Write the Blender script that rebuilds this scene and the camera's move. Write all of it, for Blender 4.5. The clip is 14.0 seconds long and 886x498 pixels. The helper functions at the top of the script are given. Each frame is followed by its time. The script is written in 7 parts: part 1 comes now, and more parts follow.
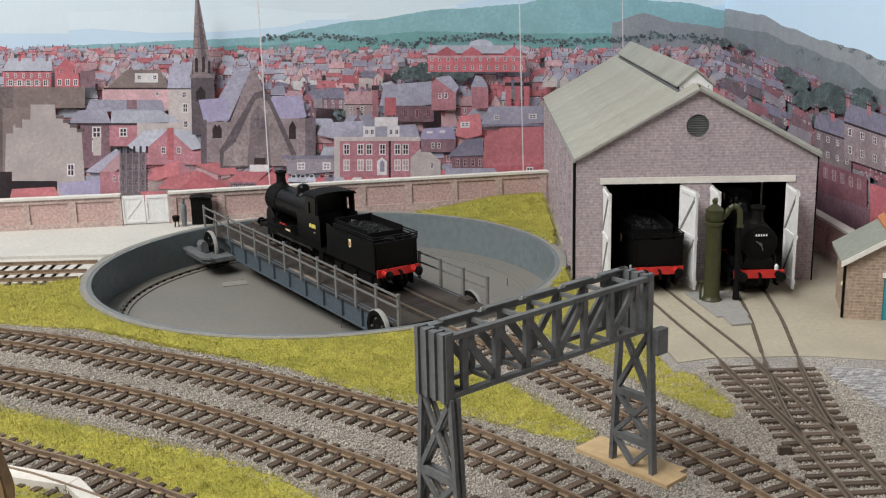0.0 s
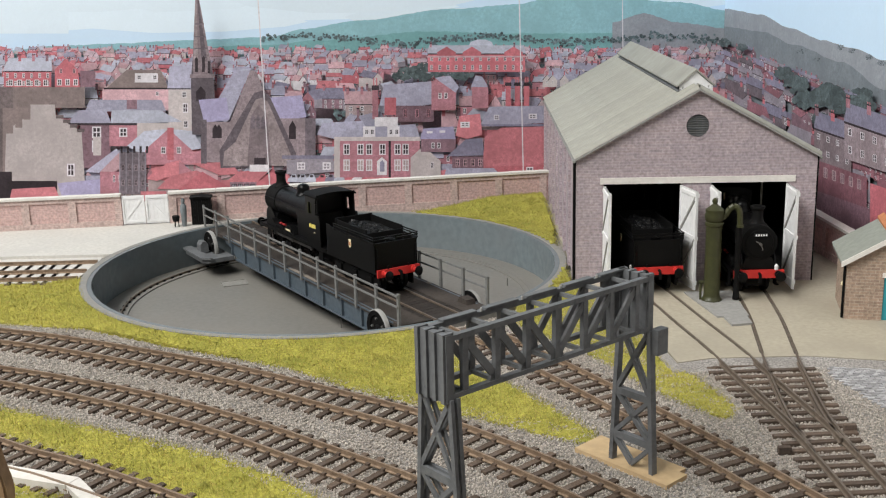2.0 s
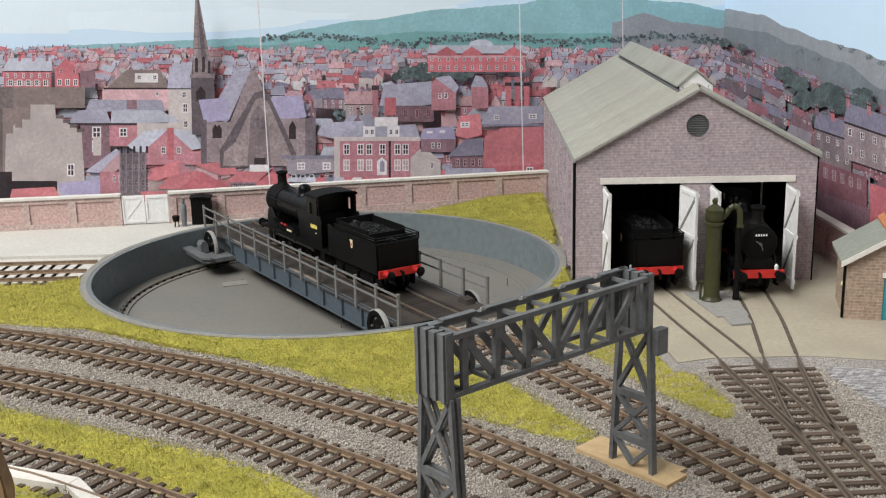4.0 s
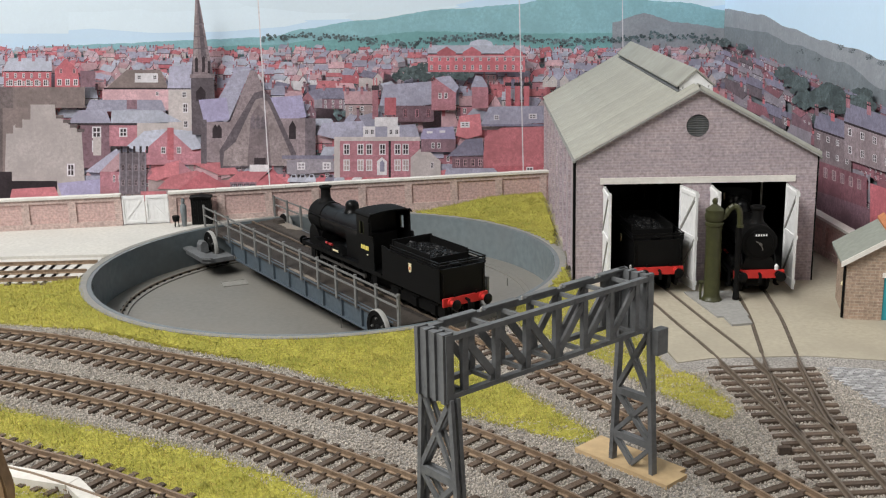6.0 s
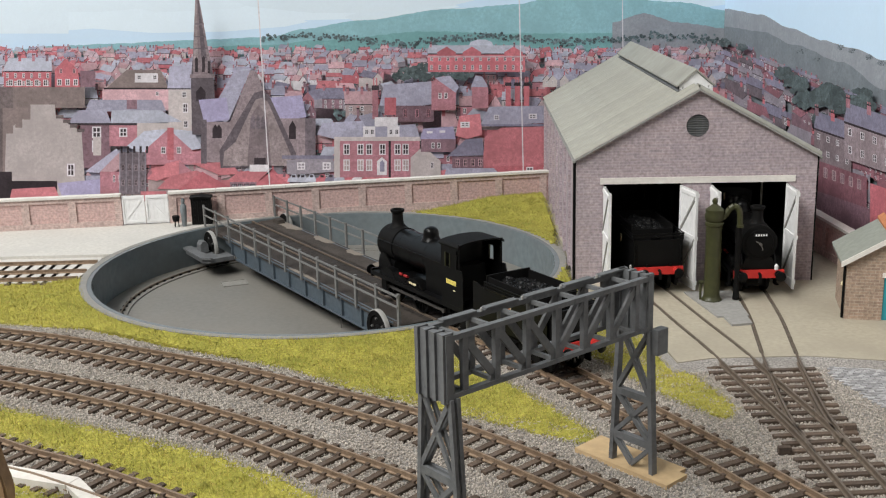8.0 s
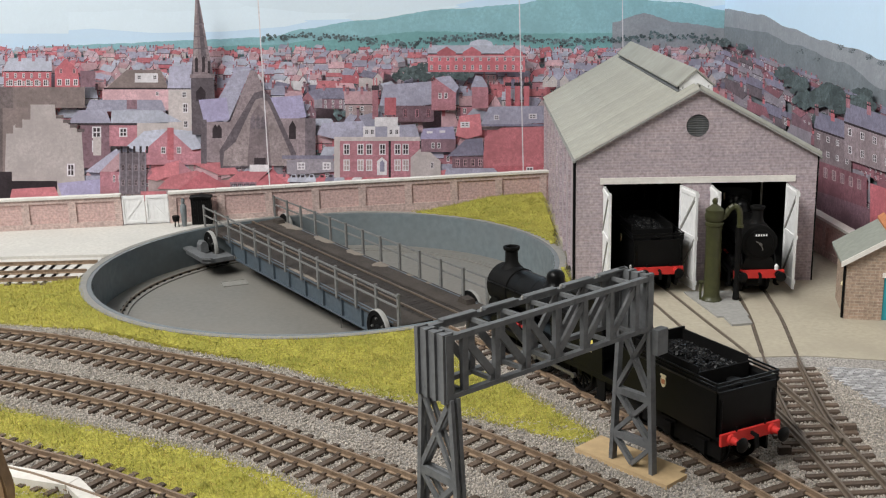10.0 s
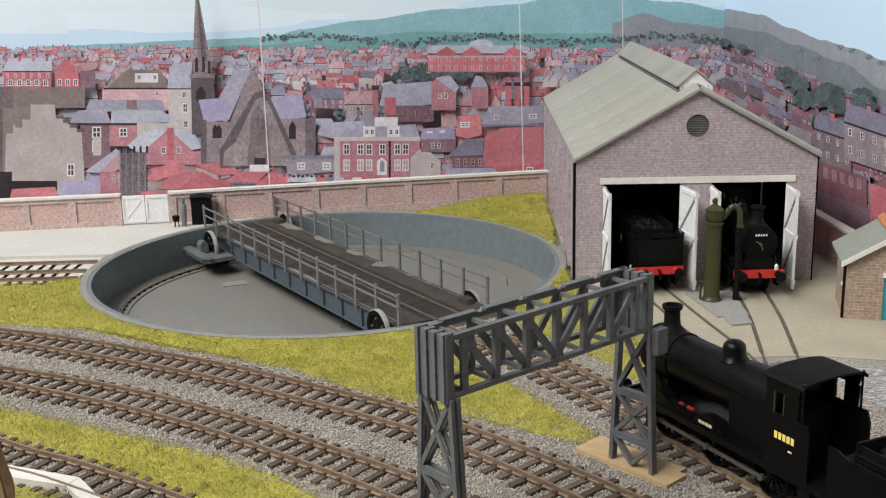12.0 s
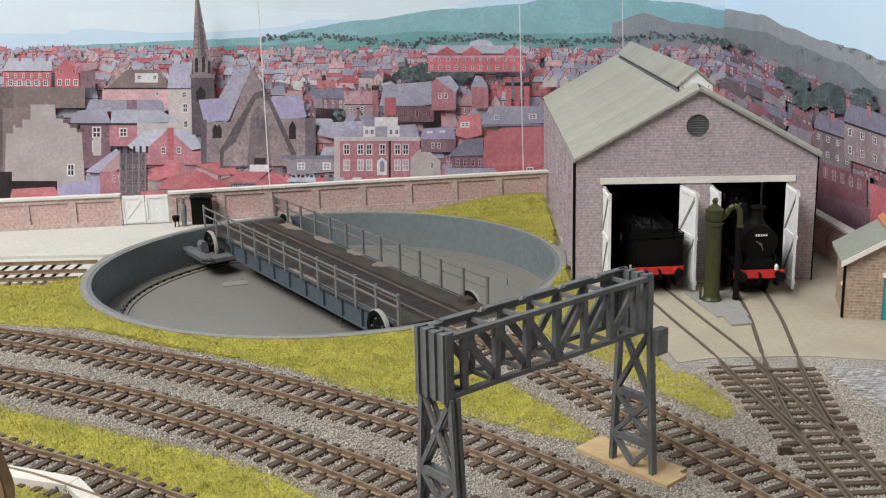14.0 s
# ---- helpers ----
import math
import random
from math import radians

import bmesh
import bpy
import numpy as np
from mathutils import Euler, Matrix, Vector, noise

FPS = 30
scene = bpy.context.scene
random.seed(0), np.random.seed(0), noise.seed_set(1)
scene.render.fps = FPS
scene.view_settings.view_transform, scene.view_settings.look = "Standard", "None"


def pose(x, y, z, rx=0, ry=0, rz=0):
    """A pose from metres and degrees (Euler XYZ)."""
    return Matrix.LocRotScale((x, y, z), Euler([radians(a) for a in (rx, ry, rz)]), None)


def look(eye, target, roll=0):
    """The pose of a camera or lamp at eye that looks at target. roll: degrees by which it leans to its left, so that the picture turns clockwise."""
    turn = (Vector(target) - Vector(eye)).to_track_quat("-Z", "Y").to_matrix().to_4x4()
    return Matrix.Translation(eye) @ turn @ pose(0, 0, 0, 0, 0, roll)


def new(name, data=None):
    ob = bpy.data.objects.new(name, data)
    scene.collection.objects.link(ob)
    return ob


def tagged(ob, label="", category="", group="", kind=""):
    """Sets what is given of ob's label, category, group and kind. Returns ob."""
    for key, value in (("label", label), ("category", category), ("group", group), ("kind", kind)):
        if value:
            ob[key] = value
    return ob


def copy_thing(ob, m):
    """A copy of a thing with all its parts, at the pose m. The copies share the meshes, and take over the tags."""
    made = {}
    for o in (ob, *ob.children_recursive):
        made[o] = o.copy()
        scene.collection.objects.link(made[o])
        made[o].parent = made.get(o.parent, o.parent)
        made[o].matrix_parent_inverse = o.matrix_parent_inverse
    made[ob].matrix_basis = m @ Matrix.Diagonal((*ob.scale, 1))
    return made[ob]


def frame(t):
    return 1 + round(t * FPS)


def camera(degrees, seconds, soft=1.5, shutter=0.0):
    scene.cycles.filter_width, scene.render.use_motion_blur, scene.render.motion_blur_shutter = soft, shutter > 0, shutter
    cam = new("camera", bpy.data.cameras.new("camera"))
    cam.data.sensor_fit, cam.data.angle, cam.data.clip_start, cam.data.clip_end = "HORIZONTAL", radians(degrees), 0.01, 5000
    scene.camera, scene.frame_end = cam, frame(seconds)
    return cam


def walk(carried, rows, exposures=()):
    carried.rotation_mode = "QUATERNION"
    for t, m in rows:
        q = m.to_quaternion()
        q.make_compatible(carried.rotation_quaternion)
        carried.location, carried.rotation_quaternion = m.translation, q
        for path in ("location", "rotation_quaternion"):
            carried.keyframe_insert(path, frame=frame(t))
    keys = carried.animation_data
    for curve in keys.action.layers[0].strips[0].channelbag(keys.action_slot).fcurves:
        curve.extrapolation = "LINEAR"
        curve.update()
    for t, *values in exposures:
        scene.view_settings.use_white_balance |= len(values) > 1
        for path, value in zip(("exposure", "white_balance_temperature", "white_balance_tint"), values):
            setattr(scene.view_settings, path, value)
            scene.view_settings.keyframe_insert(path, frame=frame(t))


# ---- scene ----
# The camera stands still on the edge of the layout.
EYE = (0.0, 0.0, 0.1825)
TILT = radians(14.166)
cam = camera(45.21, 14.0, soft=1.15)
CAMERA_POSE = look(EYE, (0.0, math.cos(TILT), EYE[2] - math.sin(TILT)), -1.379)
walk(cam, [(0.0, CAMERA_POSE), (14.0, CAMERA_POSE)], exposures=[(0.0, -0.31), (0.5, -0.21), (1.0, -0.15), (2.5, -0.17), (6.0, -0.21), (14.0, -0.22)])

# ---- light: a room lit by ceiling panels ----
world = bpy.data.worlds.new("room_air")
world.use_nodes = True
world.node_tree.nodes["Background"].inputs[0].default_value = (0.9, 0.95, 1.0, 1)
world.node_tree.nodes["Background"].inputs[1].default_value = 0.35
scene.world = world


def ceiling_lamp(x, y, z, sx, sy, watts, tint=(1.0, 0.99, 0.962), aim=(0, 0.65, 0)):
    data = bpy.data.lights.new("ceiling_panel", "AREA")
    data.shape, data.size, data.size_y, data.energy, data.color = "RECTANGLE", sx, sy, watts, tint
    ob = new("ceiling_panel_light", data)
    ob.matrix_world = look((x, y, z), aim)
    return ob


ceiling_lamp(-0.80, 0.28, 1.38, 1.1, 0.8, 31.0, aim=(-0.15, 0.55, 0))
ceiling_lamp(-0.85, -0.40, 1.25, 0.9, 0.5, 28.0, aim=(-0.05, 0.5, 0))
# ---- materials ----
def ramp_node(nt, fac, stops):
    r = nt.nodes.new("ShaderNodeValToRGB")
    el = r.color_ramp.elements
    while len(el) < len(stops):
        el.new(0.5)
    for e, (pos, col) in zip(el, stops):
        e.position, e.color = pos, (*col, 1)
    nt.links.new(fac, r.inputs[0])
    return r.outputs[0]


def material(name, col, rough=0.7, metal=0.0, var=0.25, grain=900.0, stain=60.0, bump=0.15, bump_scale=1500.0,
             random_by=None, random_amount=0.25, spec=0.4, tint=None, detail=4.0):
    """Base colour varied by fine grain and broad stains, with fine relief."""
    m = bpy.data.materials.new(name)
    m.use_nodes = True
    nt = m.node_tree
    bsdf = nt.nodes["Principled BSDF"]
    tc = nt.nodes.new("ShaderNodeTexCoord")
    n1 = nt.nodes.new("ShaderNodeTexNoise")
    n1.inputs["Scale"].default_value, n1.inputs["Detail"].default_value = grain, detail
    n1.inputs["Roughness"].default_value = 0.8 if detail > 6 else 0.5
    n2 = nt.nodes.new("ShaderNodeTexNoise")
    n2.inputs["Scale"].default_value, n2.inputs["Detail"].default_value = stain, 3.0
    nt.links.new(tc.outputs["Object"], n1.inputs["Vector"])
    nt.links.new(tc.outputs["Object"], n2.inputs["Vector"])
    dark = tuple(c * (1 - var) for c in col)
    light = tuple(min(1, c * (1 + var)) for c in col)
    a = ramp_node(nt, n1.outputs["Fac"], [(0.3, dark), (0.7, light)])
    other = tint or tuple(c * (1 - 0.7 * var) for c in col)
    mix = nt.nodes.new("ShaderNodeMix")
    mix.data_type = "RGBA"
    f = ramp_node(nt, n2.outputs["Fac"], [(0.42, (0, 0, 0)), (0.72, (0.75, 0.75, 0.75))])
    nt.links.new(f, mix.inputs[0])
    nt.links.new(a, mix.inputs[6])
    mix.inputs[7].default_value = (*other, 1)
    out = mix.outputs[2]
    if random_by:
        if random_by == "island":
            src = nt.nodes.new("ShaderNodeNewGeometry").outputs["Random Per Island"]
        else:
            src = nt.nodes.new("ShaderNodeObjectInfo").outputs["Random"]
        g = ramp_node(nt, src, [(0.0, (1 - random_amount,) * 3), (1.0, (1 + random_amount,) * 3)])
        mul = nt.nodes.new("ShaderNodeMix")
        mul.data_type, mul.blend_type = "RGBA", "MULTIPLY"
        mul.inputs[0].default_value = 1.0
        nt.links.new(out, mul.inputs[6])
        nt.links.new(g, mul.inputs[7])
        out = mul.outputs[2]
    nt.links.new(out, bsdf.inputs["Base Color"])
    bsdf.inputs["Roughness"].default_value = rough
    bsdf.inputs["Metallic"].default_value = metal
    bsdf.inputs["Specular IOR Level"].default_value = spec
    if bump:
        n3 = nt.nodes.new("ShaderNodeTexNoise")
        n3.inputs["Scale"].default_value, n3.inputs["Detail"].default_value = bump_scale, 3.0
        nt.links.new(tc.outputs["Object"], n3.inputs["Vector"])
        b = nt.nodes.new("ShaderNodeBump")
        b.inputs["Strength"].default_value, b.inputs["Distance"].default_value = bump, 0.0006
        nt.links.new(n3.outputs["Fac"], b.inputs["Height"])
        nt.links.new(b.outputs[0], bsdf.inputs["Normal"])
    return m


def brick_material(name, c1, c2, mortar, width=0.0030, height=0.0011, turn=None, stain=(0.2, 0.17, 0.16), rough=0.85, joint=0.00016):
    """Printed brick paper: courses run level, the pattern follows the wall's own x and z."""
    m = bpy.data.materials.new(name)
    m.use_nodes = True
    nt = m.node_tree
    bsdf = nt.nodes["Principled BSDF"]
    tc = nt.nodes.new("ShaderNodeTexCoord")
    sep = nt.nodes.new("ShaderNodeSeparateXYZ")
    com = nt.nodes.new("ShaderNodeCombineXYZ")
    nt.links.new(tc.outputs["Object"], sep.inputs[0])
    add = nt.nodes.new("ShaderNodeMath")
    nt.links.new(sep.outputs["X"], add.inputs[0])
    nt.links.new(sep.outputs["Y"], add.inputs[1])
    nt.links.new(add.outputs[0], com.inputs["X"])
    nt.links.new(sep.outputs["Z"], com.inputs["Y"])
    br = nt.nodes.new("ShaderNodeTexBrick")
    br.inputs["Scale"].default_value = 1.0
    br.inputs["Brick Width"].default_value, br.inputs["Row Height"].default_value = width, height
    br.inputs["Mortar Size"].default_value = joint
    br.inputs["Color1"].default_value, br.inputs["Color2"].default_value = (*c1, 1), (*c2, 1)
    br.inputs["Mortar"].default_value = (*mortar, 1)
    nt.links.new(com.outputs[0], br.inputs["Vector"])
    n = nt.nodes.new("ShaderNodeTexNoise")
    n.inputs["Scale"].default_value, n.inputs["Detail"].default_value = 70.0, 6.0
    nt.links.new(tc.outputs["Object"], n.inputs["Vector"])
    n2 = nt.nodes.new("ShaderNodeTexNoise")
    n2.inputs["Scale"].default_value = 500.0
    nt.links.new(tc.outputs["Object"], n2.inputs["Vector"])
    f = ramp_node(nt, n.outputs["Fac"], [(0.4, (0, 0, 0)), (0.75, (0.55, 0.55, 0.55))])
    mix = nt.nodes.new("ShaderNodeMix")
    mix.data_type = "RGBA"
    nt.links.new(f, mix.inputs[0])
    nt.links.new(br.outputs["Color"], mix.inputs[6])
    mix.inputs[7].default_value = (*stain, 1)
    mul = nt.nodes.new("ShaderNodeMix")
    mul.data_type, mul.blend_type = "RGBA", "MULTIPLY"
    mul.inputs[0].default_value = 1.0
    nt.links.new(mix.outputs[2], mul.inputs[6])
    nt.links.new(ramp_node(nt, n2.outputs["Fac"], [(0.3, (0.75,) * 3), (0.7, (1.2,) * 3)]), mul.inputs[7])
    nt.links.new(mul.outputs[2], bsdf.inputs["Base Color"])
    bsdf.inputs["Roughness"].default_value = rough
    bump = nt.nodes.new("ShaderNodeBump")
    bump.inputs["Strength"].default_value, bump.inputs["Distance"].default_value = 0.25, 0.0002
    nt.links.new(br.outputs["Fac"], bump.inputs["Height"])
    bump.invert = True
    nt.links.new(bump.outputs[0], bsdf.inputs["Normal"])
    return m


M = {}
M["ballast_bed"] = material("ballast_bed", (0.30, 0.28, 0.26), 0.95, var=0.5, grain=1100, stain=25, bump=0.8, bump_scale=900)
M["stone"] = material("ballast_stone", (0.42, 0.38, 0.335), 0.9, var=0.3, grain=700, stain=18, bump=0.3, random_by="island", random_amount=0.36, tint=(0.33, 0.29, 0.25))
M["grass_mat"] = material("grass_mat", (0.37, 0.34, 0.06), 0.95, var=0.35, grain=700, stain=40, bump=0.8, bump_scale=900, tint=(0.20, 0.21, 0.03))
M["grass"] = material("grass_fibre", (0.385, 0.362, 0.085), 0.85, var=0.25, grain=120, stain=16, bump=0, random_by="island", random_amount=0.4, tint=(0.26, 0.28, 0.055))
M["grass_b"] = material("grass_fibre_golden", (0.45, 0.355, 0.10), 0.85, var=0.25, grain=120, stain=16, bump=0, random_by="island", random_amount=0.4)
M["rail"] = material("rusty_rail", (0.25, 0.18, 0.122), 0.5, 0.2, var=0.3, grain=500, stain=90, bump=0.1, tint=(0.20, 0.135, 0.09))
M["rail_dark"] = material("old_rail", (0.15, 0.118, 0.09), 0.5, 0.2, var=0.3, grain=500, stain=90, bump=0.1, tint=(0.11, 0.085, 0.068))
M["sleeper"] = material("sleeper_brown", (0.095, 0.066, 0.047), 0.8, var=0.35, grain=900, stain=150, bump=0.4, random_by="object", random_amount=0.35, tint=(0.11, 0.085, 0.07))
M["concrete"] = material("concrete", (0.40, 0.36, 0.28), 0.85, var=0.08, grain=400, stain=25, bump=0.15, tint=(0.33, 0.295, 0.23))
M["apron"] = material("pale_concrete", (0.55, 0.53, 0.49), 0.85, var=0.1, grain=400, stain=25, bump=0.15, tint=(0.50, 0.48, 0.45))
M["pit"] = material("pit_grey_paint", (0.185, 0.178, 0.162), 0.55, var=0.1, grain=300, stain=14, bump=0.08, tint=(0.22, 0.205, 0.18))
M["pit_wall"] = material("pit_wall_paint", (0.155, 0.185, 0.197), 0.27, var=0.12, grain=200, stain=18, bump=0.06, tint=(0.16, 0.175, 0.18))
M["rim"] = material("rim_grey", (0.245, 0.238, 0.218), 0.75, var=0.15, grain=400, stain=40, bump=0.15)
M["steel_blue"] = material("bridge_steel", (0.070, 0.092, 0.112), 0.45, var=0.18, grain=350, stain=70, bump=0.08, tint=(0.07, 0.085, 0.10))
M["deck"] = material("deck_boards", (0.028, 0.022, 0.0185), 0.8, var=0.3, grain=600, stain=80, bump=0.25, random_by="object", random_amount=0.2)
M["walkway"] = material("walkway", (0.040, 0.032, 0.027), 0.85, var=0.3, grain=600, stain=45, bump=0.25, tint=(0.075, 0.062, 0.052))
M["dust"] = material("walkway_dust", (0.21, 0.18, 0.15), 0.9, var=0.15, grain=500, stain=120, bump=0.2)
M["handrail"] = material("handrail_grey", (0.17, 0.17, 0.165), 0.55, var=0.2, grain=400, stain=120, bump=0.1)
M["grime"] = material("flangeway_grime", (0.105, 0.088, 0.068), 0.9, var=0.35, grain=500, stain=120, bump=0.2, tint=(0.17, 0.15, 0.12))
M["gantry"] = material("gantry_grey", (0.112, 0.116, 0.120), 0.55, var=0.2, grain=500, stain=90, bump=0.12, tint=(0.16, 0.165, 0.17))
M["ply"] = material("plywood", (0.50, 0.36, 0.20), 0.7, var=0.1, grain=300, stain=90, bump=0.1)
M["brick_shed"] = brick_material("shed_brick", (0.41, 0.33, 0.345), (0.355, 0.30, 0.33), (0.45, 0.385, 0.40), width=0.0085, height=0.0017, joint=0.00022, stain=(0.31, 0.26, 0.285))
M["brick_wall"] = brick_material("yard_brick", (0.57, 0.385, 0.355), (0.52, 0.35, 0.33), (0.58, 0.43, 0.40), width=0.0062, height=0.0014, stain=(0.48, 0.345, 0.32))
M["brick_hut"] = brick_material("hut_brick", (0.38, 0.27, 0.20), (0.28, 0.20, 0.155), (0.43, 0.36, 0.29), width=0.0048, height=0.0017, stain=(0.30, 0.24, 0.18))
M["pier"] = brick_material("pier_brick", (0.54, 0.40, 0.365), (0.50, 0.375, 0.345), (0.57, 0.46, 0.43), width=0.0042, height=0.0016, stain=(0.44, 0.34, 0.31))
M["coping"] = material("white_card", (0.70, 0.675, 0.63), 0.8, var=0.08, grain=400, stain=60, bump=0.1, tint=(0.62, 0.58, 0.54))
M["white"] = material("white_paint", (0.80, 0.80, 0.80), 0.6, var=0.05, grain=300, stain=90, bump=0.08, tint=(0.70, 0.70, 0.70))
M["roof"] = material("corrugated_sheet", (0.33, 0.325, 0.285), 0.65, var=0.08, grain=200, stain=30, bump=0.05, random_by="object", random_amount=0.06, tint=(0.25, 0.245, 0.21))
M["slate_green"] = material("hut_roof", (0.26, 0.275, 0.24), 0.7, var=0.12, grain=300, stain=60, bump=0.1)
M["ridge_tile"] = material("terracotta", (0.50, 0.20, 0.09), 0.75, var=0.15, grain=400, stain=120, bump=0.15)
M["teal"] = material("teal_paint", (0.03, 0.30, 0.36), 0.5, var=0.08, grain=200, stain=90, bump=0.05)
# near-black that stands in for shade inside the shed and ridge vent
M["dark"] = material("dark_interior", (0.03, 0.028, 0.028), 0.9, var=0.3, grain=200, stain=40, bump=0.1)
M["black"] = material("satin_black", (0.004, 0.004, 0.0042), 0.34, var=0.25, grain=300, stain=60, bump=0.05, spec=0.16)
M["black_matt"] = material("matt_black", (0.005, 0.0048, 0.0048), 0.65, var=0.3, grain=400, stain=90, bump=0.12, spec=0.12)
M["coal"] = material("coal", (0.005, 0.005, 0.0055), 0.45, var=0.4, grain=900, stain=300, bump=0.5, bump_scale=700, spec=0.3)
M["red"] = material("buffer_red", (0.55, 0.03, 0.025), 0.5, var=0.1, grain=200, stain=120, bump=0.05)
M["red_dull"] = material("dull_red", (0.32, 0.02, 0.02), 0.55, var=0.1, grain=200, stain=120, bump=0.05)
M["steel"] = material("dull_steel", (0.25, 0.24, 0.23), 0.35, 0.8, var=0.15, grain=300, stain=90, bump=0.05)
M["olive"] = material("olive_paint", (0.042, 0.044, 0.016), 0.45, var=0.2, grain=300, stain=120, bump=0.1, tint=(0.035, 0.036, 0.016))
M["slab"] = material("grey_slab", (0.30, 0.295, 0.28), 0.85, var=0.12, grain=400, stain=80, bump=0.15)
M["cream"] = material("cream_transfer", (0.75, 0.66, 0.42), 0.6, var=0.05, grain=300, stain=100, bump=0)
M["yellow"] = material("yellow_transfer", (0.80, 0.66, 0.16), 0.6, var=0.05, grain=300, stain=100, bump=0)
M["timber"] = material("brown_timber", (0.30, 0.19, 0.11), 0.7, var=0.2, grain=300, stain=60, bump=0.15)
M["cobble"] = material("grey_setts", (0.36, 0.355, 0.36), 0.85, var=0.2, grain=600, stain=60, bump=0.3, random_by="island", random_amount=0.3)
M["soil"] = material("setts_bed", (0.30, 0.28, 0.26), 0.95, var=0.3, grain=600, stain=60, bump=0.3)
M["wallpaint"] = material("room_wall_paint", (0.42, 0.42, 0.42), 0.9, var=0.03, grain=20, stain=2, bump=0.05, bump_scale=200)
M["figure"] = material("figure_grey", (0.16, 0.18, 0.19), 0.7, var=0.15, grain=300, stain=120, bump=0.05)
# ---- mesh helpers ----
def finish(name, bm, mats, parent=None, label="", m=None, smooth=False):
    me = bpy.data.meshes.new(name)
    bmesh.ops.recalc_face_normals(bm, faces=bm.faces)
    bm.to_mesh(me)
    bm.free()
    for mt in (mats if isinstance(mats, (list, tuple)) else [mats]):
        me.materials.append(mt)
    if smooth:
        for poly in me.polygons:
            poly.use_smooth = True
        me.set_sharp_from_angle(angle=radians(38))
    ob = new(name, me)
    if parent is not None:
        ob.parent = parent
    if m is not None:
        ob.matrix_basis = m
    if label:
        ob["label"] = label
    return ob


def part(name, bm, mats, parent, label="", m=None, smooth=False):
    return finish(name, bm, mats, parent, label, m, smooth)


def again(ob, parent, m, name=None):
    """Another piece on the same mesh."""
    o = new(name or ob.name.split(".")[0], ob.data)
    o.parent, o.matrix_basis = parent, m
    return o


def thing(name, m, label, category, group="", kind=""):
    return tagged(place(new(name), m), label, category, group, kind)


def place(ob, m):
    ob.matrix_basis = m
    return ob


def box(bm, x0, x1, y0, y1, z0, z1, m=None, mi=0):
    pts = [(x, y, z) for x in (x0, x1) for y in (y0, y1) for z in (z0, z1)]
    v = [bm.verts.new(m @ Vector(q) if m else q) for q in pts]
    fs = [(0, 1, 3, 2), (4, 6, 7, 5), (0, 4, 5, 1), (2, 3, 7, 6), (0, 2, 6, 4), (1, 5, 7, 3)]
    out = [bm.faces.new([v[i] for i in f]) for f in fs]
    for f in out:
        f.material_index = mi
    return out


def boxed(x0, x1, y0, y1, z0, z1, bevel=0.0, m=None):
    bm = bmesh.new()
    box(bm, x0, x1, y0, y1, z0, z1, m)
    if bevel:
        bmesh.ops.bevel(bm, geom=bm.edges[:], offset=bevel, segments=2, profile=0.6, affect="EDGES")
    return bm


def bar(bm, a, b, w, h, up=(0, 0, 1), mi=0):
    """A straight bar of section w x h from a to b."""
    a, b = Vector(a), Vector(b)
    d = (b - a).normalized()
    s = d.cross(Vector(up))
    if s.length < 1e-5:
        s = d.cross(Vector((1, 0, 0)))
    s.normalize()
    u = s.cross(d)
    ring = []
    for q in (a, b):
        ring.append([bm.verts.new(q + s * (w / 2 * i) + u * (h / 2 * j)) for i, j in ((-1, -1), (1, -1), (1, 1), (-1, 1))])
    faces = [bm.faces.new(ring[0][::-1]), bm.faces.new(ring[1])]
    for i in range(4):
        faces.append(bm.faces.new((ring[0][i], ring[0][(i + 1) % 4], ring[1][(i + 1) % 4], ring[1][i])))
    for f in faces:
        f.material_index = mi


def lathe(bm, profile, seg=24, m=None, closed=True, mi=0):
    """Turn (radius, z) pairs about z."""
    rings = []
    for r, z in profile:
        ring = []
        for i in range(seg):
            a = 2 * math.pi * i / seg
            q = Vector((r * math.cos(a), r * math.sin(a), z))
            ring.append(bm.verts.new(m @ q if m else q))
        rings.append(ring)
    for r0, r1 in zip(rings, rings[1:]):
        for i in range(seg):
            f = bm.faces.new((r0[i], r0[(i + 1) % seg], r1[(i + 1) % seg], r1[i]))
            f.material_index = mi
    if closed:
        bm.faces.new(rings[0][::-1]).material_index = mi
        bm.faces.new(rings[-1]).material_index = mi


def rod(bm, a, b, r, r2=None, seg=12):
    a, b = Vector(a), Vector(b)
    m = Matrix.Translation(a) @ (b - a).to_track_quat("Z", "Y").to_matrix().to_4x4()
    lathe(bm, [(r, 0), (r if r2 is None else r2, (b - a).length)], seg, m)


def prism(bm, outline, a0, a1, axis="z", m=None, mi=0):
    """An outline swept along an axis: (x, y) along z, (y, z) along x, (x, z) along y."""
    def at(q, t):
        v = {"z": (q[0], q[1], t), "x": (t, q[0], q[1]), "y": (q[0], t, q[1])}[axis]
        return m @ Vector(v) if m else Vector(v)
    lo = [bm.verts.new(at(q, a0)) for q in outline]
    hi = [bm.verts.new(at(q, a1)) for q in outline]
    n = len(outline)
    fs = [bm.faces.new(lo[::-1]), bm.faces.new(hi)]
    fs += [bm.faces.new((lo[i], lo[(i + 1) % n], hi[(i + 1) % n], hi[i])) for i in range(n)]
    for f in fs:
        f.material_index = mi


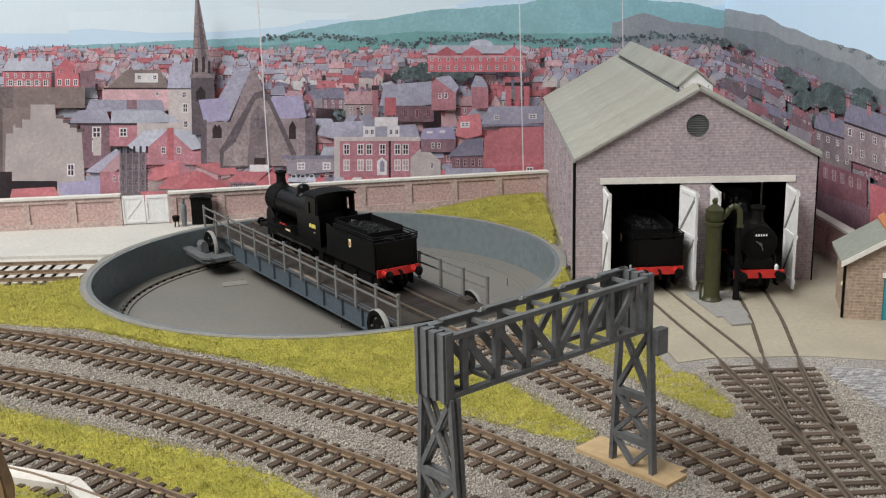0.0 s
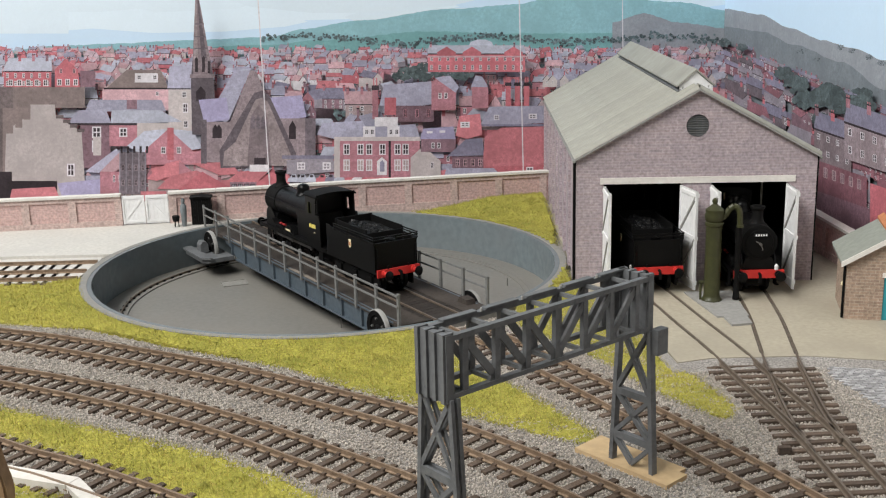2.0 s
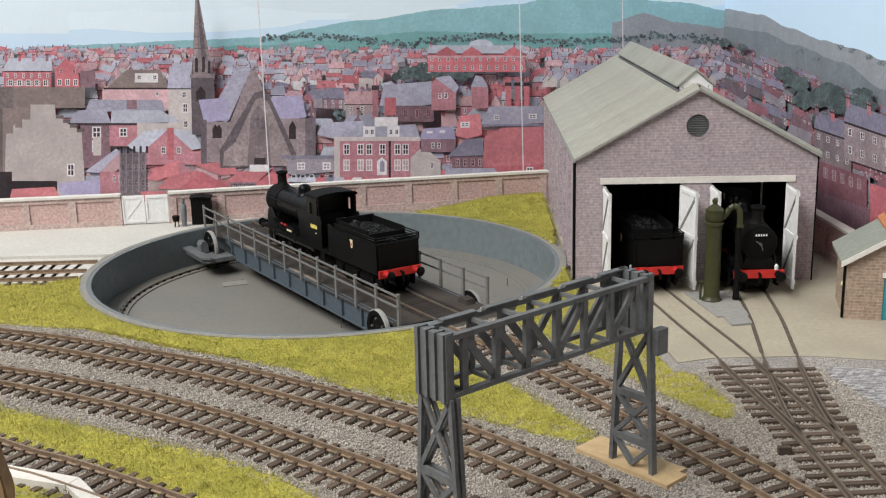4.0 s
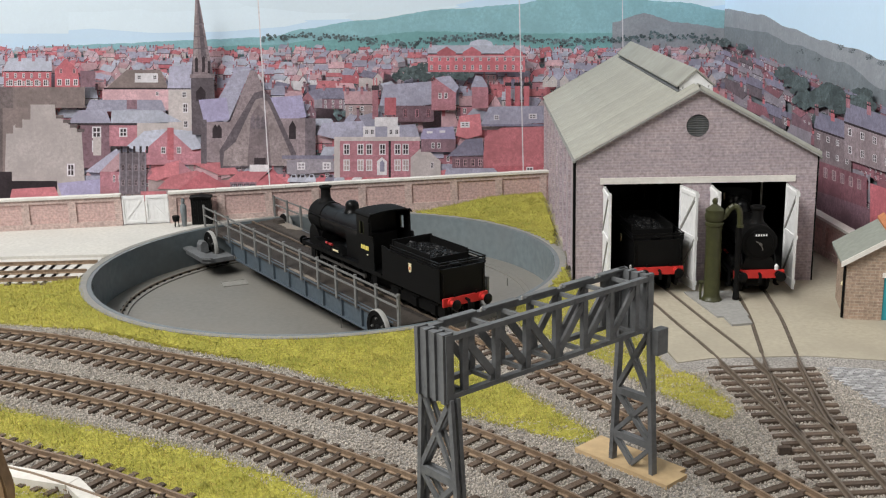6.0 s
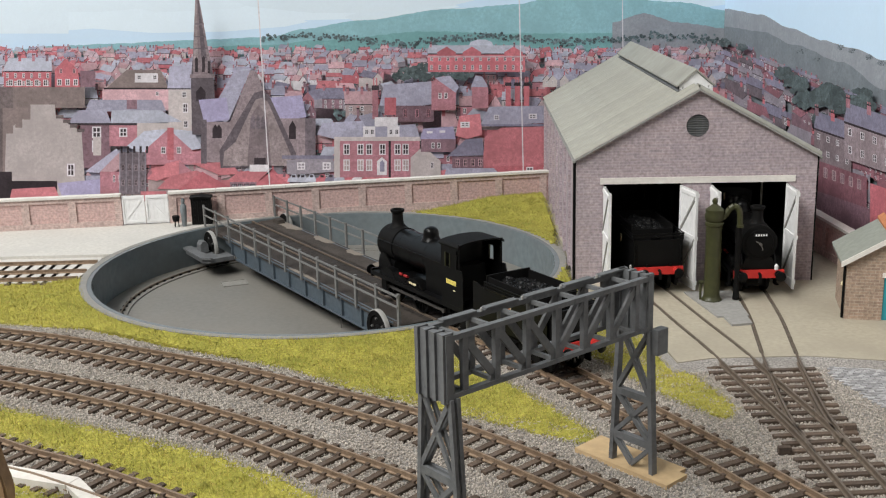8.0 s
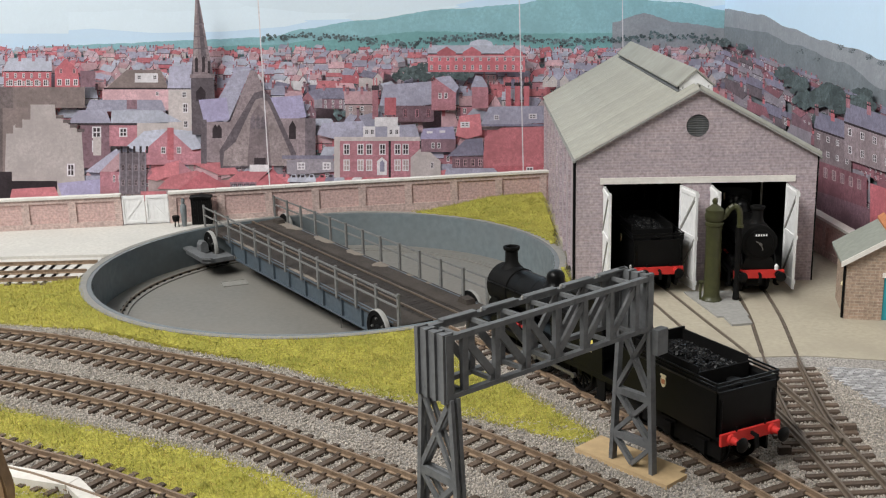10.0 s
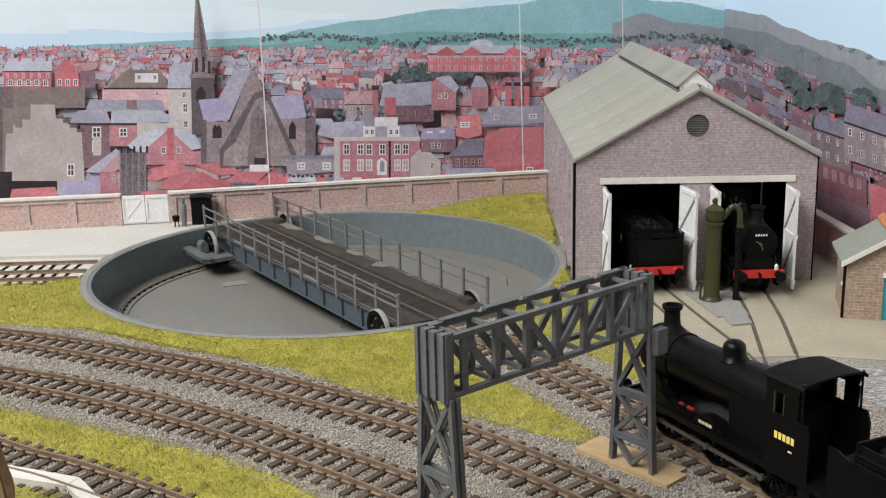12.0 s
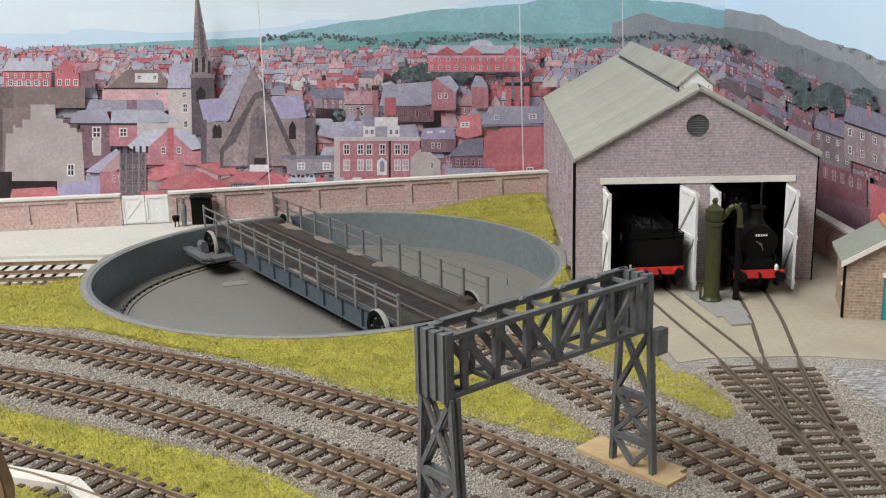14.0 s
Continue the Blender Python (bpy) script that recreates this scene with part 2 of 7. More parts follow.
def sweep(bm, points, section, closed_section=True, mi=0):
    """Sweep a section of (side, height) pairs along points in plan; side is to the right of the way."""
    rings = []
    for i, q in enumerate(points):
        a, b = Vector(points[max(0, i - 1)]), Vector(points[min(len(points) - 1, i + 1)])
        d = (b - a).normalized()
        s = Vector((d.y, -d.x, 0)).normalized()
        rings.append([bm.verts.new(Vector(q) + s * o + Vector((0, 0, h))) for o, h in section])
    n = len(section)
    for r0, r1 in zip(rings, rings[1:]):
        for i in range(n):
            bm.faces.new((r0[i], r0[(i + 1) % n], r1[(i + 1) % n], r1[i])).material_index = mi
    bm.faces.new(rings[0]).material_index = mi
    bm.faces.new(rings[-1][::-1]).material_index = mi


def smooth_line(pts, step=0.004):
    """Even points along a smooth curve through pts."""
    p = [Vector((q[0], q[1], 0)) for q in pts]
    p = [2 * p[0] - p[1]] + p + [2 * p[-1] - p[-2]]
    out = []
    for i in range(1, len(p) - 2):
        n = max(2, int((p[i + 1] - p[i]).length / 0.001))
        for k in range(n):
            t = k / n
            a = 2 * p[i] + (p[i + 1] - p[i - 1]) * t
            b = (2 * p[i - 1] - 5 * p[i] + 4 * p[i + 1] - p[i + 2]) * t * t
            c = (3 * p[i] - p[i - 1] - 3 * p[i + 1] + p[i + 2]) * t ** 3
            out.append((a + b + c) / 2)
    out.append(p[-2])
    res, acc = [out[0]], 0.0
    for a, b in zip(out, out[1:]):
        acc += (b - a).length
        if acc >= step:
            res.append(b)
            acc = 0.0
    return res


def inside(x, y, poly):
    hit = False
    for (x0, y0), (x1, y1) in zip(poly, poly[1:] + poly[:1]):
        if (y0 > y) != (y1 > y) and x < (x1 - x0) * (y - y0) / (y1 - y0) + x0:
            hit = not hit
    return hit


def inside_many(xy, poly):
    x, y = xy[:, 0], xy[:, 1]
    hit = np.zeros(len(xy), bool)
    for (x0, y0), (x1, y1) in zip(poly, poly[1:] + poly[:1]):
        if y0 == y1:
            continue
        hit ^= ((y0 > y) != (y1 > y)) & (x < (x1 - x0) * (y - y0) / (y1 - y0) + x0)
    return hit


def bulk(name, verts, faces, mats, index=None):
    """A mesh of very many small pieces."""
    me = bpy.data.meshes.new(name)
    k = faces.shape[1]
    me.vertices.add(len(verts))
    me.vertices.foreach_set("co", verts.astype(np.float32).ravel())
    me.loops.add(faces.size)
    me.loops.foreach_set("vertex_index", faces.astype(np.int32).ravel())
    me.polygons.add(len(faces))
    me.polygons.foreach_set("loop_start", np.arange(0, faces.size, k, dtype=np.int32))
    for mt in mats:
        me.materials.append(mt)
    if index is not None:
        me.polygons.foreach_set("material_index", index.astype(np.int32))
    me.update(calc_edges=True)
    me.validate()
    return new(name, me)
# ---- the plan ----
PIT = Vector((-0.0781, 0.6972, 0.0))      # middle of the turntable
PIT_R, RIM_R, PIT_Z = 0.1531, 0.1605, -0.027
GAUGE = 0.0165
BED = -0.0042                              # top of the ballast bed; rail tops are at zero
WAY = Vector((0.5312, -0.8473, 0.0))       # along the turntable bridge, towards its exit road
BEND_AT, BEND = 0.19, 0.58                 # the exit road: straight so far, then this curvature


def road_at(s):
    """Place and heading on the loco's road, s metres from the middle of the turntable."""
    h = math.atan2(WAY.y, WAY.x)
    if s <= BEND_AT:
        return PIT + WAY * s, h
    a = s - BEND_AT
    q = PIT + WAY * BEND_AT
    r = 1 / BEND
    return q + Vector((r * (math.sin(h) - math.sin(h - a * BEND)), r * (math.cos(h - a * BEND) - math.cos(h)), 0)), h - a * BEND


def ring(bm, r0, r1, z0, z1, seg=160):
    """A flat-topped ring round the pit's middle."""
    cols = []
    for i in range(seg):
        a = 2 * math.pi * i / seg
        cols.append([bm.verts.new((PIT.x + r * math.cos(a), PIT.y + r * math.sin(a), z)) for r, z in ((r0, z0), (r0, z1), (r1, z1), (r1, z0))])
    for i in range(seg):
        a, b = cols[i], cols[(i + 1) % seg]
        for j in range(4):
            bm.faces.new((a[j], a[(j + 1) % 4], b[(j + 1) % 4], b[j]))


# baseboard with ballast bed, cut out for the turntable pit
bm = bmesh.new()
X0, X1, Y0, Y1 = -0.62, 0.30, 0.12, 1.02
outer = [bm.verts.new((x, y, BED)) for x, y in ((X0, Y0), (X1, Y0), (X1, Y1), (X0, Y1))]
hole = [bm.verts.new((PIT.x + (PIT_R + 0.004) * math.cos(2 * math.pi * i / 96), PIT.y + (PIT_R + 0.004) * math.sin(2 * math.pi * i / 96), BED)) for i in range(96)]
edges = [bm.edges.new((outer[i], outer[(i + 1) % 4])) for i in range(4)] + [bm.edges.new((hole[i], hole[(i + 1) % 96])) for i in range(96)]
bmesh.ops.triangle_fill(bm, edges=edges, use_beauty=True)
low = [bm.verts.new((v.co.x, v.co.y, -0.06)) for v in outer]
for i in range(4):
    bm.faces.new((outer[i], outer[(i + 1) % 4], low[(i + 1) % 4], low[i]))
bm.faces.new(low)
tagged(finish("ground", bm, M["ballast_bed"]), "grey ballast bed of a model railway layout", "ground", kind="structure")

# turntable pit
pit = thing("turntable_pit", Matrix(), "round grey-painted concrete turntable pit sunk in the layout", "turntable pit", kind="structure")
bm = bmesh.new()
lathe(bm, [(PIT_R + 0.003, PIT_Z - 0.004), (PIT_R + 0.003, PIT_Z), (0.001, PIT_Z)], 128, Matrix.Translation(PIT), closed=False)
part("pit_floor", bm, M["pit"], pit, "flat grey pit floor")
bm = bmesh.new()
ring(bm, PIT_R, PIT_R + 0.003, PIT_Z, -0.0002)
part("pit_wall", bm, M["pit_wall"], pit, "smooth blue-grey pit wall", smooth=True)
bm = bmesh.new()
ring(bm, PIT_R + 0.0029, RIM_R, -0.006, 0.0)
part("rim", bm, M["rim"], pit, "grey concrete rim")
bm = bmesh.new()
arc = [radians(100 + 2.5 * i) for i in range(63)]
sweep(bm, [PIT + Vector((0.1376 * math.cos(a), 0.1376 * math.sin(a), PIT_Z)) for a in arc], [(-0.0004, 0), (0.0004, 0), (0.0004, 0.0022), (-0.0004, 0.0022)])
part("race_rail", bm, M["rail_dark"], pit, "curved race rail", smooth=True)
bm = bmesh.new()
arc = [radians(256 + 2.5 * i) for i in range(82)]
sweep(bm, [PIT + Vector((0.1376 * math.cos(a), 0.1376 * math.sin(a), PIT_Z)) for a in arc], [(-0.0004, 0), (0.0004, 0), (0.0004, 0.0011), (-0.0004, 0.0011)])
part("race_rail", bm, M["pit"], pit, "race rail sunk in grey dust", smooth=True)
bm = bmesh.new()
ring(bm, 0.1335, 0.1418, PIT_Z, PIT_Z + 0.0008)
part("race_bed", bm, M["pit"], pit, "raised concrete race")
chair = None
for i in range(42):
    a = radians(101 + 3.75 * i)
    mm = Matrix.Translation(PIT + Vector((0.1376 * math.cos(a), 0.1376 * math.sin(a), PIT_Z + 0.0008))) @ Matrix.Rotation(a, 4, "Z")
    if chair is None:
        chair = part("rail_chair", boxed(-0.0016, 0.0016, -0.0009, 0.0009, 0, 0.0009), M["black_matt"], pit, m=mm)
    else:
        again(chair, pit, mm)
bm = bmesh.new()
for x0, x1, y0, y1 in ((-0.009, 0.009, -0.007, -0.0062), (-0.009, 0.009, 0.0062, 0.007), (-0.009, -0.0082, -0.0062, 0.0062), (0.0082, 0.009, -0.0062, 0.0062)):
    box(bm, x0, x1, y0, y1, 0, 0.0007)
box(bm, -0.0082, 0.0082, -0.0062, 0.0062, 0, 0.0003)
part("drain_cover", bm, M["rim"], pit, "square drain cover", m=pose(-0.1517, 0.7428, PIT_Z, 0, 0, 20))
stake = part("stake", boxed(-0.0003, 0.0003, -0.0003, 0.0003, 0, 0.006), M["steel"], pit, m=pose(-0.0649, 0.6351, PIT_Z))
again(stake, pit, pose(0.0447, 0.7199, PIT_Z, 8, 0, 0))


# grass mats with flock fibres
def grass_patch(name, outline, label, top=-0.0034, lift=None, density=2.6e6, seed=1, blade=0.0021, fade=0.012):
    own = lift or (lambda x, y: 0.0)

    def lift(x, y):
        # the turf rises to the pit's rim
        d = math.hypot(x - PIT.x, y - PIT.y) - RIM_R
        return own(x, y) + (0.0030 * max(0.0, 1 - max(0.0, d) / 0.025) if top < -0.002 else 0.0)
    pulled = []
    for x, y in outline:
        d = math.hypot(x - PIT.x, y - PIT.y)
        pulled.append((PIT.x + (x - PIT.x) * 0.155 / d, PIT.y + (y - PIT.y) * 0.155 / d) if d < 0.1705 else (x, y))
    outline = pulled
    rnd = np.random.default_rng(seed)
    xs, ys = [q[0] for q in outline], [q[1] for q in outline]
    area = (max(xs) - min(xs)) * (max(ys) - min(ys))
    n = int(area * density)
    xy = np.column_stack((rnd.uniform(min(xs), max(xs), n), rnd.uniform(min(ys), max(ys), n)))
    # ragged edge: jitter the test
    xy_test = xy + rnd.normal(0, 0.0016, xy.shape)
    xy = xy[inside_many(xy_test, outline) & (np.hypot(xy[:, 0] - PIT.x, xy[:, 1] - PIT.y) > RIM_R - 0.0012 * rnd.random(n))]
    # mat
    step = 0.0022
    gx = np.arange(min(xs) - step, max(xs) + step * 2, step)
    gy = np.arange(min(ys) - step, max(ys) + step * 2, step)
    idx, verts, faces = {}, [], []
    for i, x in enumerate(gx):
        for j, y in enumerate(gy):
            if inside(x, y, outline) and math.hypot(x - PIT.x, y - PIT.y) > RIM_R - 0.003:
                idx[i, j] = len(verts)
                verts.append((x, y, top + lift(x, y) + 0.0006 * noise.noise(Vector((x * 160, y * 160, seed)))))
    for (i, j) in idx:
        q = [idx.get(k) for k in ((i, j), (i + 1, j), (i + 1, j + 1), (i, j + 1))]
        if None not in q:
            faces.append(q)
    me = bpy.data.meshes.new(name)
    me.from_pydata(verts, [], faces)
    me.materials.append(M["grass_mat"])
    bmx = bmesh.new()
    bmx.from_mesh(me)
    rim_edges = [e for e in bmx.edges if e.is_boundary]
    ext = bmesh.ops.extrude_edge_only(bmx, edges=rim_edges)
    for v in ext["geom"]:
        if isinstance(v, bmesh.types.BMVert):
            v.co.z = BED - 0.001
    bmx.to_mesh(me)
    bmx.free()
    ob = tagged(new(name, me), label, "grass", kind="stuff")
    # fibres
    n = len(xy)
    z = np.array([top + lift(x, y) for x, y in xy]) - 0.0004
    a = rnd.uniform(0, 2 * np.pi, n)
    lean = rnd.normal(0, 0.5, (n, 2)) * blade
    h = blade * rnd.uniform(0.5, 1.1, n)
    w = 0.00013 * rnd.uniform(0.7, 1.4, n)
    dx, dy = np.cos(a) * w, np.sin(a) * w
    v = np.empty((n, 3, 3))
    v[:, 0] = np.column_stack((xy[:, 0] - dx, xy[:, 1] - dy, z))
    v[:, 1] = np.column_stack((xy[:, 0] + dx, xy[:, 1] + dy, z))
    v[:, 2] = np.column_stack((xy[:, 0] + lean[:, 0], xy[:, 1] + lean[:, 1], z + h))
    f = np.arange(3 * n).reshape(n, 3)
    blades = bulk(name + "_fibre", v.reshape(-1, 3), f, [M["grass"], M["grass_b"]], (rnd.random(n) < 0.3).astype(int))
    blades.parent = ob
    blades["kind"] = "stuff"
    return ob
grass_patch("grass_bank", [(-0.46, 0.690), (-0.316, 0.6795), (-0.2696, 0.6754), (-0.2420, 0.6675), (-0.2268, 0.6387), (-0.2120, 0.6064), (-0.1624, 0.5600), (-0.1115, 0.5370), (-0.0691, 0.5350), (-0.0352, 0.5410), (-0.0110, 0.5482), (-0.0013, 0.5292), (0.0126, 0.5006), (0.0296, 0.4746), (0.0478, 0.4436), (0.0640, 0.4120), (0.0595, 0.4016), (0.0398, 0.4128), (0.0145, 0.431), (-0.0142, 0.4494), (-0.0396, 0.4661), (-0.0753, 0.497), (-0.1067, 0.5155), (-0.1463, 0.5358), (-0.2024, 0.5704), (-0.2558, 0.5847), (-0.2779, 0.5906), (-0.46, 0.625)],
            "yellow-green flock grass between turntable pit and running line", seed=3)
grass_patch("grass_bank", [(0.0697, 0.6226), (0.0782, 0.6347), (0.0819, 0.6266), (0.0961, 0.5891), (0.1107, 0.5513), (0.1092, 0.5233), (0.1130, 0.4880), (0.1189, 0.4776), (0.1281, 0.4418), (0.1258, 0.4304), (0.1186, 0.4247), (0.1039, 0.446), (0.0906, 0.4706), (0.0767, 0.5026), (0.0626, 0.5269), (0.0492, 0.5416), (0.0396, 0.5617), (0.0530, 0.5908)],
            "yellow-green flock grass between exit road and engine shed", seed=4)
grass_patch("grass_bank", [(-0.34, 0.545), (-0.2297, 0.4784), (-0.2068, 0.4615), (-0.1747, 0.4443), (-0.1448, 0.4289), (-0.1085, 0.4095), (-0.0847, 0.3947), (-0.0644, 0.3795), (-0.0448, 0.3589), (-0.0213, 0.3342), (-0.0100, 0.315), (-0.068, 0.325), (-0.1042, 0.3629), (-0.1187, 0.3775), (-0.1479, 0.4003), (-0.1731, 0.4126), (-0.1914, 0.4228), (-0.2107, 0.434), (-0.34, 0.50)],
            "yellow-green flock grass strip beside the running line", seed=5)
grass_patch("grass_verge", [(-0.23, 0.402), (-0.1687, 0.3800), (-0.1457, 0.3713), (-0.1360, 0.3578), (-0.1274, 0.3428), (-0.13, 0.30), (-0.23, 0.30)],
            "dull green flock grass behind a white kerb", seed=6)
grass_patch("grass_mound", [(-0.0739, 0.8436), (-0.029, 0.8568), (0.0567, 0.8770), (0.0850, 0.8835), (0.0835, 0.7777), (0.0815, 0.6928), (0.0800, 0.6290), (0.0740, 0.6245), (0.0800, 0.6638), (0.0835, 0.7085), (0.075, 0.7567), (0.0431, 0.810), (-0.0011, 0.8401), (-0.0379, 0.8477)],
            "yellow-green flock grass mound between pit rim and engine shed", top=0.0008, seed=7,
            lift=lambda x, y: 0.006 * max(0.0, min(1.0, (math.hypot(x - PIT.x, y - PIT.y) - 0.168) / 0.04)))

# concrete
bm = bmesh.new()
prism(bm, [(0.1113, 0.5601), (0.1100, 0.5221), (0.1131, 0.4881), (0.1309, 0.4933), (0.1781, 0.4932), (0.2128, 0.4844), (0.30, 0.462), (0.30, 0.99), (0.0850, 0.99), (0.0850, 0.640), (0.098, 0.590)], BED - 0.001, -0.0005)
tagged(finish("shed_yard", bm, M["concrete"]), "cream concrete yard in front of the engine shed", "yard", kind="structure")
bm = bmesh.new()
outl = [(-0.62, 0.735), (-0.237, 0.7330)]
for i in range(25):
    a = math.radians(166 - i * 3.2)
    outl.append((PIT.x + (RIM_R + 0.0002) * math.cos(a), PIT.y + (RIM_R + 0.0002) * math.sin(a)))
outl += [(-0.07, 0.8620), (-0.07, 0.99), (-0.62, 0.99)]
prism(bm, outl, BED - 0.001, -0.0005)
tagged(finish("apron", bm, M["apron"]), "pale concrete apron below the yard wall", "yard", kind="structure")
bm = bmesh.new()
prism(bm, [(-0.62, 0.6700), (-0.2415, 0.6700), (-0.2415, 0.7349), (-0.62, 0.7349)], BED - 0.001, -0.0026)
tagged(finish("track_bed", bm, M["apron"]), "pale stone-dusted bed under a siding", "track bed", kind="structure")

bm = bmesh.new()
edge = [(0.1095, 0.5600), (0.1092, 0.5221), (0.1125, 0.4875), (0.1309, 0.4928), (0.1781, 0.4927), (0.2128, 0.4838), (0.30, 0.4615)]
foot = [(0.1040, 0.5590), (0.1030, 0.5200), (0.1080, 0.4790), (0.1315, 0.4830), (0.1775, 0.4825), (0.2118, 0.4740), (0.30, 0.4515)]
vt = [bm.verts.new((x, y, -0.0007)) for x, y in edge]
vf = [bm.verts.new((x, y, BED - 0.0002)) for x, y in foot]
for k in range(len(edge) - 1):
    bm.faces.new((vt[k], vt[k + 1], vf[k + 1], vf[k]))
tagged(finish("yard_shoulder", bm, M["ballast_bed"]), "sloping ballast shoulder along the concrete yard", "ballast", kind="structure")

# setts
bm = bmesh.new()
prism(bm, [(0.182, 0.4925), (0.2128, 0.4842), (0.30, 0.4618), (0.30, 0.30), (0.205, 0.385), (0.188, 0.42), (0.180, 0.455)], BED - 0.001, -0.0040)
tagged(finish("setts_bed", bm, M["soil"]), "dark bed of grey stone setts", "paving", kind="structure")


# ---- tracks ----
RAIL = [(-0.0010, -0.0026), (0.0010, -0.0026), (0.0010, -0.0022), (0.0003, -0.0019), (0.0003, -0.0009), (0.00048, -0.0007), (0.00048, 0.0), (-0.00048, 0.0), (-0.00048, -0.0007), (-0.0003, -0.0009), (-0.0003, -0.0019), (-0.0010, -0.0022)]
sleeper_mesh = None


def offset_line(line, off):
    out = []
    for i, q in enumerate(line):
        a, b = line[max(0, i - 1)], line[min(len(line) - 1, i + 1)]
        d = (b - a).normalized()
        out.append(q + Vector((d.y, -d.x, 0)) * off)
    return out


def rail_part(line, parent, name="rail", z=0.0, mat="rail"):
    bm = bmesh.new()
    sweep(bm, [q + Vector((0, 0, z)) for q in line], RAIL)
    return part(name, bm, M[mat], parent)


def sleepers(parent, line, spacing=0.0080, length=0.031, skip=0.003):
    global sleeper_mesh
    acc, nxt = 0.0, skip
    for a, b in zip(line, line[1:]):
        seg = (b - a).length
        while acc + seg >= nxt:
            q = a + (b - a) * ((nxt - acc) / seg)
            h = math.atan2(b.y - a.y, b.x - a.x)
            m = Matrix.Translation(q + Vector((0, 0, -0.0026))) @ Matrix.Rotation(h + random.uniform(-0.03, 0.03), 4, "Z") @ Matrix.Translation((0, random.uniform(-0.0008, 0.0008), 0))
            if sleeper_mesh is None:
                sleeper_mesh = part("sleeper", boxed(-0.0015, 0.0015, -0.0155, 0.0155, -0.0026, 0.0, 0.00025), M["sleeper"], parent, m=m)
            else:
                again(sleeper_mesh, parent, m, "sleeper")
            # chairs that hold the rails
            nxt += spacing
        acc += seg


def chairs(parent, line, spacing=0.0080, skip=0.003):
    bm = bmesh.new()
    acc, nxt = 0.0, skip
    for a, b in zip(line, line[1:]):
        seg = (b - a).length
        while acc + seg >= nxt:
            q = a + (b - a) * ((nxt - acc) / seg)
            m = Matrix.Translation(q) @ Matrix.Rotation(math.atan2(b.y - a.y, b.x - a.x), 4, "Z")
            for s in (-1, 1):
                box(bm, -0.0009, 0.0009, s * GAUGE / 2 - 0.0018, s * GAUGE / 2 + 0.0018, -0.0026, -0.0015, m)
            nxt += spacing
        acc += seg
    ob = part("rail_fastening", bm, M["sleeper"], parent)
    ob["kind"] = "stuff"


def track(label, pts, spacing=0.0080, group="tracks", with_sleepers=True, step=0.004):
    line = smooth_line(pts, step)
    t = thing("railway_track", Matrix(), label, "track", group)
    for s in (-1, 1):
        rail_part(offset_line(line, s * GAUGE / 2), t)
    if with_sleepers:
        sleepers(t, line, spacing)
        chairs(t, line, spacing)
    return line


LINE_A = track("rust-brown running line on dark sleepers in grey ballast", [(-0.40, 0.607), (-0.32, 0.585), (-0.2447, 0.5572), (-0.2092, 0.5430), (-0.156, 0.5170), (-0.1075, 0.4908), (-0.0645, 0.4625), (-0.0190, 0.4310), (0.0080, 0.4075), (0.0380, 0.3755), (0.0625, 0.3460), (0.085, 0.312), (0.105, 0.275)])
LINE_B = track("rust-brown running line on dark sleepers in grey ballast", [(-0.38, 0.552), (-0.30, 0.526), (-0.2205, 0.4955), (-0.1870, 0.4805), (-0.1395, 0.4560), (-0.0955, 0.4280), (-0.0570, 0.3980), (-0.0195, 0.3670), (0.010, 0.3370), (0.038, 0.300), (0.062, 0.262)])
exit_pts = [road_at(0.1645 + 0.02 * i)[0] for i in range(24)]
LINE_C = track("rust-brown turntable exit road on dark sleepers", [(q.x, q.y) for q in exit_pts])
LINE_D = track("rust-brown track beside a white kerb", [(-0.30, 0.470), (-0.22, 0.427), (-0.1762, 0.3990), (-0.1530, 0.3865), (-0.1110, 0.3590), (-0.080, 0.335), (-0.045, 0.300)])
# shed roads and their turnout
LEFT_ROAD = [(0.1205, 0.6900), (0.1208, 0.6600), (0.1218, 0.6320), (0.1268, 0.6000), (0.1335, 0.5515), (0.1405, 0.5050), (0.1467, 0.4497), (0.1507, 0.4100), (0.1522, 0.3810), (0.1528, 0.3500), (0.1520, 0.3200), (0.1490, 0.2800)]
RIGHT_ROAD = [(0.1850, 0.6900), (0.1846, 0.6600), (0.1838, 0.6320), (0.1820, 0.6067), (0.1755, 0.5550), (0.1675, 0.5100), (0.1628, 0.4837), (0.1572, 0.4456), (0.1535, 0.4143), (0.1522, 0.3810)]
turnout = thing("turnout", Matrix(), "rust-brown turnout on long dark sleepers joining two shed roads", "track", "tracks")
ll, rl = smooth_line(LEFT_ROAD), smooth_line(RIGHT_ROAD)
for line, cut in ((ll, 0.200), (rl, 0.372)):
    for s in (-1, 1):
        rail_part([q for q in offset_line(line, s * GAUGE / 2) if q.y > cut], turnout, mat="rail_dark")
for s, (ya, yb) in ((-1, (0.395, 0.452)), (1, (0.398, 0.452))):
    src = ll if s > 0 else rl
    rail_part([q for q in offset_line(src, s * (GAUGE / 2 - 0.0022)) if ya < q.y < yb], turnout, "check_rail", mat="rail_dark")
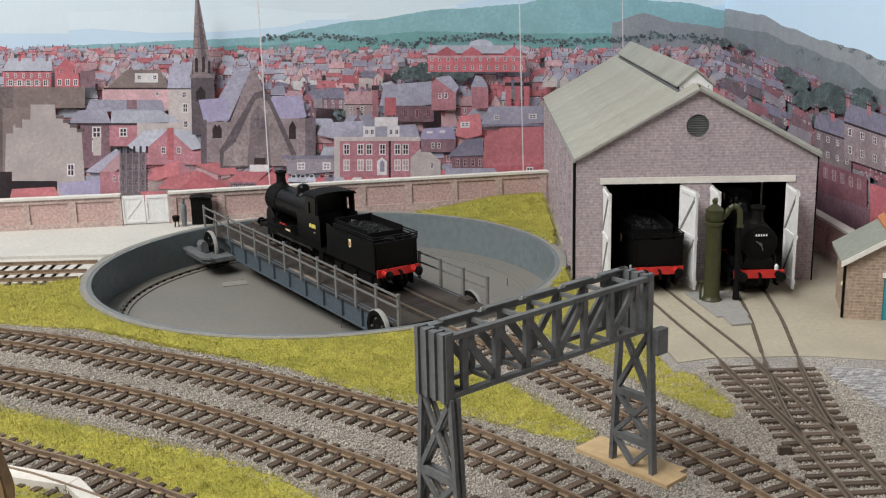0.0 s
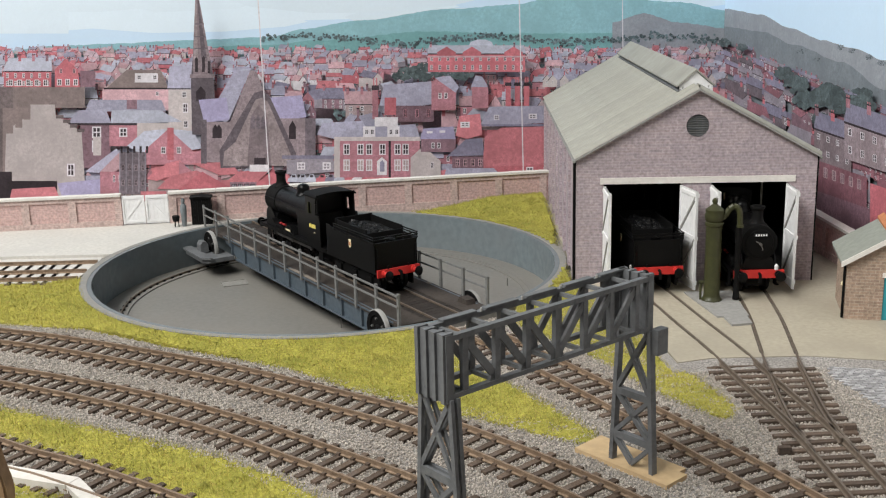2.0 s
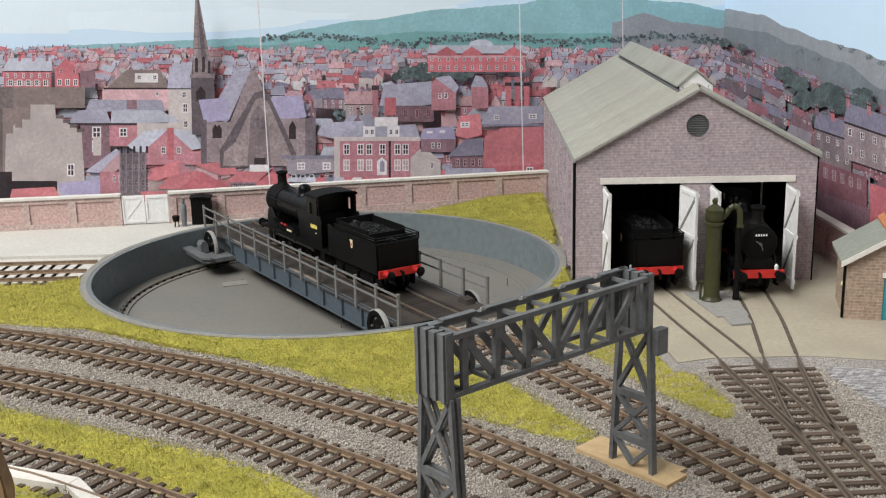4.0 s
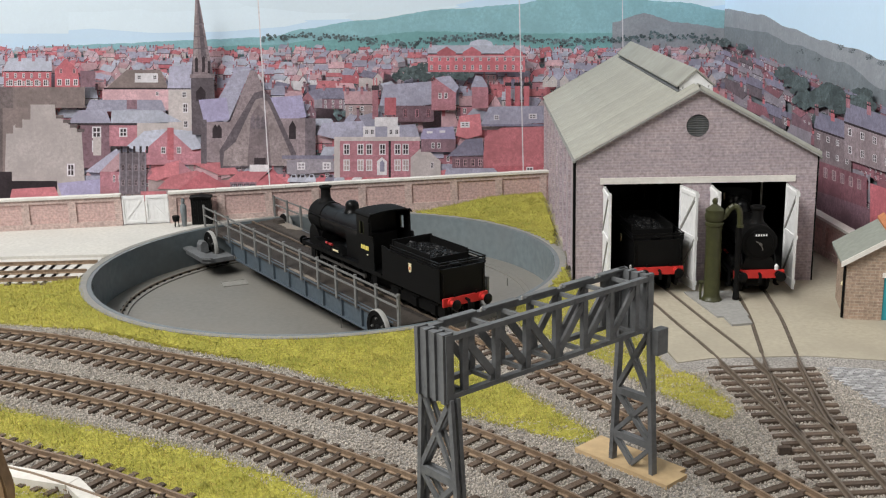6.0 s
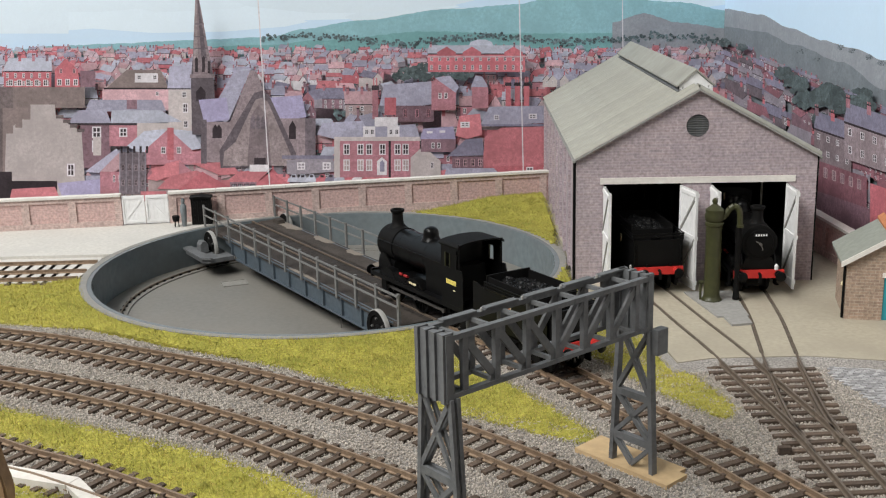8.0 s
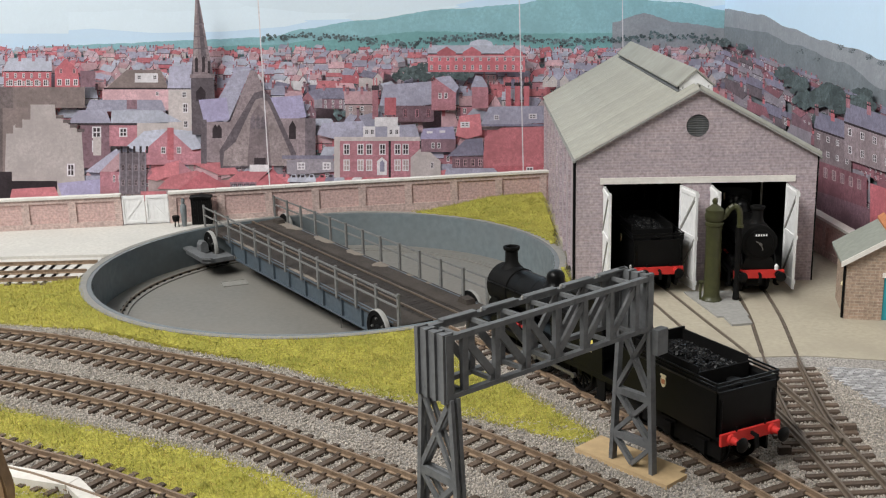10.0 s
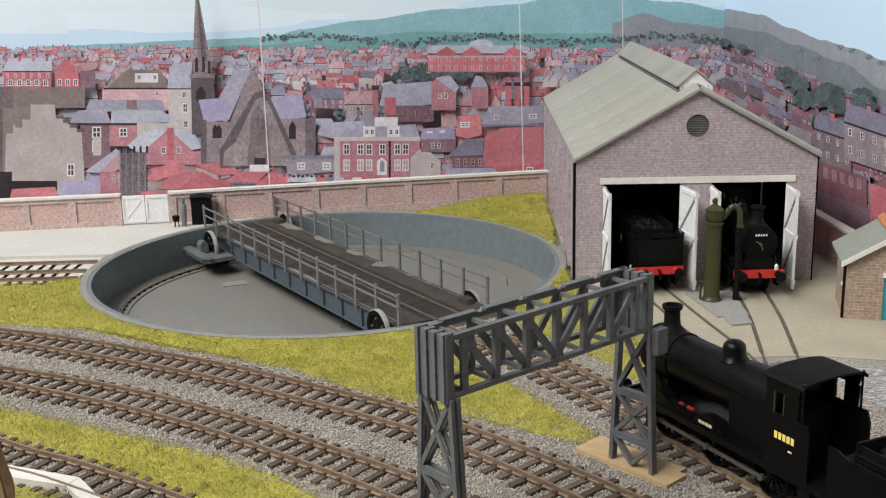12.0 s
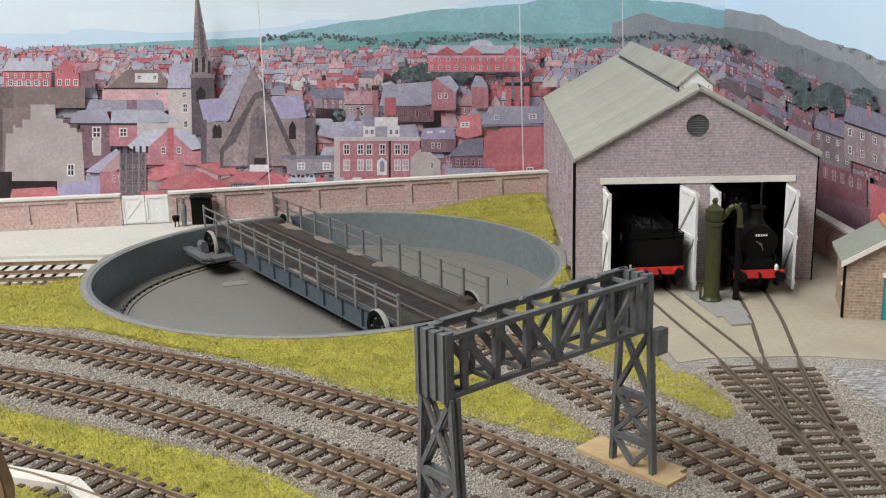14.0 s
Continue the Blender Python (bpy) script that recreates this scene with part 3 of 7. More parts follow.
# grimy flangeways where the rails are sunk in the concrete
for line in (ll, rl):
    for s in (-1, 1):
        bm = bmesh.new()
        sweep(bm, [q for q in offset_line(line, s * GAUGE / 2) if 0.4945 < q.y < 0.640], [(-0.0010, -0.0006), (0.0010, -0.0006), (0.0010, -0.0003), (-0.0010, -0.0003)])
        part("flangeway", bm, M["grime"], turnout, "dirty groove beside a sunken rail")
y = 0.4885
while y > 0.30:
    xl = min(ll, key=lambda q: abs(q.y - y)).x
    xr = min(rl, key=lambda q: abs(q.y - y)).x if y > 0.372 else xl
    w = (max(xl, xr) - min(xl, xr)) / 2 + 0.0155
    k = len(turnout.children)
    bm = boxed(-w - random.uniform(0, 0.0015), w + random.uniform(0, 0.0015), -0.0014, 0.0014, -0.0026, 0, 0.00025)
    part("sleeper", bm, M["sleeper"], turnout, m=pose((xl + xr) / 2, y, -0.0026, 0, 0, 3 + random.uniform(-1, 1)))
    y -= 0.0074
for x, y in ((0.1676, 0.4105), (0.1340, 0.3905)):
    part("point_lever", boxed(-0.0026, 0.0026, -0.0012, 0.0012, -0.003, 0.0002, 0.0003), M["sleeper"], turnout, m=pose(x, y, -0.0006))
# siding beside the turntable
siding = thing("railway_track", Matrix(), "dusty siding with pale rails leading to the turntable", "track", "tracks")
for y0, y1 in ((0.7145, 0.7180), (0.6920, 0.6945), (0.6735, 0.6760)):
    rail_part([Vector((-0.60 + 0.018 * i, y0 + (y1 - y0) * i / 20 - 0.002, 0)) for i in range(21)], siding)
for i in range(42):
    part("sleeper", boxed(-0.0018, 0.0018, -0.027 + random.uniform(-0.002, 0.002), 0.029, -0.0016, 0.0004, 0.0003), M["sleeper"], siding, m=pose(-0.252 - 0.0082 * i, 0.6935, -0.0030, 0, 0, random.uniform(-3, 3)))


# ---- ballast stones ----
def ballast(seed=11, density=2.1e6):
    rnd = np.random.default_rng(seed)
    n = int(0.75 * 0.50 * density)
    xy = np.column_stack((rnd.uniform(-0.46, 0.29, n), rnd.uniform(0.20, 0.70, n)))
    keep = np.ones(n, bool)
    far = xy[:, 1] > 0.66
    keep &= ~far
    keep &= np.hypot(xy[:, 0] - PIT.x, xy[:, 1] - PIT.y) > RIM_R + 0.0006
    keep &= np.abs(xy[:, 0]) < 0.47 * xy[:, 1] + 0.02          # the part of the board that is dressed with stone
    yard = [(0.1113, 0.60), (0.1100, 0.5221), (0.1131, 0.4881), (0.1309, 0.4933), (0.1781, 0.4932), (0.2128, 0.4844), (0.30, 0.462), (0.30, 0.99), (0.0850, 0.99), (0.085, 0.640)]
    keep &= ~inside_many(xy, yard)
    keep &= ~inside_many(xy, [(0.190, 0.4920), (0.2128, 0.4842), (0.30, 0.4618), (0.30, 0.34), (0.215, 0.405), (0.197, 0.44), (0.189, 0.475)])
    xy = xy[keep]
    # thin out where grass lies anyway
    for poly in ([(-0.46, 0.690), (-0.27, 0.668), (-0.222, 0.630), (-0.162, 0.556), (-0.11, 0.530), (-0.03, 0.535), (0.0296, 0.470), (0.055, 0.42), (-0.0142, 0.4594), (-0.1067, 0.5205), (-0.2024, 0.5754), (-0.46, 0.63)],
                 [(-0.34, 0.54), (-0.2068, 0.4560), (-0.1448, 0.4239), (-0.0847, 0.3887), (-0.03, 0.335), (-0.09, 0.345), (-0.1479, 0.4053), (-0.2107, 0.44), (-0.34, 0.51)]):
        xy = xy[~inside_many(xy, poly)]
    n = len(xy)
    r = 0.00045 * rnd.uniform(0.55, 1.35, n)
    base = np.array([(1, 0, 0), (-1, 0, 0), (0, 1, 0), (0, -1, 0), (0, 0, 1), (0, 0, -1)], float)
    fa = np.array([(0, 2, 4), (2, 1, 4), (1, 3, 4), (3, 0, 4), (2, 0, 5), (1, 2, 5), (3, 1, 5), (0, 3, 5)])
    a, b = rnd.uniform(0, 6.283, n), rnd.uniform(-0.8, 0.8, n)
    p = base[None] * r[:, None, None] * rnd.uniform(0.55, 1.3, (n, 6, 1))
    ca, sa, cb, sb = np.cos(a), np.sin(a), np.cos(b), np.sin(b)
    x = p[..., 0] * cb[:, None] - p[..., 2] * sb[:, None]
    z = p[..., 0] * sb[:, None] + p[..., 2] * cb[:, None]
    y = p[..., 1]
    px = x * ca[:, None] - y * sa[:, None] + xy[:, 0:1]
    py = x * sa[:, None] + y * ca[:, None] + xy[:, 1:2]
    zz = BED + r[:, None] * 0.25 + rnd.uniform(0, 0.0006, (n, 1))
    v = np.stack((px, py, z + zz), -1).reshape(-1, 3)
    f = (fa[None] + 6 * np.arange(n)[:, None, None]).reshape(-1, 3)
    return tagged(bulk("ballast", v, f, [M["stone"]]), "loose light grey and buff ballast stones", "ballast", kind="stuff")


ballast()
# rows of setts
bm = bmesh.new()
SETTS = [(0.1850, 0.4915), (0.2128, 0.4835), (0.30, 0.4610), (0.30, 0.30), (0.21, 0.39), (0.192, 0.43), (0.183, 0.47)]
j = 0
yy = 0.33
while yy < 0.492:
    xx = 0.182 + (j % 2) * 0.0016
    while xx < 0.285:
        if inside(xx, yy, SETTS) and xx < 0.44 * yy + 0.02:
            h = random.uniform(-0.0001, 0.0002)
            box(bm, xx - 0.0014, xx + 0.0014, yy - 0.0008, yy + 0.0008, -0.0050, -0.0030 + h)
        xx += 0.0032
    yy += 0.0020
    j += 1
tagged(finish("setts", bm, M["cobble"]), "worn blue-grey stone setts laid in rows", "setts", kind="stuff")
# ---- turntable bridge ----
BRIDGE_POSE = Matrix.Translation(PIT) @ Matrix.Rotation(math.atan2(WAY.y, WAY.x), 4, "Z")
bridge = thing("turntable_bridge", BRIDGE_POSE, "blue-grey steel turntable bridge with dark deck and post-and-rail handrails", "turntable")
HALF_L, HALF_W = 0.1485, 0.0292
for s, nm in ((-1, "near"), (1, "far")):
    bm = bmesh.new()
    prism(bm, [(-0.118, -0.0005), (0.140, -0.0005), (0.140, -0.0075), (0.128, -0.0145), (-0.095, -0.0145), (-0.108, -0.0075), (-0.118, -0.0060)], s * 0.0272 - 0.0006, s * 0.0272 + 0.0006, "y")
    bar(bm, (-0.095, s * 0.0283, -0.0140), (0.128, s * 0.0283, -0.0140), 0.0026, 0.0010)
    bar(bm, (-0.118, s * 0.0283, -0.0012), (0.140, s * 0.0283, -0.0012), 0.0026, 0.0010)
    girder = part("side_girder", bm, M["steel_blue"], bridge, "blue-grey plate girder")
    rib = None
    for i in range(-4, 6):
        m = pose(0.0255 * i - 0.0005, s * 0.0285, -0.0075)
        rib = part("stiffener", boxed(-0.0006, 0.0006, -0.0009, 0.0009, -0.0062, 0.0060), M["steel_blue"], bridge, m=m) if rib is None else again(rib, bridge, m)
# decks: planks across between the rails, walkways beside
plank = None
n_pl = 66
for i in range(n_pl):
    m = pose(-HALF_L + (i + 0.5) * 2 * HALF_L / n_pl, 0, -0.0019 + random.uniform(-0.00008, 0.00008), 0, 0, random.uniform(-0.3, 0.3))
    plank = part("deck_plank", boxed(-0.00212, 0.00212, -0.0128, 0.0128, -0.0012, 0.0008), M["deck"], bridge, m=m) if plank is None else again(plank, bridge, m)
for s in (-1, 1):
    part("walkway", boxed(-HALF_L, HALF_L, min(s * 0.0130, s * HALF_W), max(s * 0.0130, s * HALF_W), -0.0030, -0.0006), M["walkway"], bridge, "weathered brown walkway")
    bm = bmesh.new()
    sweep(bm, [Vector((-0.152 + 0.0304 * i, s * GAUGE / 2, 0)) for i in range(11)], RAIL)
    part("rail", bm, M["rail_dark"], bridge)
# handrails
post = None
for s in (-1, 1):
    for i in range(13):
        m = pose(-0.1555 + 0.0252 * i, s * 0.0295, 0)
        if post is None:
            bm = boxed(-0.0011, 0.0011, -0.0007, 0.0007, -0.0035, 0.0172, 0.0002)
            post = part("handrail_post", bm, M["handrail"], bridge, m=m)
        else:
            again(post, bridge, m)
    for z in (0.0158, 0.0096):
        bm = bmesh.new()
        bar(bm, (-0.1555, s * 0.0303, z), (0.1475, s * 0.0303, z), 0.0007, 0.0011)
        part("handrail", bm, M["handrail"], bridge)
# patches of pale dust along the walkways' outer edges
rnd = random.Random(8)
for x, w, dpt, side in ((-0.118, 0.034, 0.0080, 1), (-0.060, 0.026, 0.0065, 1), (-0.012, 0.020, 0.0060, 1), (0.028, 0.0135, 0.0085, 1), (0.062, 0.006, 0.0032, 1), (0.085, 0.005, 0.0028, 1), (-0.075, 0.045, 0.0030, -1), (0.020, 0.040, 0.0030, -1)):
    out = []
    for k in range(22):
        a = math.pi * k / 21
        j = 1 + 0.35 * noise.noise(Vector((x * 90, k * 0.55, 3.0 + side)))
        out.append((x + w / 2 * math.cos(a) * (1 + 0.1 * rnd.random()), side * (0.0288 - dpt * math.sin(a) ** 0.6 * j)))
    bm = bmesh.new()
    prism(bm, out if side < 0 else out[::-1], -0.00062, -0.00045)
    part("dust_patch", bm, M["dust"], bridge, "pale dust on the dark walkway")
# running wheels and their housings
for x, y0 in ((0.1270, -0.0315), (-0.1225, -0.0375), (0.1270, 0.0315), (-0.1440, 0.0335)):
    w = bmesh.new()
    lathe(w, [(0.0002, -0.0016), (0.0112, -0.0016), (0.0116, -0.0010), (0.0116, 0.0010), (0.0112, 0.0016), (0.0085, 0.0012), (0.0080, 0.0004), (0.0030, 0.0004), (0.0026, 0.0022), (0.0002, 0.0022)], 32)
    wheel = part("race_wheel", w, M["black_matt"], bridge, "dark cast running wheel", m=pose(x, y0, -0.0080, 90 if y0 < 0 else -90), smooth=True)
    bm = bmesh.new()
    lathe(bm, [(0.01125, 0.0017), (0.0117, 0.0012), (0.0118, 0.0), (0.0117, -0.0012)], 32, closed=False)
    part("wheel_rim", bm, M["slab"], wheel, "pale rim", smooth=True)
    for k in range(5):
        a = 2 * math.pi * k / 5 + 0.5
        bl = bmesh.new()
        lathe(bl, [(0.0008, 0.0004), (0.0008, 0.0013), (0.0004, 0.0016)], 8)
        part("bolt", bl, M["steel"], wheel, m=pose(0.0062 * math.cos(a), 0.0062 * math.sin(a), 0))
OUT = -0.1290
bm = bmesh.new()
prism(bm, [(-0.010, -0.052), (0.026, -0.052), (0.030, -0.047), (0.030, -0.029), (-0.013, -0.029), (-0.013, -0.049)], -0.0150, -0.0120, m=Matrix.Translation((OUT, 0.0, 0)))
prism(bm, [(-0.012, -0.0535), (0.027, -0.0535), (0.032, -0.048), (0.032, -0.046), (-0.015, -0.046), (-0.015, -0.0505)], -0.0120, -0.0105, m=Matrix.Translation((OUT, 0, 0)))
part("end_platform", bm, M["gantry"], bridge, "grey winding platform")
bm = bmesh.new()
prism(bm, [(-0.003, 0), (0.003, 0), (0.003, 0.006), (0.0015, 0.0085), (-0.0015, 0.0085), (-0.003, 0.006)], -0.004, 0.004, "y")
part("gearbox", bm, M["gantry"], bridge, "small grey gearbox", m=pose(OUT + 0.006, -0.0440, -0.0115, 0, 0, 90))
bm = bmesh.new()
lathe(bm, [(0.0001, -0.001), (0.0062, -0.001), (0.0066, 0), (0.0062, 0.001), (0.0001, 0.001)], 24)
part("hand_wheel", bm, M["black_matt"], bridge, "dark winding wheel", m=pose(OUT + 0.006, -0.0375, -0.0045, 90))
for x, s in ((0.140, 1), (-0.140, 1)):
    bm = bmesh.new()
    prism(bm, [(-0.005, 0), (0.005, 0), (0.004, 0.0028), (-0.003, 0.0034)], -0.003, 0.003, "y")
    part("locking_block", bm, M["walkway"], bridge, m=pose(x - 0.006 * (1 if x > 0 else -1), s * 0.0235, -0.0006))
# ---- locomotive and tender: x runs from chimney to tender, rail tops at zero ----
LOCO_S, TENDER_S = -0.0300, 0.0680


def wheelset(parent, x, r, spokes=12, narrow=0.94):
    bm = bmesh.new()
    for s in (-1, 1):
        m = Matrix.Translation((0, s * 0.0078 * 0.94 / narrow, 0)) @ Matrix.Rotation(radians(-90 * s), 4, "X")
        lathe(bm, [(r - 0.0012, -0.0010), (r + 0.0008, -0.0010), (r + 0.0008, -0.0003), (r, 0.0), (r, 0.0018), (r - 0.0012, 0.0018)], 28, m, closed=False)
        lathe(bm, [(0.0018, -0.0008), (0.0018, 0.0022), (0.0008, 0.0024)], 12, m)
        for k in range(spokes):
            a = 2 * math.pi * k / spokes
            bar(bm, m @ Vector((0.0012 * math.cos(a), 0.0012 * math.sin(a), 0.0004)), m @ Vector(((r - 0.001) * math.cos(a), (r - 0.001) * math.sin(a), 0.0004)), 0.0008, 0.0010, up=(0, 1, 0))
    rod(bm, (0, -0.0095, 0), (0, 0.0095, 0), 0.0012, seg=10)
    return part("wheelset", bm, M["black"], parent, "black spoked wheels on an axle", m=pose(x, 0, r), smooth=True)


def buffers(parent, x, z, way):
    for s in (-1, 1):
        bm = bmesh.new()
        lathe(bm, [(0.0022, 0), (0.0022, 0.0012), (0.0015, 0.0014), (0.0013, 0.0042)], 14)
        b = part("buffer", bm, M["red"] if way > 0 else M["black"], parent, "buffer housing", m=pose(x, s * 0.0115, z, 0, 90 * way, 0), smooth=True)
        bm = bmesh.new()
        lathe(bm, [(0.0009, 0.0040), (0.0009, 0.0058), (0.0030, 0.0060), (0.0031, 0.0066), (0.0022, 0.0071), (0.0004, 0.0073)], 18)
        part("buffer_head", bm, M["black"], b, "worn black buffer head", smooth=True)
    bm = bmesh.new()
    bar(bm, (0, 0, 0.0006), (0.0032 * way, 0, 0.0003), 0.0012, 0.0012)
    bar(bm, (0.0028 * way, 0, 0.0008), (0.0034 * way, 0, -0.0045), 0.0016, 0.0010)
    part("coupling", bm, M["black_matt"], parent, m=pose(x, 0, z))


def loco(m):
    t = thing("steam_locomotive", m, "black six-coupled steam locomotive with tall chimney and round dome", "locomotive", "locomotives")
    X = -LOCO_S                                 # s + X = x
    fr = bmesh.new()
    for s in (-1, 1):
        box(fr, -0.083 + X, 0.028 + X, s * 0.0062 - 0.0005, s * 0.0062 + 0.0005, 0.0055, 0.0152)
    for x in (-0.080, -0.050, -0.018, 0.020):
        box(fr, x + X, x + 0.002 + X, -0.0062, 0.0062, 0.0060, 0.0150)
    part("frames", fr, M["black_matt"], t)
    bm = bmesh.new()
    box(bm, -0.0845 + X, 0.0300 + X, -0.0153, 0.0153, 0.0152, 0.0162)
    for s in (-1, 1):
        box(bm, -0.0845 + X, 0.0300 + X, s * 0.0149 - 0.0004, s * 0.0149 + 0.0004, 0.0136, 0.0152)
    part("running_plate", bm, M["black"], t)
    # boiler
    axis = Matrix.Translation((0, 0, 0.0332)) @ Matrix.Rotation(radians(90), 4, "Y")
    bm = bmesh.new()
    lathe(bm, [(0.0103, -0.068 + X), (0.0103, -0.024 + X)], 40, axis)
    part("boiler", bm, M["black"], t, "satin black boiler with cladding bands", smooth=True)
    for x in (-0.060, -0.046, -0.030):
        bm = bmesh.new()
        lathe(bm, [(0.01038, x + X), (0.01038, x + 0.0009 + X)], 40, axis)
        part("boiler_band", bm, M["black"], t, smooth=True)
    bm = bmesh.new()
    lathe(bm, [(0.0002, -0.0858 + X), (0.0040, -0.0856 + X), (0.0082, -0.0848 + X), (0.0085, -0.0842 + X), (0.0105, -0.0840 + X), (0.0109, -0.0836 + X), (0.0109, -0.0660 + X), (0.0103, -0.0656 + X)], 40, axis)
    smoke = part("smokebox", bm, M["black_matt"], t, "matt black smokebox with round door", smooth=True)
    bm = bmesh.new()
    rod(bm, (-0.0875 + X, 0, 0.0332), (-0.0855 + X, 0, 0.0332), 0.0008)
    bar(bm, (-0.0872 + X, 0, 0.0332), (-0.0872 + X, 0.0030, 0.0352), 0.0006, 0.0005)
    bar(bm, (-0.0876 + X, 0, 0.0332), (-0.0876 + X, -0.0012, 0.0298), 0.0006, 0.0005)
    part("door_handle", bm, M["steel"], smoke)
    bm = bmesh.new()
    box(bm, -0.0866 + X, -0.0857 + X, -0.0042, 0.0042, 0.0378, 0.0396)
    plate = part("number_plate", bm, M["black"], smoke)
    bm = bmesh.new()
    for k in range(5):
        box(bm, -0.0869 + X, -0.0866 + X, -0.0035 + 0.0015 * k, -0.0026 + 0.0015 * k, 0.0381, 0.0393)
    part("plate_bars", bm, M["white"], smoke, "white bars on the plate")
    bm = bmesh.new()
    prism(bm, [(-0.0105, 0.0162), (0.0105, 0.0162), (0.0080, 0.0245), (-0.0080, 0.0245)], -0.0838 + X, -0.0665 + X, "x")
    part("saddle", bm, M["black"], t)
    # firebox
    outline = [(-0.0110, 0.0162), (-0.0112, 0.0300)] + [(0.0112 * math.cos(radians(a)), 0.0330 + 0.0112 * math.sin(radians(a))) for a in range(180, -1, -15)] + [(0.0112, 0.0300), (0.0110, 0.0162)]
    bm = bmesh.new()
    prism(bm, outline, -0.0245 + X, 0.0000 + X, "x")
    part("firebox", bm, M["black"], t, smooth=True)
    # mountings
    bm = bmesh.new()
    lathe(bm, [(0.0062, 0.0428), (0.0048, 0.0440), (0.0038, 0.0455), (0.0035, 0.0475), (0.0034, 0.0520), (0.0042, 0.0525), (0.0045, 0.0534), (0.0044, 0.0542), (0.0036, 0.0544), (0.0030, 0.0540), (0.0028, 0.0500)], 28, Matrix.Translation((-0.0755 + X, 0, 0)), closed=False)
    lathe(bm, [(0.0029, 0.0500), (0.0001, 0.0499)], 28, Matrix.Translation((-0.0755 + X, 0, 0)), closed=False)
    part("chimney", bm, M["black_matt"], t, "tall flared black chimney", smooth=True)
    bm = bmesh.new()
    lathe(bm, [(0.0062, 0.0422), (0.0052, 0.0438), (0.0047, 0.0450), (0.0047, 0.0468), (0.0043, 0.0484), (0.0032, 0.0496), (0.0016, 0.0502), (0.0002, 0.0503)], 28, Matrix.Translation((-0.0355 + X, 0, 0)), closed=False)
    part("dome", bm, M["black"], t, "glossy black steam dome", smooth=True)
    bm = bmesh.new()
    for s in (-1, 1):
        lathe(bm, [(0.0014, 0.0430), (0.0014, 0.0465), (0.0018, 0.0468), (0.0018, 0.0476), (0.0008, 0.0482)], 12, Matrix.Translation((-0.0115 + X, s * 0.0018, 0)))
    part("safety_valve", bm, M["steel"], t, smooth=True)
    bm = bmesh.new()
    rod(bm, (-0.0035 + X, 0.004, 0.043), (-0.0035 + X, 0.004, 0.0485), 0.0006)
    part("whistle", bm, M["cream"], t, "brass whistle")
    for s in (-1, 1):
        bm = bmesh.new()
        rod(bm, (-0.082 + X, s * 0.0112, 0.0362), (-0.002 + X, s * 0.0116, 0.0362), 0.00035, seg=6)
        for x in (-0.078, -0.055, -0.032, -0.008):
            rod(bm, (x + X, s * 0.0100, 0.0355), (x + X, s * 0.0116, 0.0362), 0.0005, seg=6)
        part("handrail", bm, M["black"], t)
        # splashers
        for x, r in ((-0.066, 0.0116), (-0.034, 0.0116)):
            bm = bmesh.new()
            arc = [(x + X + r * math.cos(radians(a)), 0.0100 + r * math.sin(radians(a))) for a in range(32, 149, 9)]
            prism(bm, [(arc[0][0], 0.0160)] + arc + [(arc[-1][0], 0.0160)], min(s * 0.0095, s * 0.0142), max(s * 0.0095, s * 0.0142), "y")
            part("splasher", bm, M["black"], t, smooth=True)
        bm = bmesh.new()
        wing = [(-0.0835, 0.0162), (-0.0835, 0.0215), (-0.0815, 0.0262), (-0.0780, 0.0285), (-0.0735, 0.0275), (-0.0690, 0.0235), (-0.0660, 0.0205), (-0.0630, 0.0162)]
        prism(bm, [(a + X, b) for a, b in wing], min(s * 0.0096, s * 0.0104), max(s * 0.0096, s * 0.0104), "y")
        part("smokebox_wing", bm, M["black"], t, "curved wing plate beside the smokebox")
        bm = bmesh.new()
        box(bm, -0.0395 + X, -0.0285 + X, s * 0.0145 - 0.0002, s * 0.0145 + 0.0002, 0.0172, 0.0196)
        part("works_plate", bm, M["black"], t)
        bm = bmesh.new()
        for k in range(4):
            box(bm, -0.0380 + 0.0021 * k + X, -0.0364 + 0.0021 * k + X, s * 0.0148 - 0.0002, s * 0.0148 + 0.0002, 0.0178, 0.0190)
        part("plate_lettering", bm, M["cream"], t, "small cream bars on the works plate")
        bm = bmesh.new()
        rod(bm, (-0.0480 + X, s * 0.0122, 0.0200), (-0.0440 + X, s * 0.0122, 0.0200), 0.0009, seg=10)
        rod(bm, (-0.0535 + X, s * 0.0122, 0.0200), (-0.0505 + X, s * 0.0122, 0.0200), 0.0008, seg=10)
        part("lubricator", bm, M["red_dull"], t, "small red lubricators on the running plate", smooth=True)
        bm = bmesh.new()
        prism(bm, [(-0.0600 + X, 0.0162), (-0.0440 + X, 0.0162), (-0.0440 + X, 0.0178), (-0.0600 + X, 0.0198)], min(s * 0.0105, s * 0.0140), max(s * 0.0105, s * 0.0140), "y")
        part("sandbox", bm, M["black_matt"], t)
        # cab side with its window
        bm = bmesh.new()
        yo, yi = s * 0.0152, s * 0.0144
        win = (0.0040, 0.0088, 0.0372, 0.0452)
        pieces = [[(-0.0005, 0.0162), (0.0215, 0.0162), (0.0215, 0.0330), (0.0200, win[2]), (-0.0005, win[2])],
                  [(-0.0005, win[2]), (win[0], win[2]), (win[0], win[3]), (-0.0005, win[3])],
                  [(win[1], win[2]), (0.0153, win[2]), (0.0160, win[3]), (win[1], win[3])],
                  [(-0.0005, win[3]), (0.0150, win[3]), (0.0165, 0.0495), (-0.0005, 0.0495)]]
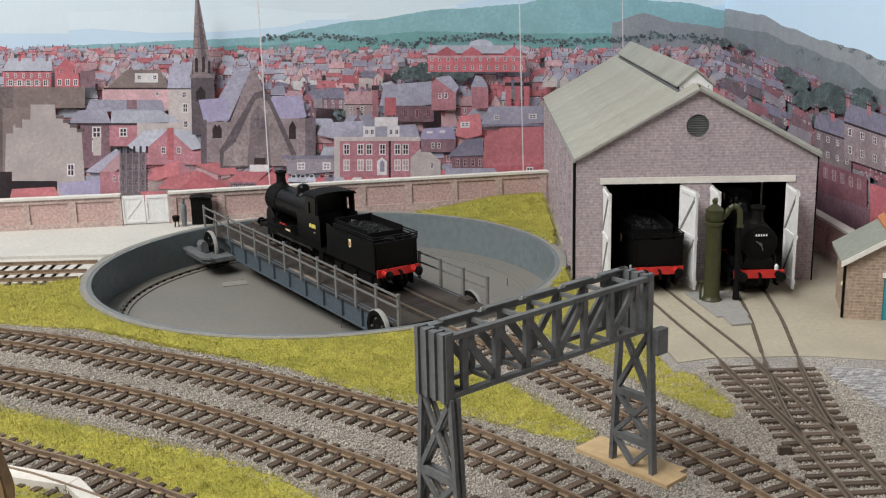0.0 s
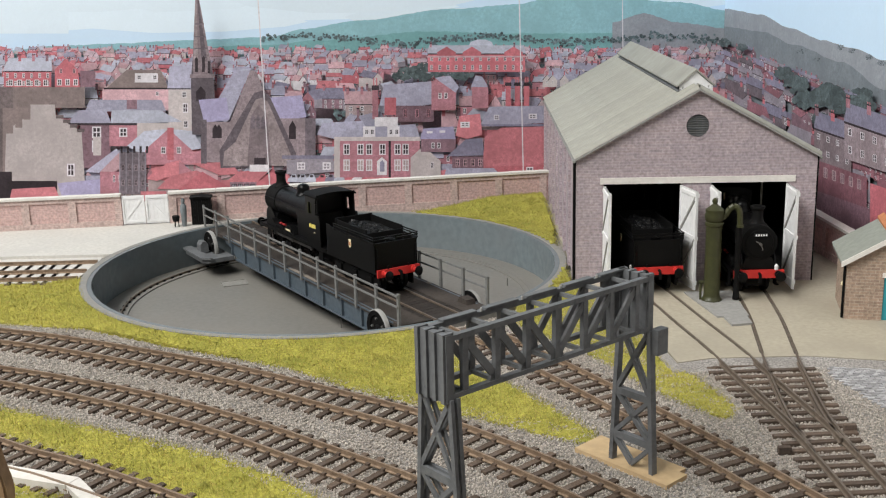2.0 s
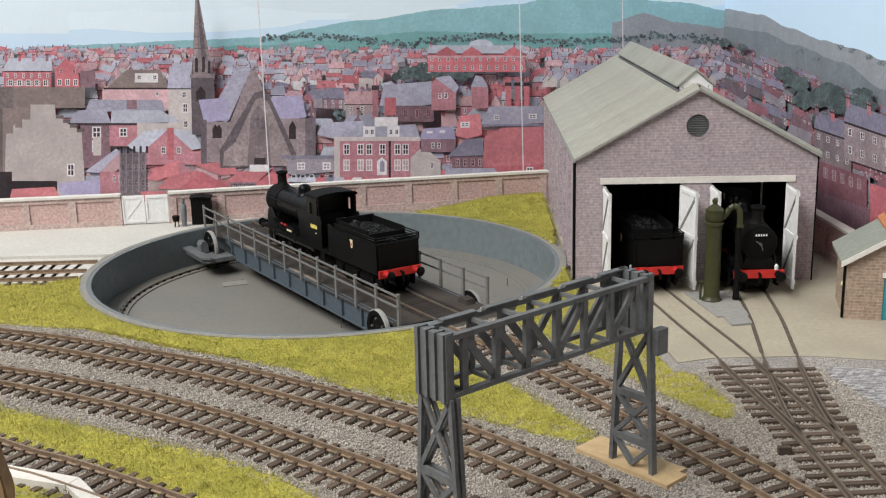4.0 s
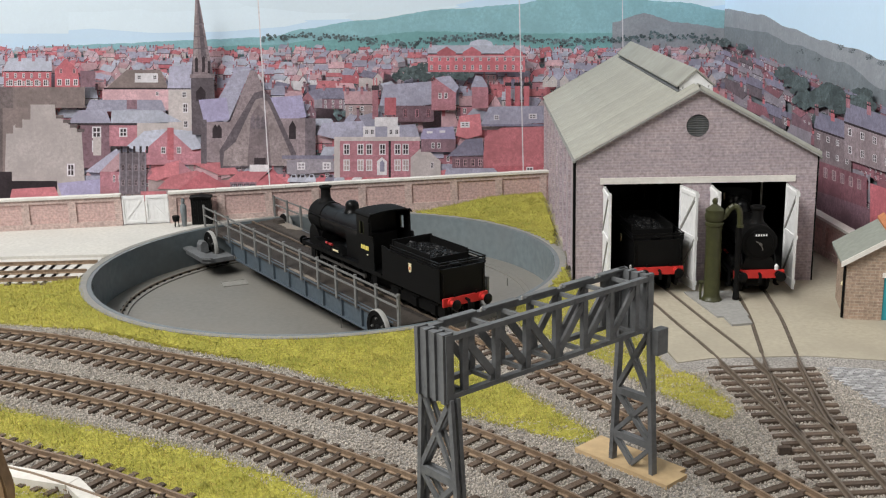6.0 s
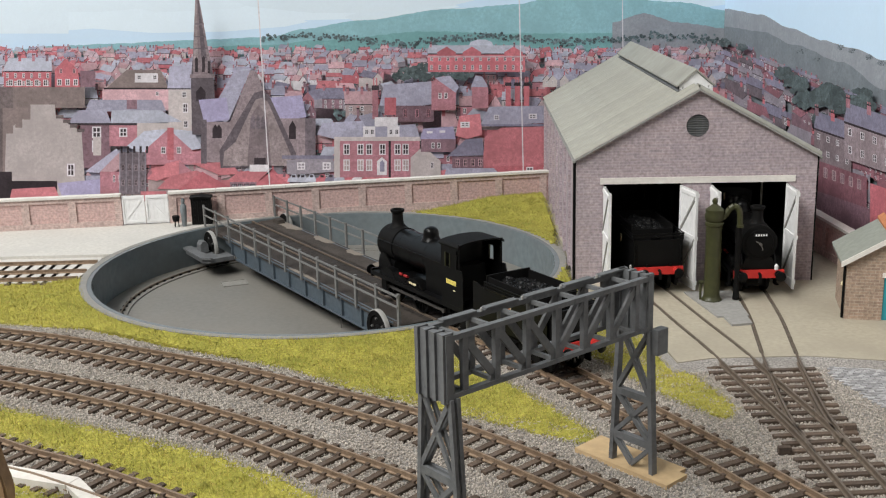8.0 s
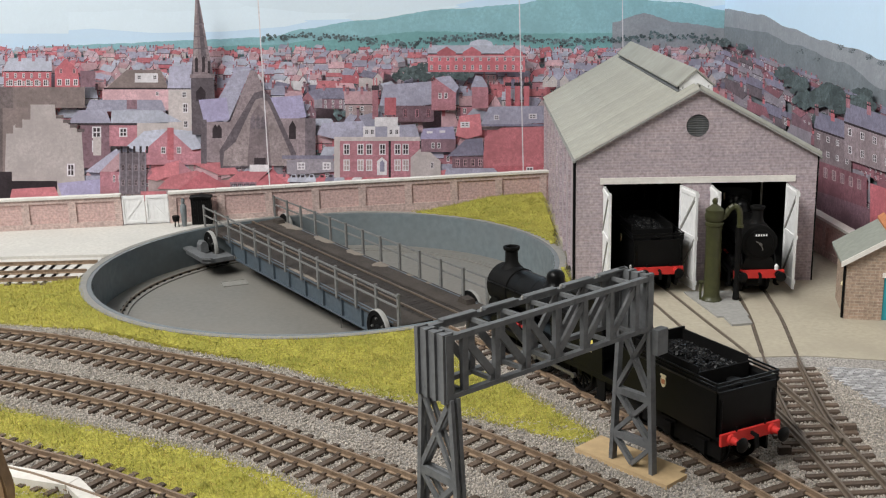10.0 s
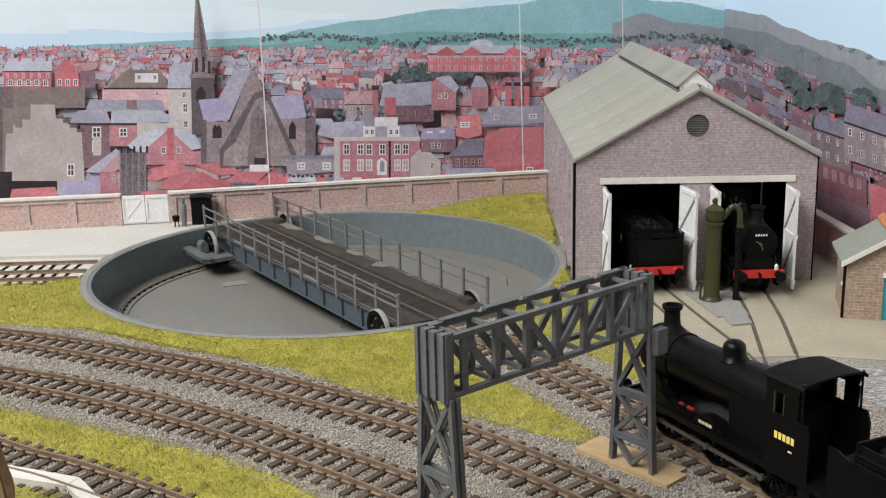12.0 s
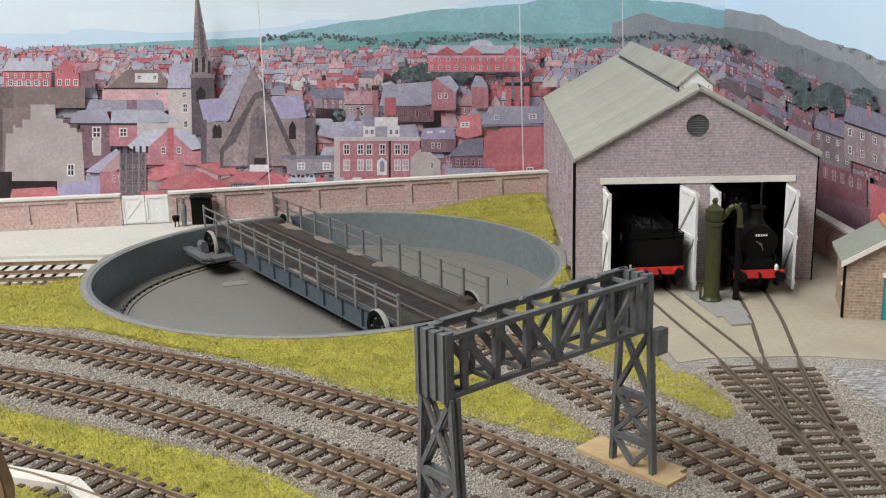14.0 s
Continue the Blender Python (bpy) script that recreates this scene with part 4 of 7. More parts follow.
        for pc in pieces:
            prism(bm, [(a + X, b) for a, b in pc], min(yo, yi), max(yo, yi), "y")
        cs = part("cab_side", bm, M["black"], t, "black cab side with square window")
        bm = bmesh.new()
        bar(bm, (win[0] + X, yo, win[2]), (win[0] + X, yo, win[3]), 0.0006, 0.0005)
        bar(bm, (win[1] + X, yo, win[2]), (win[1] + X, yo, win[3]), 0.0006, 0.0005)
        part("window_frame", bm, M["olive"], cs)
        bm = bmesh.new()
        for k in range(5):
            box(bm, 0.0048 + 0.0021 * k + X, 0.0063 + 0.0021 * k + X, yo - 0.0002, yo + 0.0002, 0.0278, 0.0304)
        part("cab_number", bm, M["yellow"], cs, "pale yellow number painted as bars")
        bm = bmesh.new()
        box(bm, 0.0120 + X, 0.0138 + X, yo - 0.0002, yo + 0.0002, 0.0246, 0.0252)
        part("class_mark", bm, M["cream"], cs)
        # steps, lamp irons
        for x in (0.020, -0.070):
            bm = bmesh.new()
            box(bm, x + X - 0.003, x + X + 0.003, s * 0.0142 - 0.0004, s * 0.0142 + 0.0004, 0.0040, 0.0152)
            box(bm, x + X - 0.003, x + X + 0.003, min(s * 0.0142, s * 0.0160), max(s * 0.0142, s * 0.0160), 0.0040, 0.0046)
            part("step", bm, M["black_matt"], t)
        rod_bm = bmesh.new()
        bar(rod_bm, (-0.066 + X, s * 0.0112, 0.0075), (-0.002 + X, s * 0.0112, 0.0075), 0.0008, 0.0016)
        for x in (-0.066, -0.034, -0.002):
            rod(rod_bm, (x + X, s * 0.0106, 0.0075), (x + X, s * 0.0122, 0.0075), 0.0014, seg=10)
        r_ob = part("coupling_rod", rod_bm, M["steel"], t, "dull steel coupling rod")
        RODS.append(r_ob) if len(RODS) < 2 else None
    # cab front and roof
    bm = bmesh.new()
    prism(bm, [(-0.0148, 0.0162), (0.0148, 0.0162), (0.0148, 0.0494), (0.0090, 0.0511), (0, 0.0517), (-0.0090, 0.0511), (-0.0148, 0.0494)], -0.0006 + X, 0.0004 + X, "x")
    for s in (-1, 1):
        lathe(bm, [(0.0028, 0), (0.0030, 0.0006), (0.0024, 0.0007)], 18, Matrix.Translation((-0.0006 + X, s * 0.0100, 0.0440)) @ Matrix.Rotation(radians(-90), 4, "Y"))
    part("cab_front", bm, M["black"], t)
    top = [(0.0158 * math.sin(radians(a)), 0.0497 + 0.0027 * (1 - (a / 90.0) ** 2 if abs(a) < 90 else 0)) for a in range(-90, 91, 12)]
    under = [(y * 0.985, z - 0.0008) for y, z in top[::-1]]
    bm = bmesh.new()
    prism(bm, top + under, -0.0020 + X, 0.0182 + X, "x")
    roof = part("cab_roof", bm, M["black_matt"], t, "matt black arched cab roof", smooth=True)
    for s in (-1, 1):
        bm = bmesh.new()
        rod(bm, (0.0172 + X, s * 0.0144, 0.0500), (0.0172 + X, s * 0.0144, 0.0515), 0.0006, seg=6)
        rod(bm, (0.0170 + X, s * 0.0144, 0.0162), (0.0170 + X, s * 0.0144, 0.0498), 0.00045, seg=6)
        part("roof_pillar", bm, M["black"], t)
    bm = bmesh.new()
    box(bm, 0.0010 + X, 0.0080 + X, -0.0095, 0.0095, 0.0153, 0.0360)
    part("backhead", bm, M["black_matt"], t)
    bm = bmesh.new()
    box(bm, -0.0860 + X, -0.0845 + X, -0.0153, 0.0153, 0.0122, 0.0172)
    part("buffer_beam", bm, M["red"], t, "red buffer beam")
    buffers(t, -0.0860 + X, 0.0146, -1)
    bm = bmesh.new()
    lathe(bm, [(0.0012, 0), (0.0013, 0.0024), (0.0009, 0.0027), (0.0005, 0.0034)], 12)
    part("lamp", bm, M["white"], t, "small white headlamp", m=pose(-0.0852 + X, -0.0105, 0.0172))
    wheels = [wheelset(t, x + X, 0.0095) for x in (-0.066, -0.034, -0.002)]
    return t, wheels


def tender(m):
    t = thing("tender", m, "black locomotive tender heaped with coal, red rear buffer beam", "tender", "tenders")
    X = -TENDER_S
    bm = bmesh.new()
    box(bm, 0.0330 + X, 0.1000 + X, -0.0165, 0.0165, 0.0140, 0.0154)
    part("footplate", bm, M["black"], t)
    for s in (-1, 1):
        bm = bmesh.new()
        prism(bm, [(0.0345, 0.0154), (0.0985, 0.0154), (0.0985, 0.0330), (0.0460, 0.0330), (0.0425, 0.0334), (0.0385, 0.0348), (0.0345, 0.0348)], min(s * 0.0158, s * 0.0165), max(s * 0.0158, s * 0.0165), "y", Matrix.Translation((X, 0, 0)))
        prism(bm, [(s * 0.0158, 0.0330), (s * 0.0165, 0.0330), (s * 0.0174, 0.0344), (s * 0.0170, 0.0346)], 0.0445 + X, 0.0990 + X, "x")
        side = part("side_sheet", bm, M["black"], t)
        bm = bmesh.new()
        out = [(0.0016 * math.cos(radians(a)), 0.0026 * math.sin(radians(a))) for a in range(0, 360, 30)]
        prism(bm, [(0.0669 + X + a, 0.0277 + b) for a, b in out], s * 0.01655 - 0.00015, s * 0.01655 + 0.00015, "y")
        box(bm, 0.0652 + X, 0.0686 + X, s * 0.01665 - 0.00015, s * 0.01665 + 0.00015, 0.0298, 0.0306)
        crest = part("crest", bm, M["cream"], side, "small cream and red crest")
        bm = bmesh.new()
        box(bm, 0.0659 + X, 0.0679 + X, s * 0.0168 - 0.0001, s * 0.0168 + 0.0001, 0.0266, 0.0286)
        part("crest_centre", bm, M["ridge_tile"], side, "orange-red crest centre")
        # coal rails
        for z, y in ((0.0363, 0.0172), (0.0378, 0.0172)):
            bm = bmesh.new()
            bar(bm, (0.0460 + X, s * y, z - 0.0006), (0.0985 + X, s * y, z - 0.0006), 0.0006, 0.0007)
            part("coal_rail", bm, M["black"], t)
        bm = bmesh.new()
        box(bm, 0.0390 + X, 0.0980 + X, s * 0.0128 - 0.0006, s * 0.0128 + 0.0006, 0.0045, 0.0140)
        for x in (0.0485, 0.0685, 0.0885):
            box(bm, x + X - 0.0022, x + X + 0.0022, min(s * 0.0134, s * 0.0152), max(s * 0.0134, s * 0.0152), 0.0050, 0.0105)
            box(bm, x + X - 0.0045, x + X + 0.0045, min(s * 0.0134, s * 0.0146), max(s * 0.0134, s * 0.0146), 0.0112, 0.0122)
        part("tender_frame", bm, M["black_matt"], t)
    bm = bmesh.new()
    box(bm, 0.0978 + X, 0.0985 + X, -0.0165, 0.0165, 0.0154, 0.0336)
    box(bm, 0.0360 + X, 0.0978 + X, -0.0158, 0.0158, 0.0154, 0.0305)
    part("tank", bm, M["black"], t, "black water tank")
    for z in (0.0357, 0.0372):
        bm = bmesh.new()
        bar(bm, (0.0985 + X, -0.0171, z), (0.0985 + X, 0.0171, z), 0.0006, 0.0007)
        part("coal_rail", bm, M["black"], t)
    for s in (-1, 1):
        for x in (0.0465, 0.0640, 0.0815, 0.0980):
            bm = bmesh.new()
            bar(bm, (x + X, s * 0.0168, 0.0330), (x + X, s * 0.0171, 0.0376), 0.0006, 0.0006)
            part("rail_stanchion", bm, M["black"], t)
    bm = bmesh.new()
    box(bm, 0.0450 + X, 0.0460 + X, -0.0150, 0.0150, 0.0300, 0.0402)
    box(bm, 0.0845 + X, 0.0855 + X, -0.0140, 0.0140, 0.0300, 0.0372)
    for s in (-1, 1):
        box(bm, 0.0460 + X, 0.0845 + X, s * 0.0140 - 0.0004, s * 0.0140 + 0.0004, 0.0300, 0.0394)
    part("coal_plate", bm, M["black_matt"], t)
    bm = bmesh.new()
    lathe(bm, [(0.0032, 0), (0.0033, 0.0026), (0.0036, 0.0028), (0.0036, 0.0034), (0.0010, 0.0038)], 16, Matrix.Translation((0.0915 + X, 0, 0.0305)))
    part("water_filler", bm, M["black"], t, smooth=True)
    bm = bmesh.new()
    rnd = random.Random(5)
    for k in range(900):
        x, y = rnd.uniform(0.047, 0.0835), rnd.uniform(-0.0132, 0.0132)
        z = 0.0332 + 0.0034 * (1 - (y / 0.0145) ** 2) + 0.0015 * noise.noise(Vector((x * 200, y * 200, 0)))
        r = rnd.uniform(0.0003, 0.0008)
        mm = pose(x + X, y, z, rnd.uniform(0, 360), rnd.uniform(0, 360), rnd.uniform(0, 360))
        box(bm, -r, r, -r * rnd.uniform(0.6, 1), r * rnd.uniform(0.6, 1), -r * rnd.uniform(0.5, 1), r * 0.8, mm)
    box(bm, 0.0462 + X, 0.0843 + X, -0.0135, 0.0135, 0.0300, 0.0334)
    coal = part("coal", bm, M["coal"], t, "heap of glinting black coal")
    coal["kind"] = "stuff"
    bm = bmesh.new()
    box(bm, 0.1000 + X, 0.1012 + X, -0.0165, 0.0165, 0.0124, 0.0172)
    part("buffer_beam", bm, M["red"], t, "bright red buffer beam")
    buffers(t, 0.1012 + X, 0.0148, 1)
    bm = bmesh.new()
    for s in (-1, 1):
        bar(bm, (0.1008 + X, s * 0.0080, 0.0172), (0.1008 + X, s * 0.0080, 0.0192), 0.0008, 0.0005)
        rod(bm, (0.0990 + X, s * 0.0148, 0.0170), (0.0990 + X, s * 0.0148, 0.0305), 0.00035, seg=6)
    part("lamp_iron", bm, M["black"], t)
    wheels = [wheelset(t, x + X, 0.0078, 10, 0.88) for x in (0.0485, 0.0685, 0.0885)]
    return t, wheels


RODS = []
engine, engine_wheels = loco(BRIDGE_POSE @ Matrix.Translation((LOCO_S, 0, 0)))
truck, truck_wheels = tender(BRIDGE_POSE @ Matrix.Translation((TENDER_S, 0, 0)))
engine.scale = (0.935, 0.94, 0.965)
truck.scale = (1.0, 0.88, 0.965)
# two more stand in the shed: one shows its tender, the other its smokebox
copy_thing(truck, pose(0.1240, 0.6345, 0, 0, 0, -86))["label"] = "black tender with red buffer beam standing in the dark shed"
copy_thing(engine, pose(0.1206, 0.7270, 0, 0, 0, -90))["label"] = "black steam locomotive behind its tender in the dark shed"
copy_thing(engine, pose(0.1835, 0.6420, 0, 0, 0, 88))["label"] = "black steam locomotive facing out of the dark shed, red buffer beam"
copy_thing(truck, pose(0.1850, 0.7345, 0, 0, 0, 90))["label"] = "black tender behind its locomotive in the dark shed"
# the engine on the turntable has a black front beam and carries no headlamp
for child in list(engine.children):
    if child.name.startswith("lamp"):
        bpy.data.objects.remove(child)
    elif child.name.startswith("buffer_beam"):
        child.data = child.data.copy()
        child.data.materials[0] = M["black"]
        child["label"] = "black front buffer beam"
# ---- engine shed: x along its front, y into it ----
SHED_W, SHED_L, EAVE, APEX = 0.1428, 0.328, 0.0766, 0.1166
SHED_POSE = pose(0.0814, 0.6311, 0, 0, 0, -2.43)
shed = thing("engine_shed", SHED_POSE, "two-road brick engine shed with corrugated roof and open white doors", "engine shed")
DOORS = [(0.0165, 0.0628), (0.0805, 0.1258)]
DOOR_H = 0.0620
T = 0.003
bm = bmesh.new()
lo = [0.0, DOORS[0][0], DOORS[0][1], DOORS[1][0], DOORS[1][1], SHED_W]
for a, b in ((lo[0], lo[1]), (lo[2], lo[3]), (lo[4], lo[5])):
    part("wall_pier", boxed(a, b, 0, T, -0.001, DOOR_H), M["brick_shed"], shed)
cx, cz, cr = SHED_W / 2, 0.0955, 0.0068
circ = [(cx + cr * math.cos(radians(a)), cz + cr * math.sin(radians(a))) for a in range(-90, 271, 15)]
half_r = [(cx, DOOR_H), (SHED_W, DOOR_H), (SHED_W, EAVE), (cx, APEX)] + [q for q in circ[:13]][::-1]
half_l = [(cx, DOOR_H), (0, DOOR_H), (0, EAVE), (cx, APEX)] + [q for q in circ[12:]]
prism(bm, half_r, 0, T, "y")
prism(bm, half_l, 0, T, "y")
front = part("wall_gable", bm, M["brick_shed"], shed, "brown-mauve brick gable wall")
bm = bmesh.new()
for r0, r1 in ((cr, cr + 0.0016),):
    for k in range(24):
        a0, a1 = radians(15 * k), radians(15 * k + 13.5)
        prism(bm, [(cx + r * math.cos(a), cz + r * math.sin(a)) for r, a in ((r0, a0), (r1, a0), (r1, a1), (r0, a1))], -0.0003, T, "y")
part("oculus_surround", bm, M["brick_shed"], shed)
bm = bmesh.new()
lathe(bm, [(cr + 0.0005, 0), (cr + 0.0005, 0.0006)], 32, pose(cx, 0.0022, cz, 90))
vent = part("round_vent", bm, M["gantry"], shed, "dark round louvred vent")
for k in range(9):
    z = -0.0056 + 0.0014 * k
    w = math.sqrt(max(0.0, cr * cr - z * z)) - 0.0002
    part("louvre", boxed(-w, w, -0.0007, 0.0004, -0.0004, 0.0004), M["gantry"], vent, m=pose(cx, 0.0014, cz + z, 30))
bm = bmesh.new()
box(bm, 0.0142, 0.1302, -0.0008, 0.0, 0.0612, 0.0650)
part("lintel", bm, M["coping"], shed, "long white lintel")
for x, nm in ((0.0, "left"), (SHED_W - T, "right")):
    part("wall_side", boxed(x, x + T, T, SHED_L, -0.001, EAVE), M["brick_shed"], shed)
    # pilasters down the side
    for k in range(9):
        xx = -0.0016 if x == 0 else SHED_W
        part("pilaster", boxed(xx, xx + 0.0016, 0.004 + 0.0395 * k, 0.011 + 0.0395 * k, -0.001, EAVE - 0.004), M["brick_shed"], shed)
bm = bmesh.new()
prism(bm, [(0, 0), (SHED_W, 0), (SHED_W, EAVE), (cx, APEX), (0, EAVE)], SHED_L - T, SHED_L, "y")
part("wall_back", bm, M["brick_shed"], shed)
for x in (-0.0012, SHED_W + 0.0004):
    bm = bmesh.new()
    rod(bm, (x, 0.001, -0.001), (x, 0.001, EAVE - 0.001), 0.0009, seg=8)
    part("downpipe", bm, M["black_matt"], shed, "dark downpipe")
# inner boards along both sides and between roads, near-black to paint in shade
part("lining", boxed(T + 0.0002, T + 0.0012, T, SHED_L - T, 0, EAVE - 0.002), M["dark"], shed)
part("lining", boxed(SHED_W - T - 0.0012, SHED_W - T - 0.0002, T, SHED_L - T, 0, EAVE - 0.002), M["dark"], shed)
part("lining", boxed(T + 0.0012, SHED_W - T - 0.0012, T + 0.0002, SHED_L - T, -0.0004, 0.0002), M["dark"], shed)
# columns take the same painted shade
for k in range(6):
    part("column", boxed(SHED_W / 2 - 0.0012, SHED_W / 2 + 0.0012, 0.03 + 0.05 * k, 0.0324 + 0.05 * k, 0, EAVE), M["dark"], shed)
part("column", boxed(0.1180, 0.1192, 0.030, 0.0312, 0, 0.070), M["coping"], shed, "pale steel column")
# roof of corrugated sheets
slope = math.atan2(APEX - EAVE, SHED_W / 2)
run = (SHED_W / 2 + 0.0014) / math.cos(slope)
n_sheet, pitch = 12, 0.0080


def sheet_mesh(width, length):
    """A corrugated sheet: waves across x, length down y, both skins."""
    bm = bmesh.new()
    n = round(width / pitch) * 10
    rows = []
    for y in (0, length):
        rows.append([bm.verts.new((width * i / n, y, 0.0022 * abs(math.sin(math.pi * i / 10)) ** 0.6 + off)) for off in (0.0, -0.0005) for i in range(n + 1)])
    a, b = rows
    m_ = n + 1
    for i in range(n):
        bm.faces.new((a[i], a[i + 1], b[i + 1], b[i]))
        bm.faces.new((a[m_ + i], b[m_ + i], b[m_ + i + 1], a[m_ + i + 1]))
        bm.faces.new((a[i], a[m_ + i], a[m_ + i + 1], a[i + 1]))
        bm.faces.new((b[i], b[i + 1], b[m_ + i + 1], b[m_ + i]))
    return bm


sw = (SHED_L + 0.005) / n_sheet
first = None
for s in (-1, 1):
    for k in range(n_sheet):
        # x of the sheet runs along the shed, its y down the slope
        if s < 0:
            m = Matrix.Translation((cx, -0.0025 + sw * (k + 1), APEX + 0.0012)) @ Matrix(((0, -math.cos(slope), -math.sin(slope), 0), (-1, 0, 0, 0), (0, -math.sin(slope), math.cos(slope), 0), (0, 0, 0, 1)))
        else:
            m = Matrix.Translation((cx, -0.0025 + sw * k, APEX + 0.0012)) @ Matrix(((0, math.cos(slope), math.sin(slope), 0), (1, 0, 0, 0), (0, -math.sin(slope), math.cos(slope), 0), (0, 0, 0, 1)))
        first = part("roof_sheet", sheet_mesh(sw, run), M["roof"], shed, m=m, smooth=True) if first is None else again(first, shed, m)
for s in (-1, 1):
    bm = bmesh.new()
    bar(bm, (cx, -0.0030, APEX + 0.0004), (cx + s * (SHED_W / 2 + 0.0016), -0.0026, EAVE - 0.0006), 0.0008, 0.0010)
    part("barge_board", bm, M["slab"], shed, "pale grey barge board")
    bm = bmesh.new()
    bar(bm, (cx + s * (SHED_W / 2 + 0.0016), -0.002, EAVE - 0.0012), (cx + s * (SHED_W / 2 + 0.0016), SHED_L, EAVE - 0.0012), 0.0014, 0.0012)
    part("gutter", bm, M["slab"], shed)
# ridge vent
V0, V1, VW, VZ = 0.011, 0.300, 0.0096, 0.1080
bm = bmesh.new()
prism(bm, [(cx - VW, VZ), (cx + VW, VZ), (cx + VW, 0.1184), (cx, 0.1266), (cx - VW, 0.1184)], V0, V0 + 0.0012, "y")
rv = part("ridge_vent", bm, M["white"], shed, "white boarded ridge ventilator end")
bm = bmesh.new()
prism(bm, [(cx - VW, VZ), (cx + VW, VZ), (cx + VW, 0.1184), (cx, 0.1266), (cx - VW, 0.1184)], V1, V1 + 0.0012, "y")
part("vent_end", bm, M["white"], rv)
for s in (-1, 1):
    for z0 in (0.1152,):
        bm = bmesh.new()
        bar(bm, (cx + s * VW, V0, z0), (cx + s * VW, V1, z0), 0.0022, 0.0008, up=(s * 0.6, 0, 1))
        part("vent_louvre", bm, M["gantry"], rv)
    # near-black core paints the shade behind the louvres
    part("vent_core", boxed(min(cx + s * (VW - 0.0025), cx + s * (VW - 0.0015)), max(cx + s * (VW - 0.0025), cx + s * (VW - 0.0015)), V0, V1, VZ - 0.004, 0.1180), M["dark"], rv)
    bm = bmesh.new()
    prism(bm, [(cx, 0.1282), (cx + s * (VW + 0.0016), 0.1184), (cx + s * (VW + 0.0016), 0.1174), (cx, 0.1270)], V0 - 0.0015, V1 + 0.002, "y")
    part("vent_roof", bm, M["roof"], rv, "weathered buff ventilator roof")
bm = bmesh.new()
for k in range(7):
    x = -VW + 0.0015 + k * 0.0030
    box(bm, cx + x - 0.0002, cx + x + 0.0002, V0 - 0.0003, V0, VZ + 0.004, 0.1184)
part("board_joint", bm, M["white"], rv)


# doors: x from the hinge, ledged and braced
def door_leaf(hx, angle, mirror, w=0.0228, h=0.0600):
    sx = -1 if mirror else 1
    n = 6
    d = part("door", boxed(min(0, sx * w), max(0, sx * w), -0.0003, 0.0003, 0.0008, h), M["white"], shed, "open white boarded door", m=pose(hx, -0.0008, 0, 0, 0, angle))
    for k in range(n):
        a, b = w * k / n + 0.00015, w * (k + 1) / n - 0.00015
        part("plank", boxed(min(sx * a, sx * b), max(sx * a, sx * b), -0.0005, 0.0005, 0.0008, h), M["white"], d)
    for z in (0.004, 0.031, 0.0565):
        for y0 in (0.0005, -0.0010):
            part("ledge", boxed(min(0, sx * w), max(0, sx * w), y0, y0 + 0.0005, z, z + 0.0022), M["white"], d)
    for x in (0.0, w - 0.0018):
        part("stile", boxed(min(sx * x, sx * (x + 0.0018)), max(sx * x, sx * (x + 0.0018)), 0.0005, 0.0011, 0.001, h), M["white"], d)
    for z0, z1 in ((0.0055, 0.0315), (0.033, 0.057)):
        for y0 in (0.0008, -0.0008):
            bm = bmesh.new()
            bar(bm, (sx * 0.001, y0, z0), (sx * (w - 0.001), y0, z1), 0.0014, 0.0006, up=(0, 1, 0))
            part("brace", bm, M["slab"], d)


door_leaf(DOORS[0][0], -88, False)
door_leaf(DOORS[0][1], 104, True)
door_leaf(DOORS[1][0], -90, False)
door_leaf(DOORS[1][1], 90, True)

# ---- yard walls ----
def yard_wall(name, a, b, label, lengths=0.0383, height=0.0232, first=0.0, coping=0.0018):
    a, b = Vector((*a, 0)), Vector((*b, 0))
    ln = (b - a).length
    w = thing(name, Matrix.Translation(a) @ Matrix.Rotation(math.atan2(b.y - a.y, b.x - a.x), 4, "Z"), label, "wall", kind="structure")
    part("panel", boxed(0, ln, 0.0, 0.0030, -0.006, height), M["brick_wall"], w, "pinkish brick panel wall")
    n = int((ln - first) / lengths)
    bm = bmesh.new()
    for k in range(n + 1):
        x = first + lengths * k
        box(bm, max(0, x - 0.0030), min(ln, x + 0.0030), -0.0012, 0.0, -0.006, height)
    part("pier", bm, M["pier"], w, "paler brick piers")
    part("plinth", boxed(0, ln, -0.0011, 0.0, -0.006, 0.0038), M["pier"], w)
    part("top_band", boxed(0, ln, -0.0011, 0.0, height - 0.0036, height), M["pier"], w)
    bm = bmesh.new()
    k = 0
    x = 0.0
    while x < ln:
        e = min(ln, x + 0.0185)
        box(bm, x + 0.0001, e - 0.0001, -0.0026, 0.0044, height, height + coping + random.uniform(-0.0001, 0.0001))
        x = e
    part("coping", bm, M["coping"], w, "white coping")
    return w


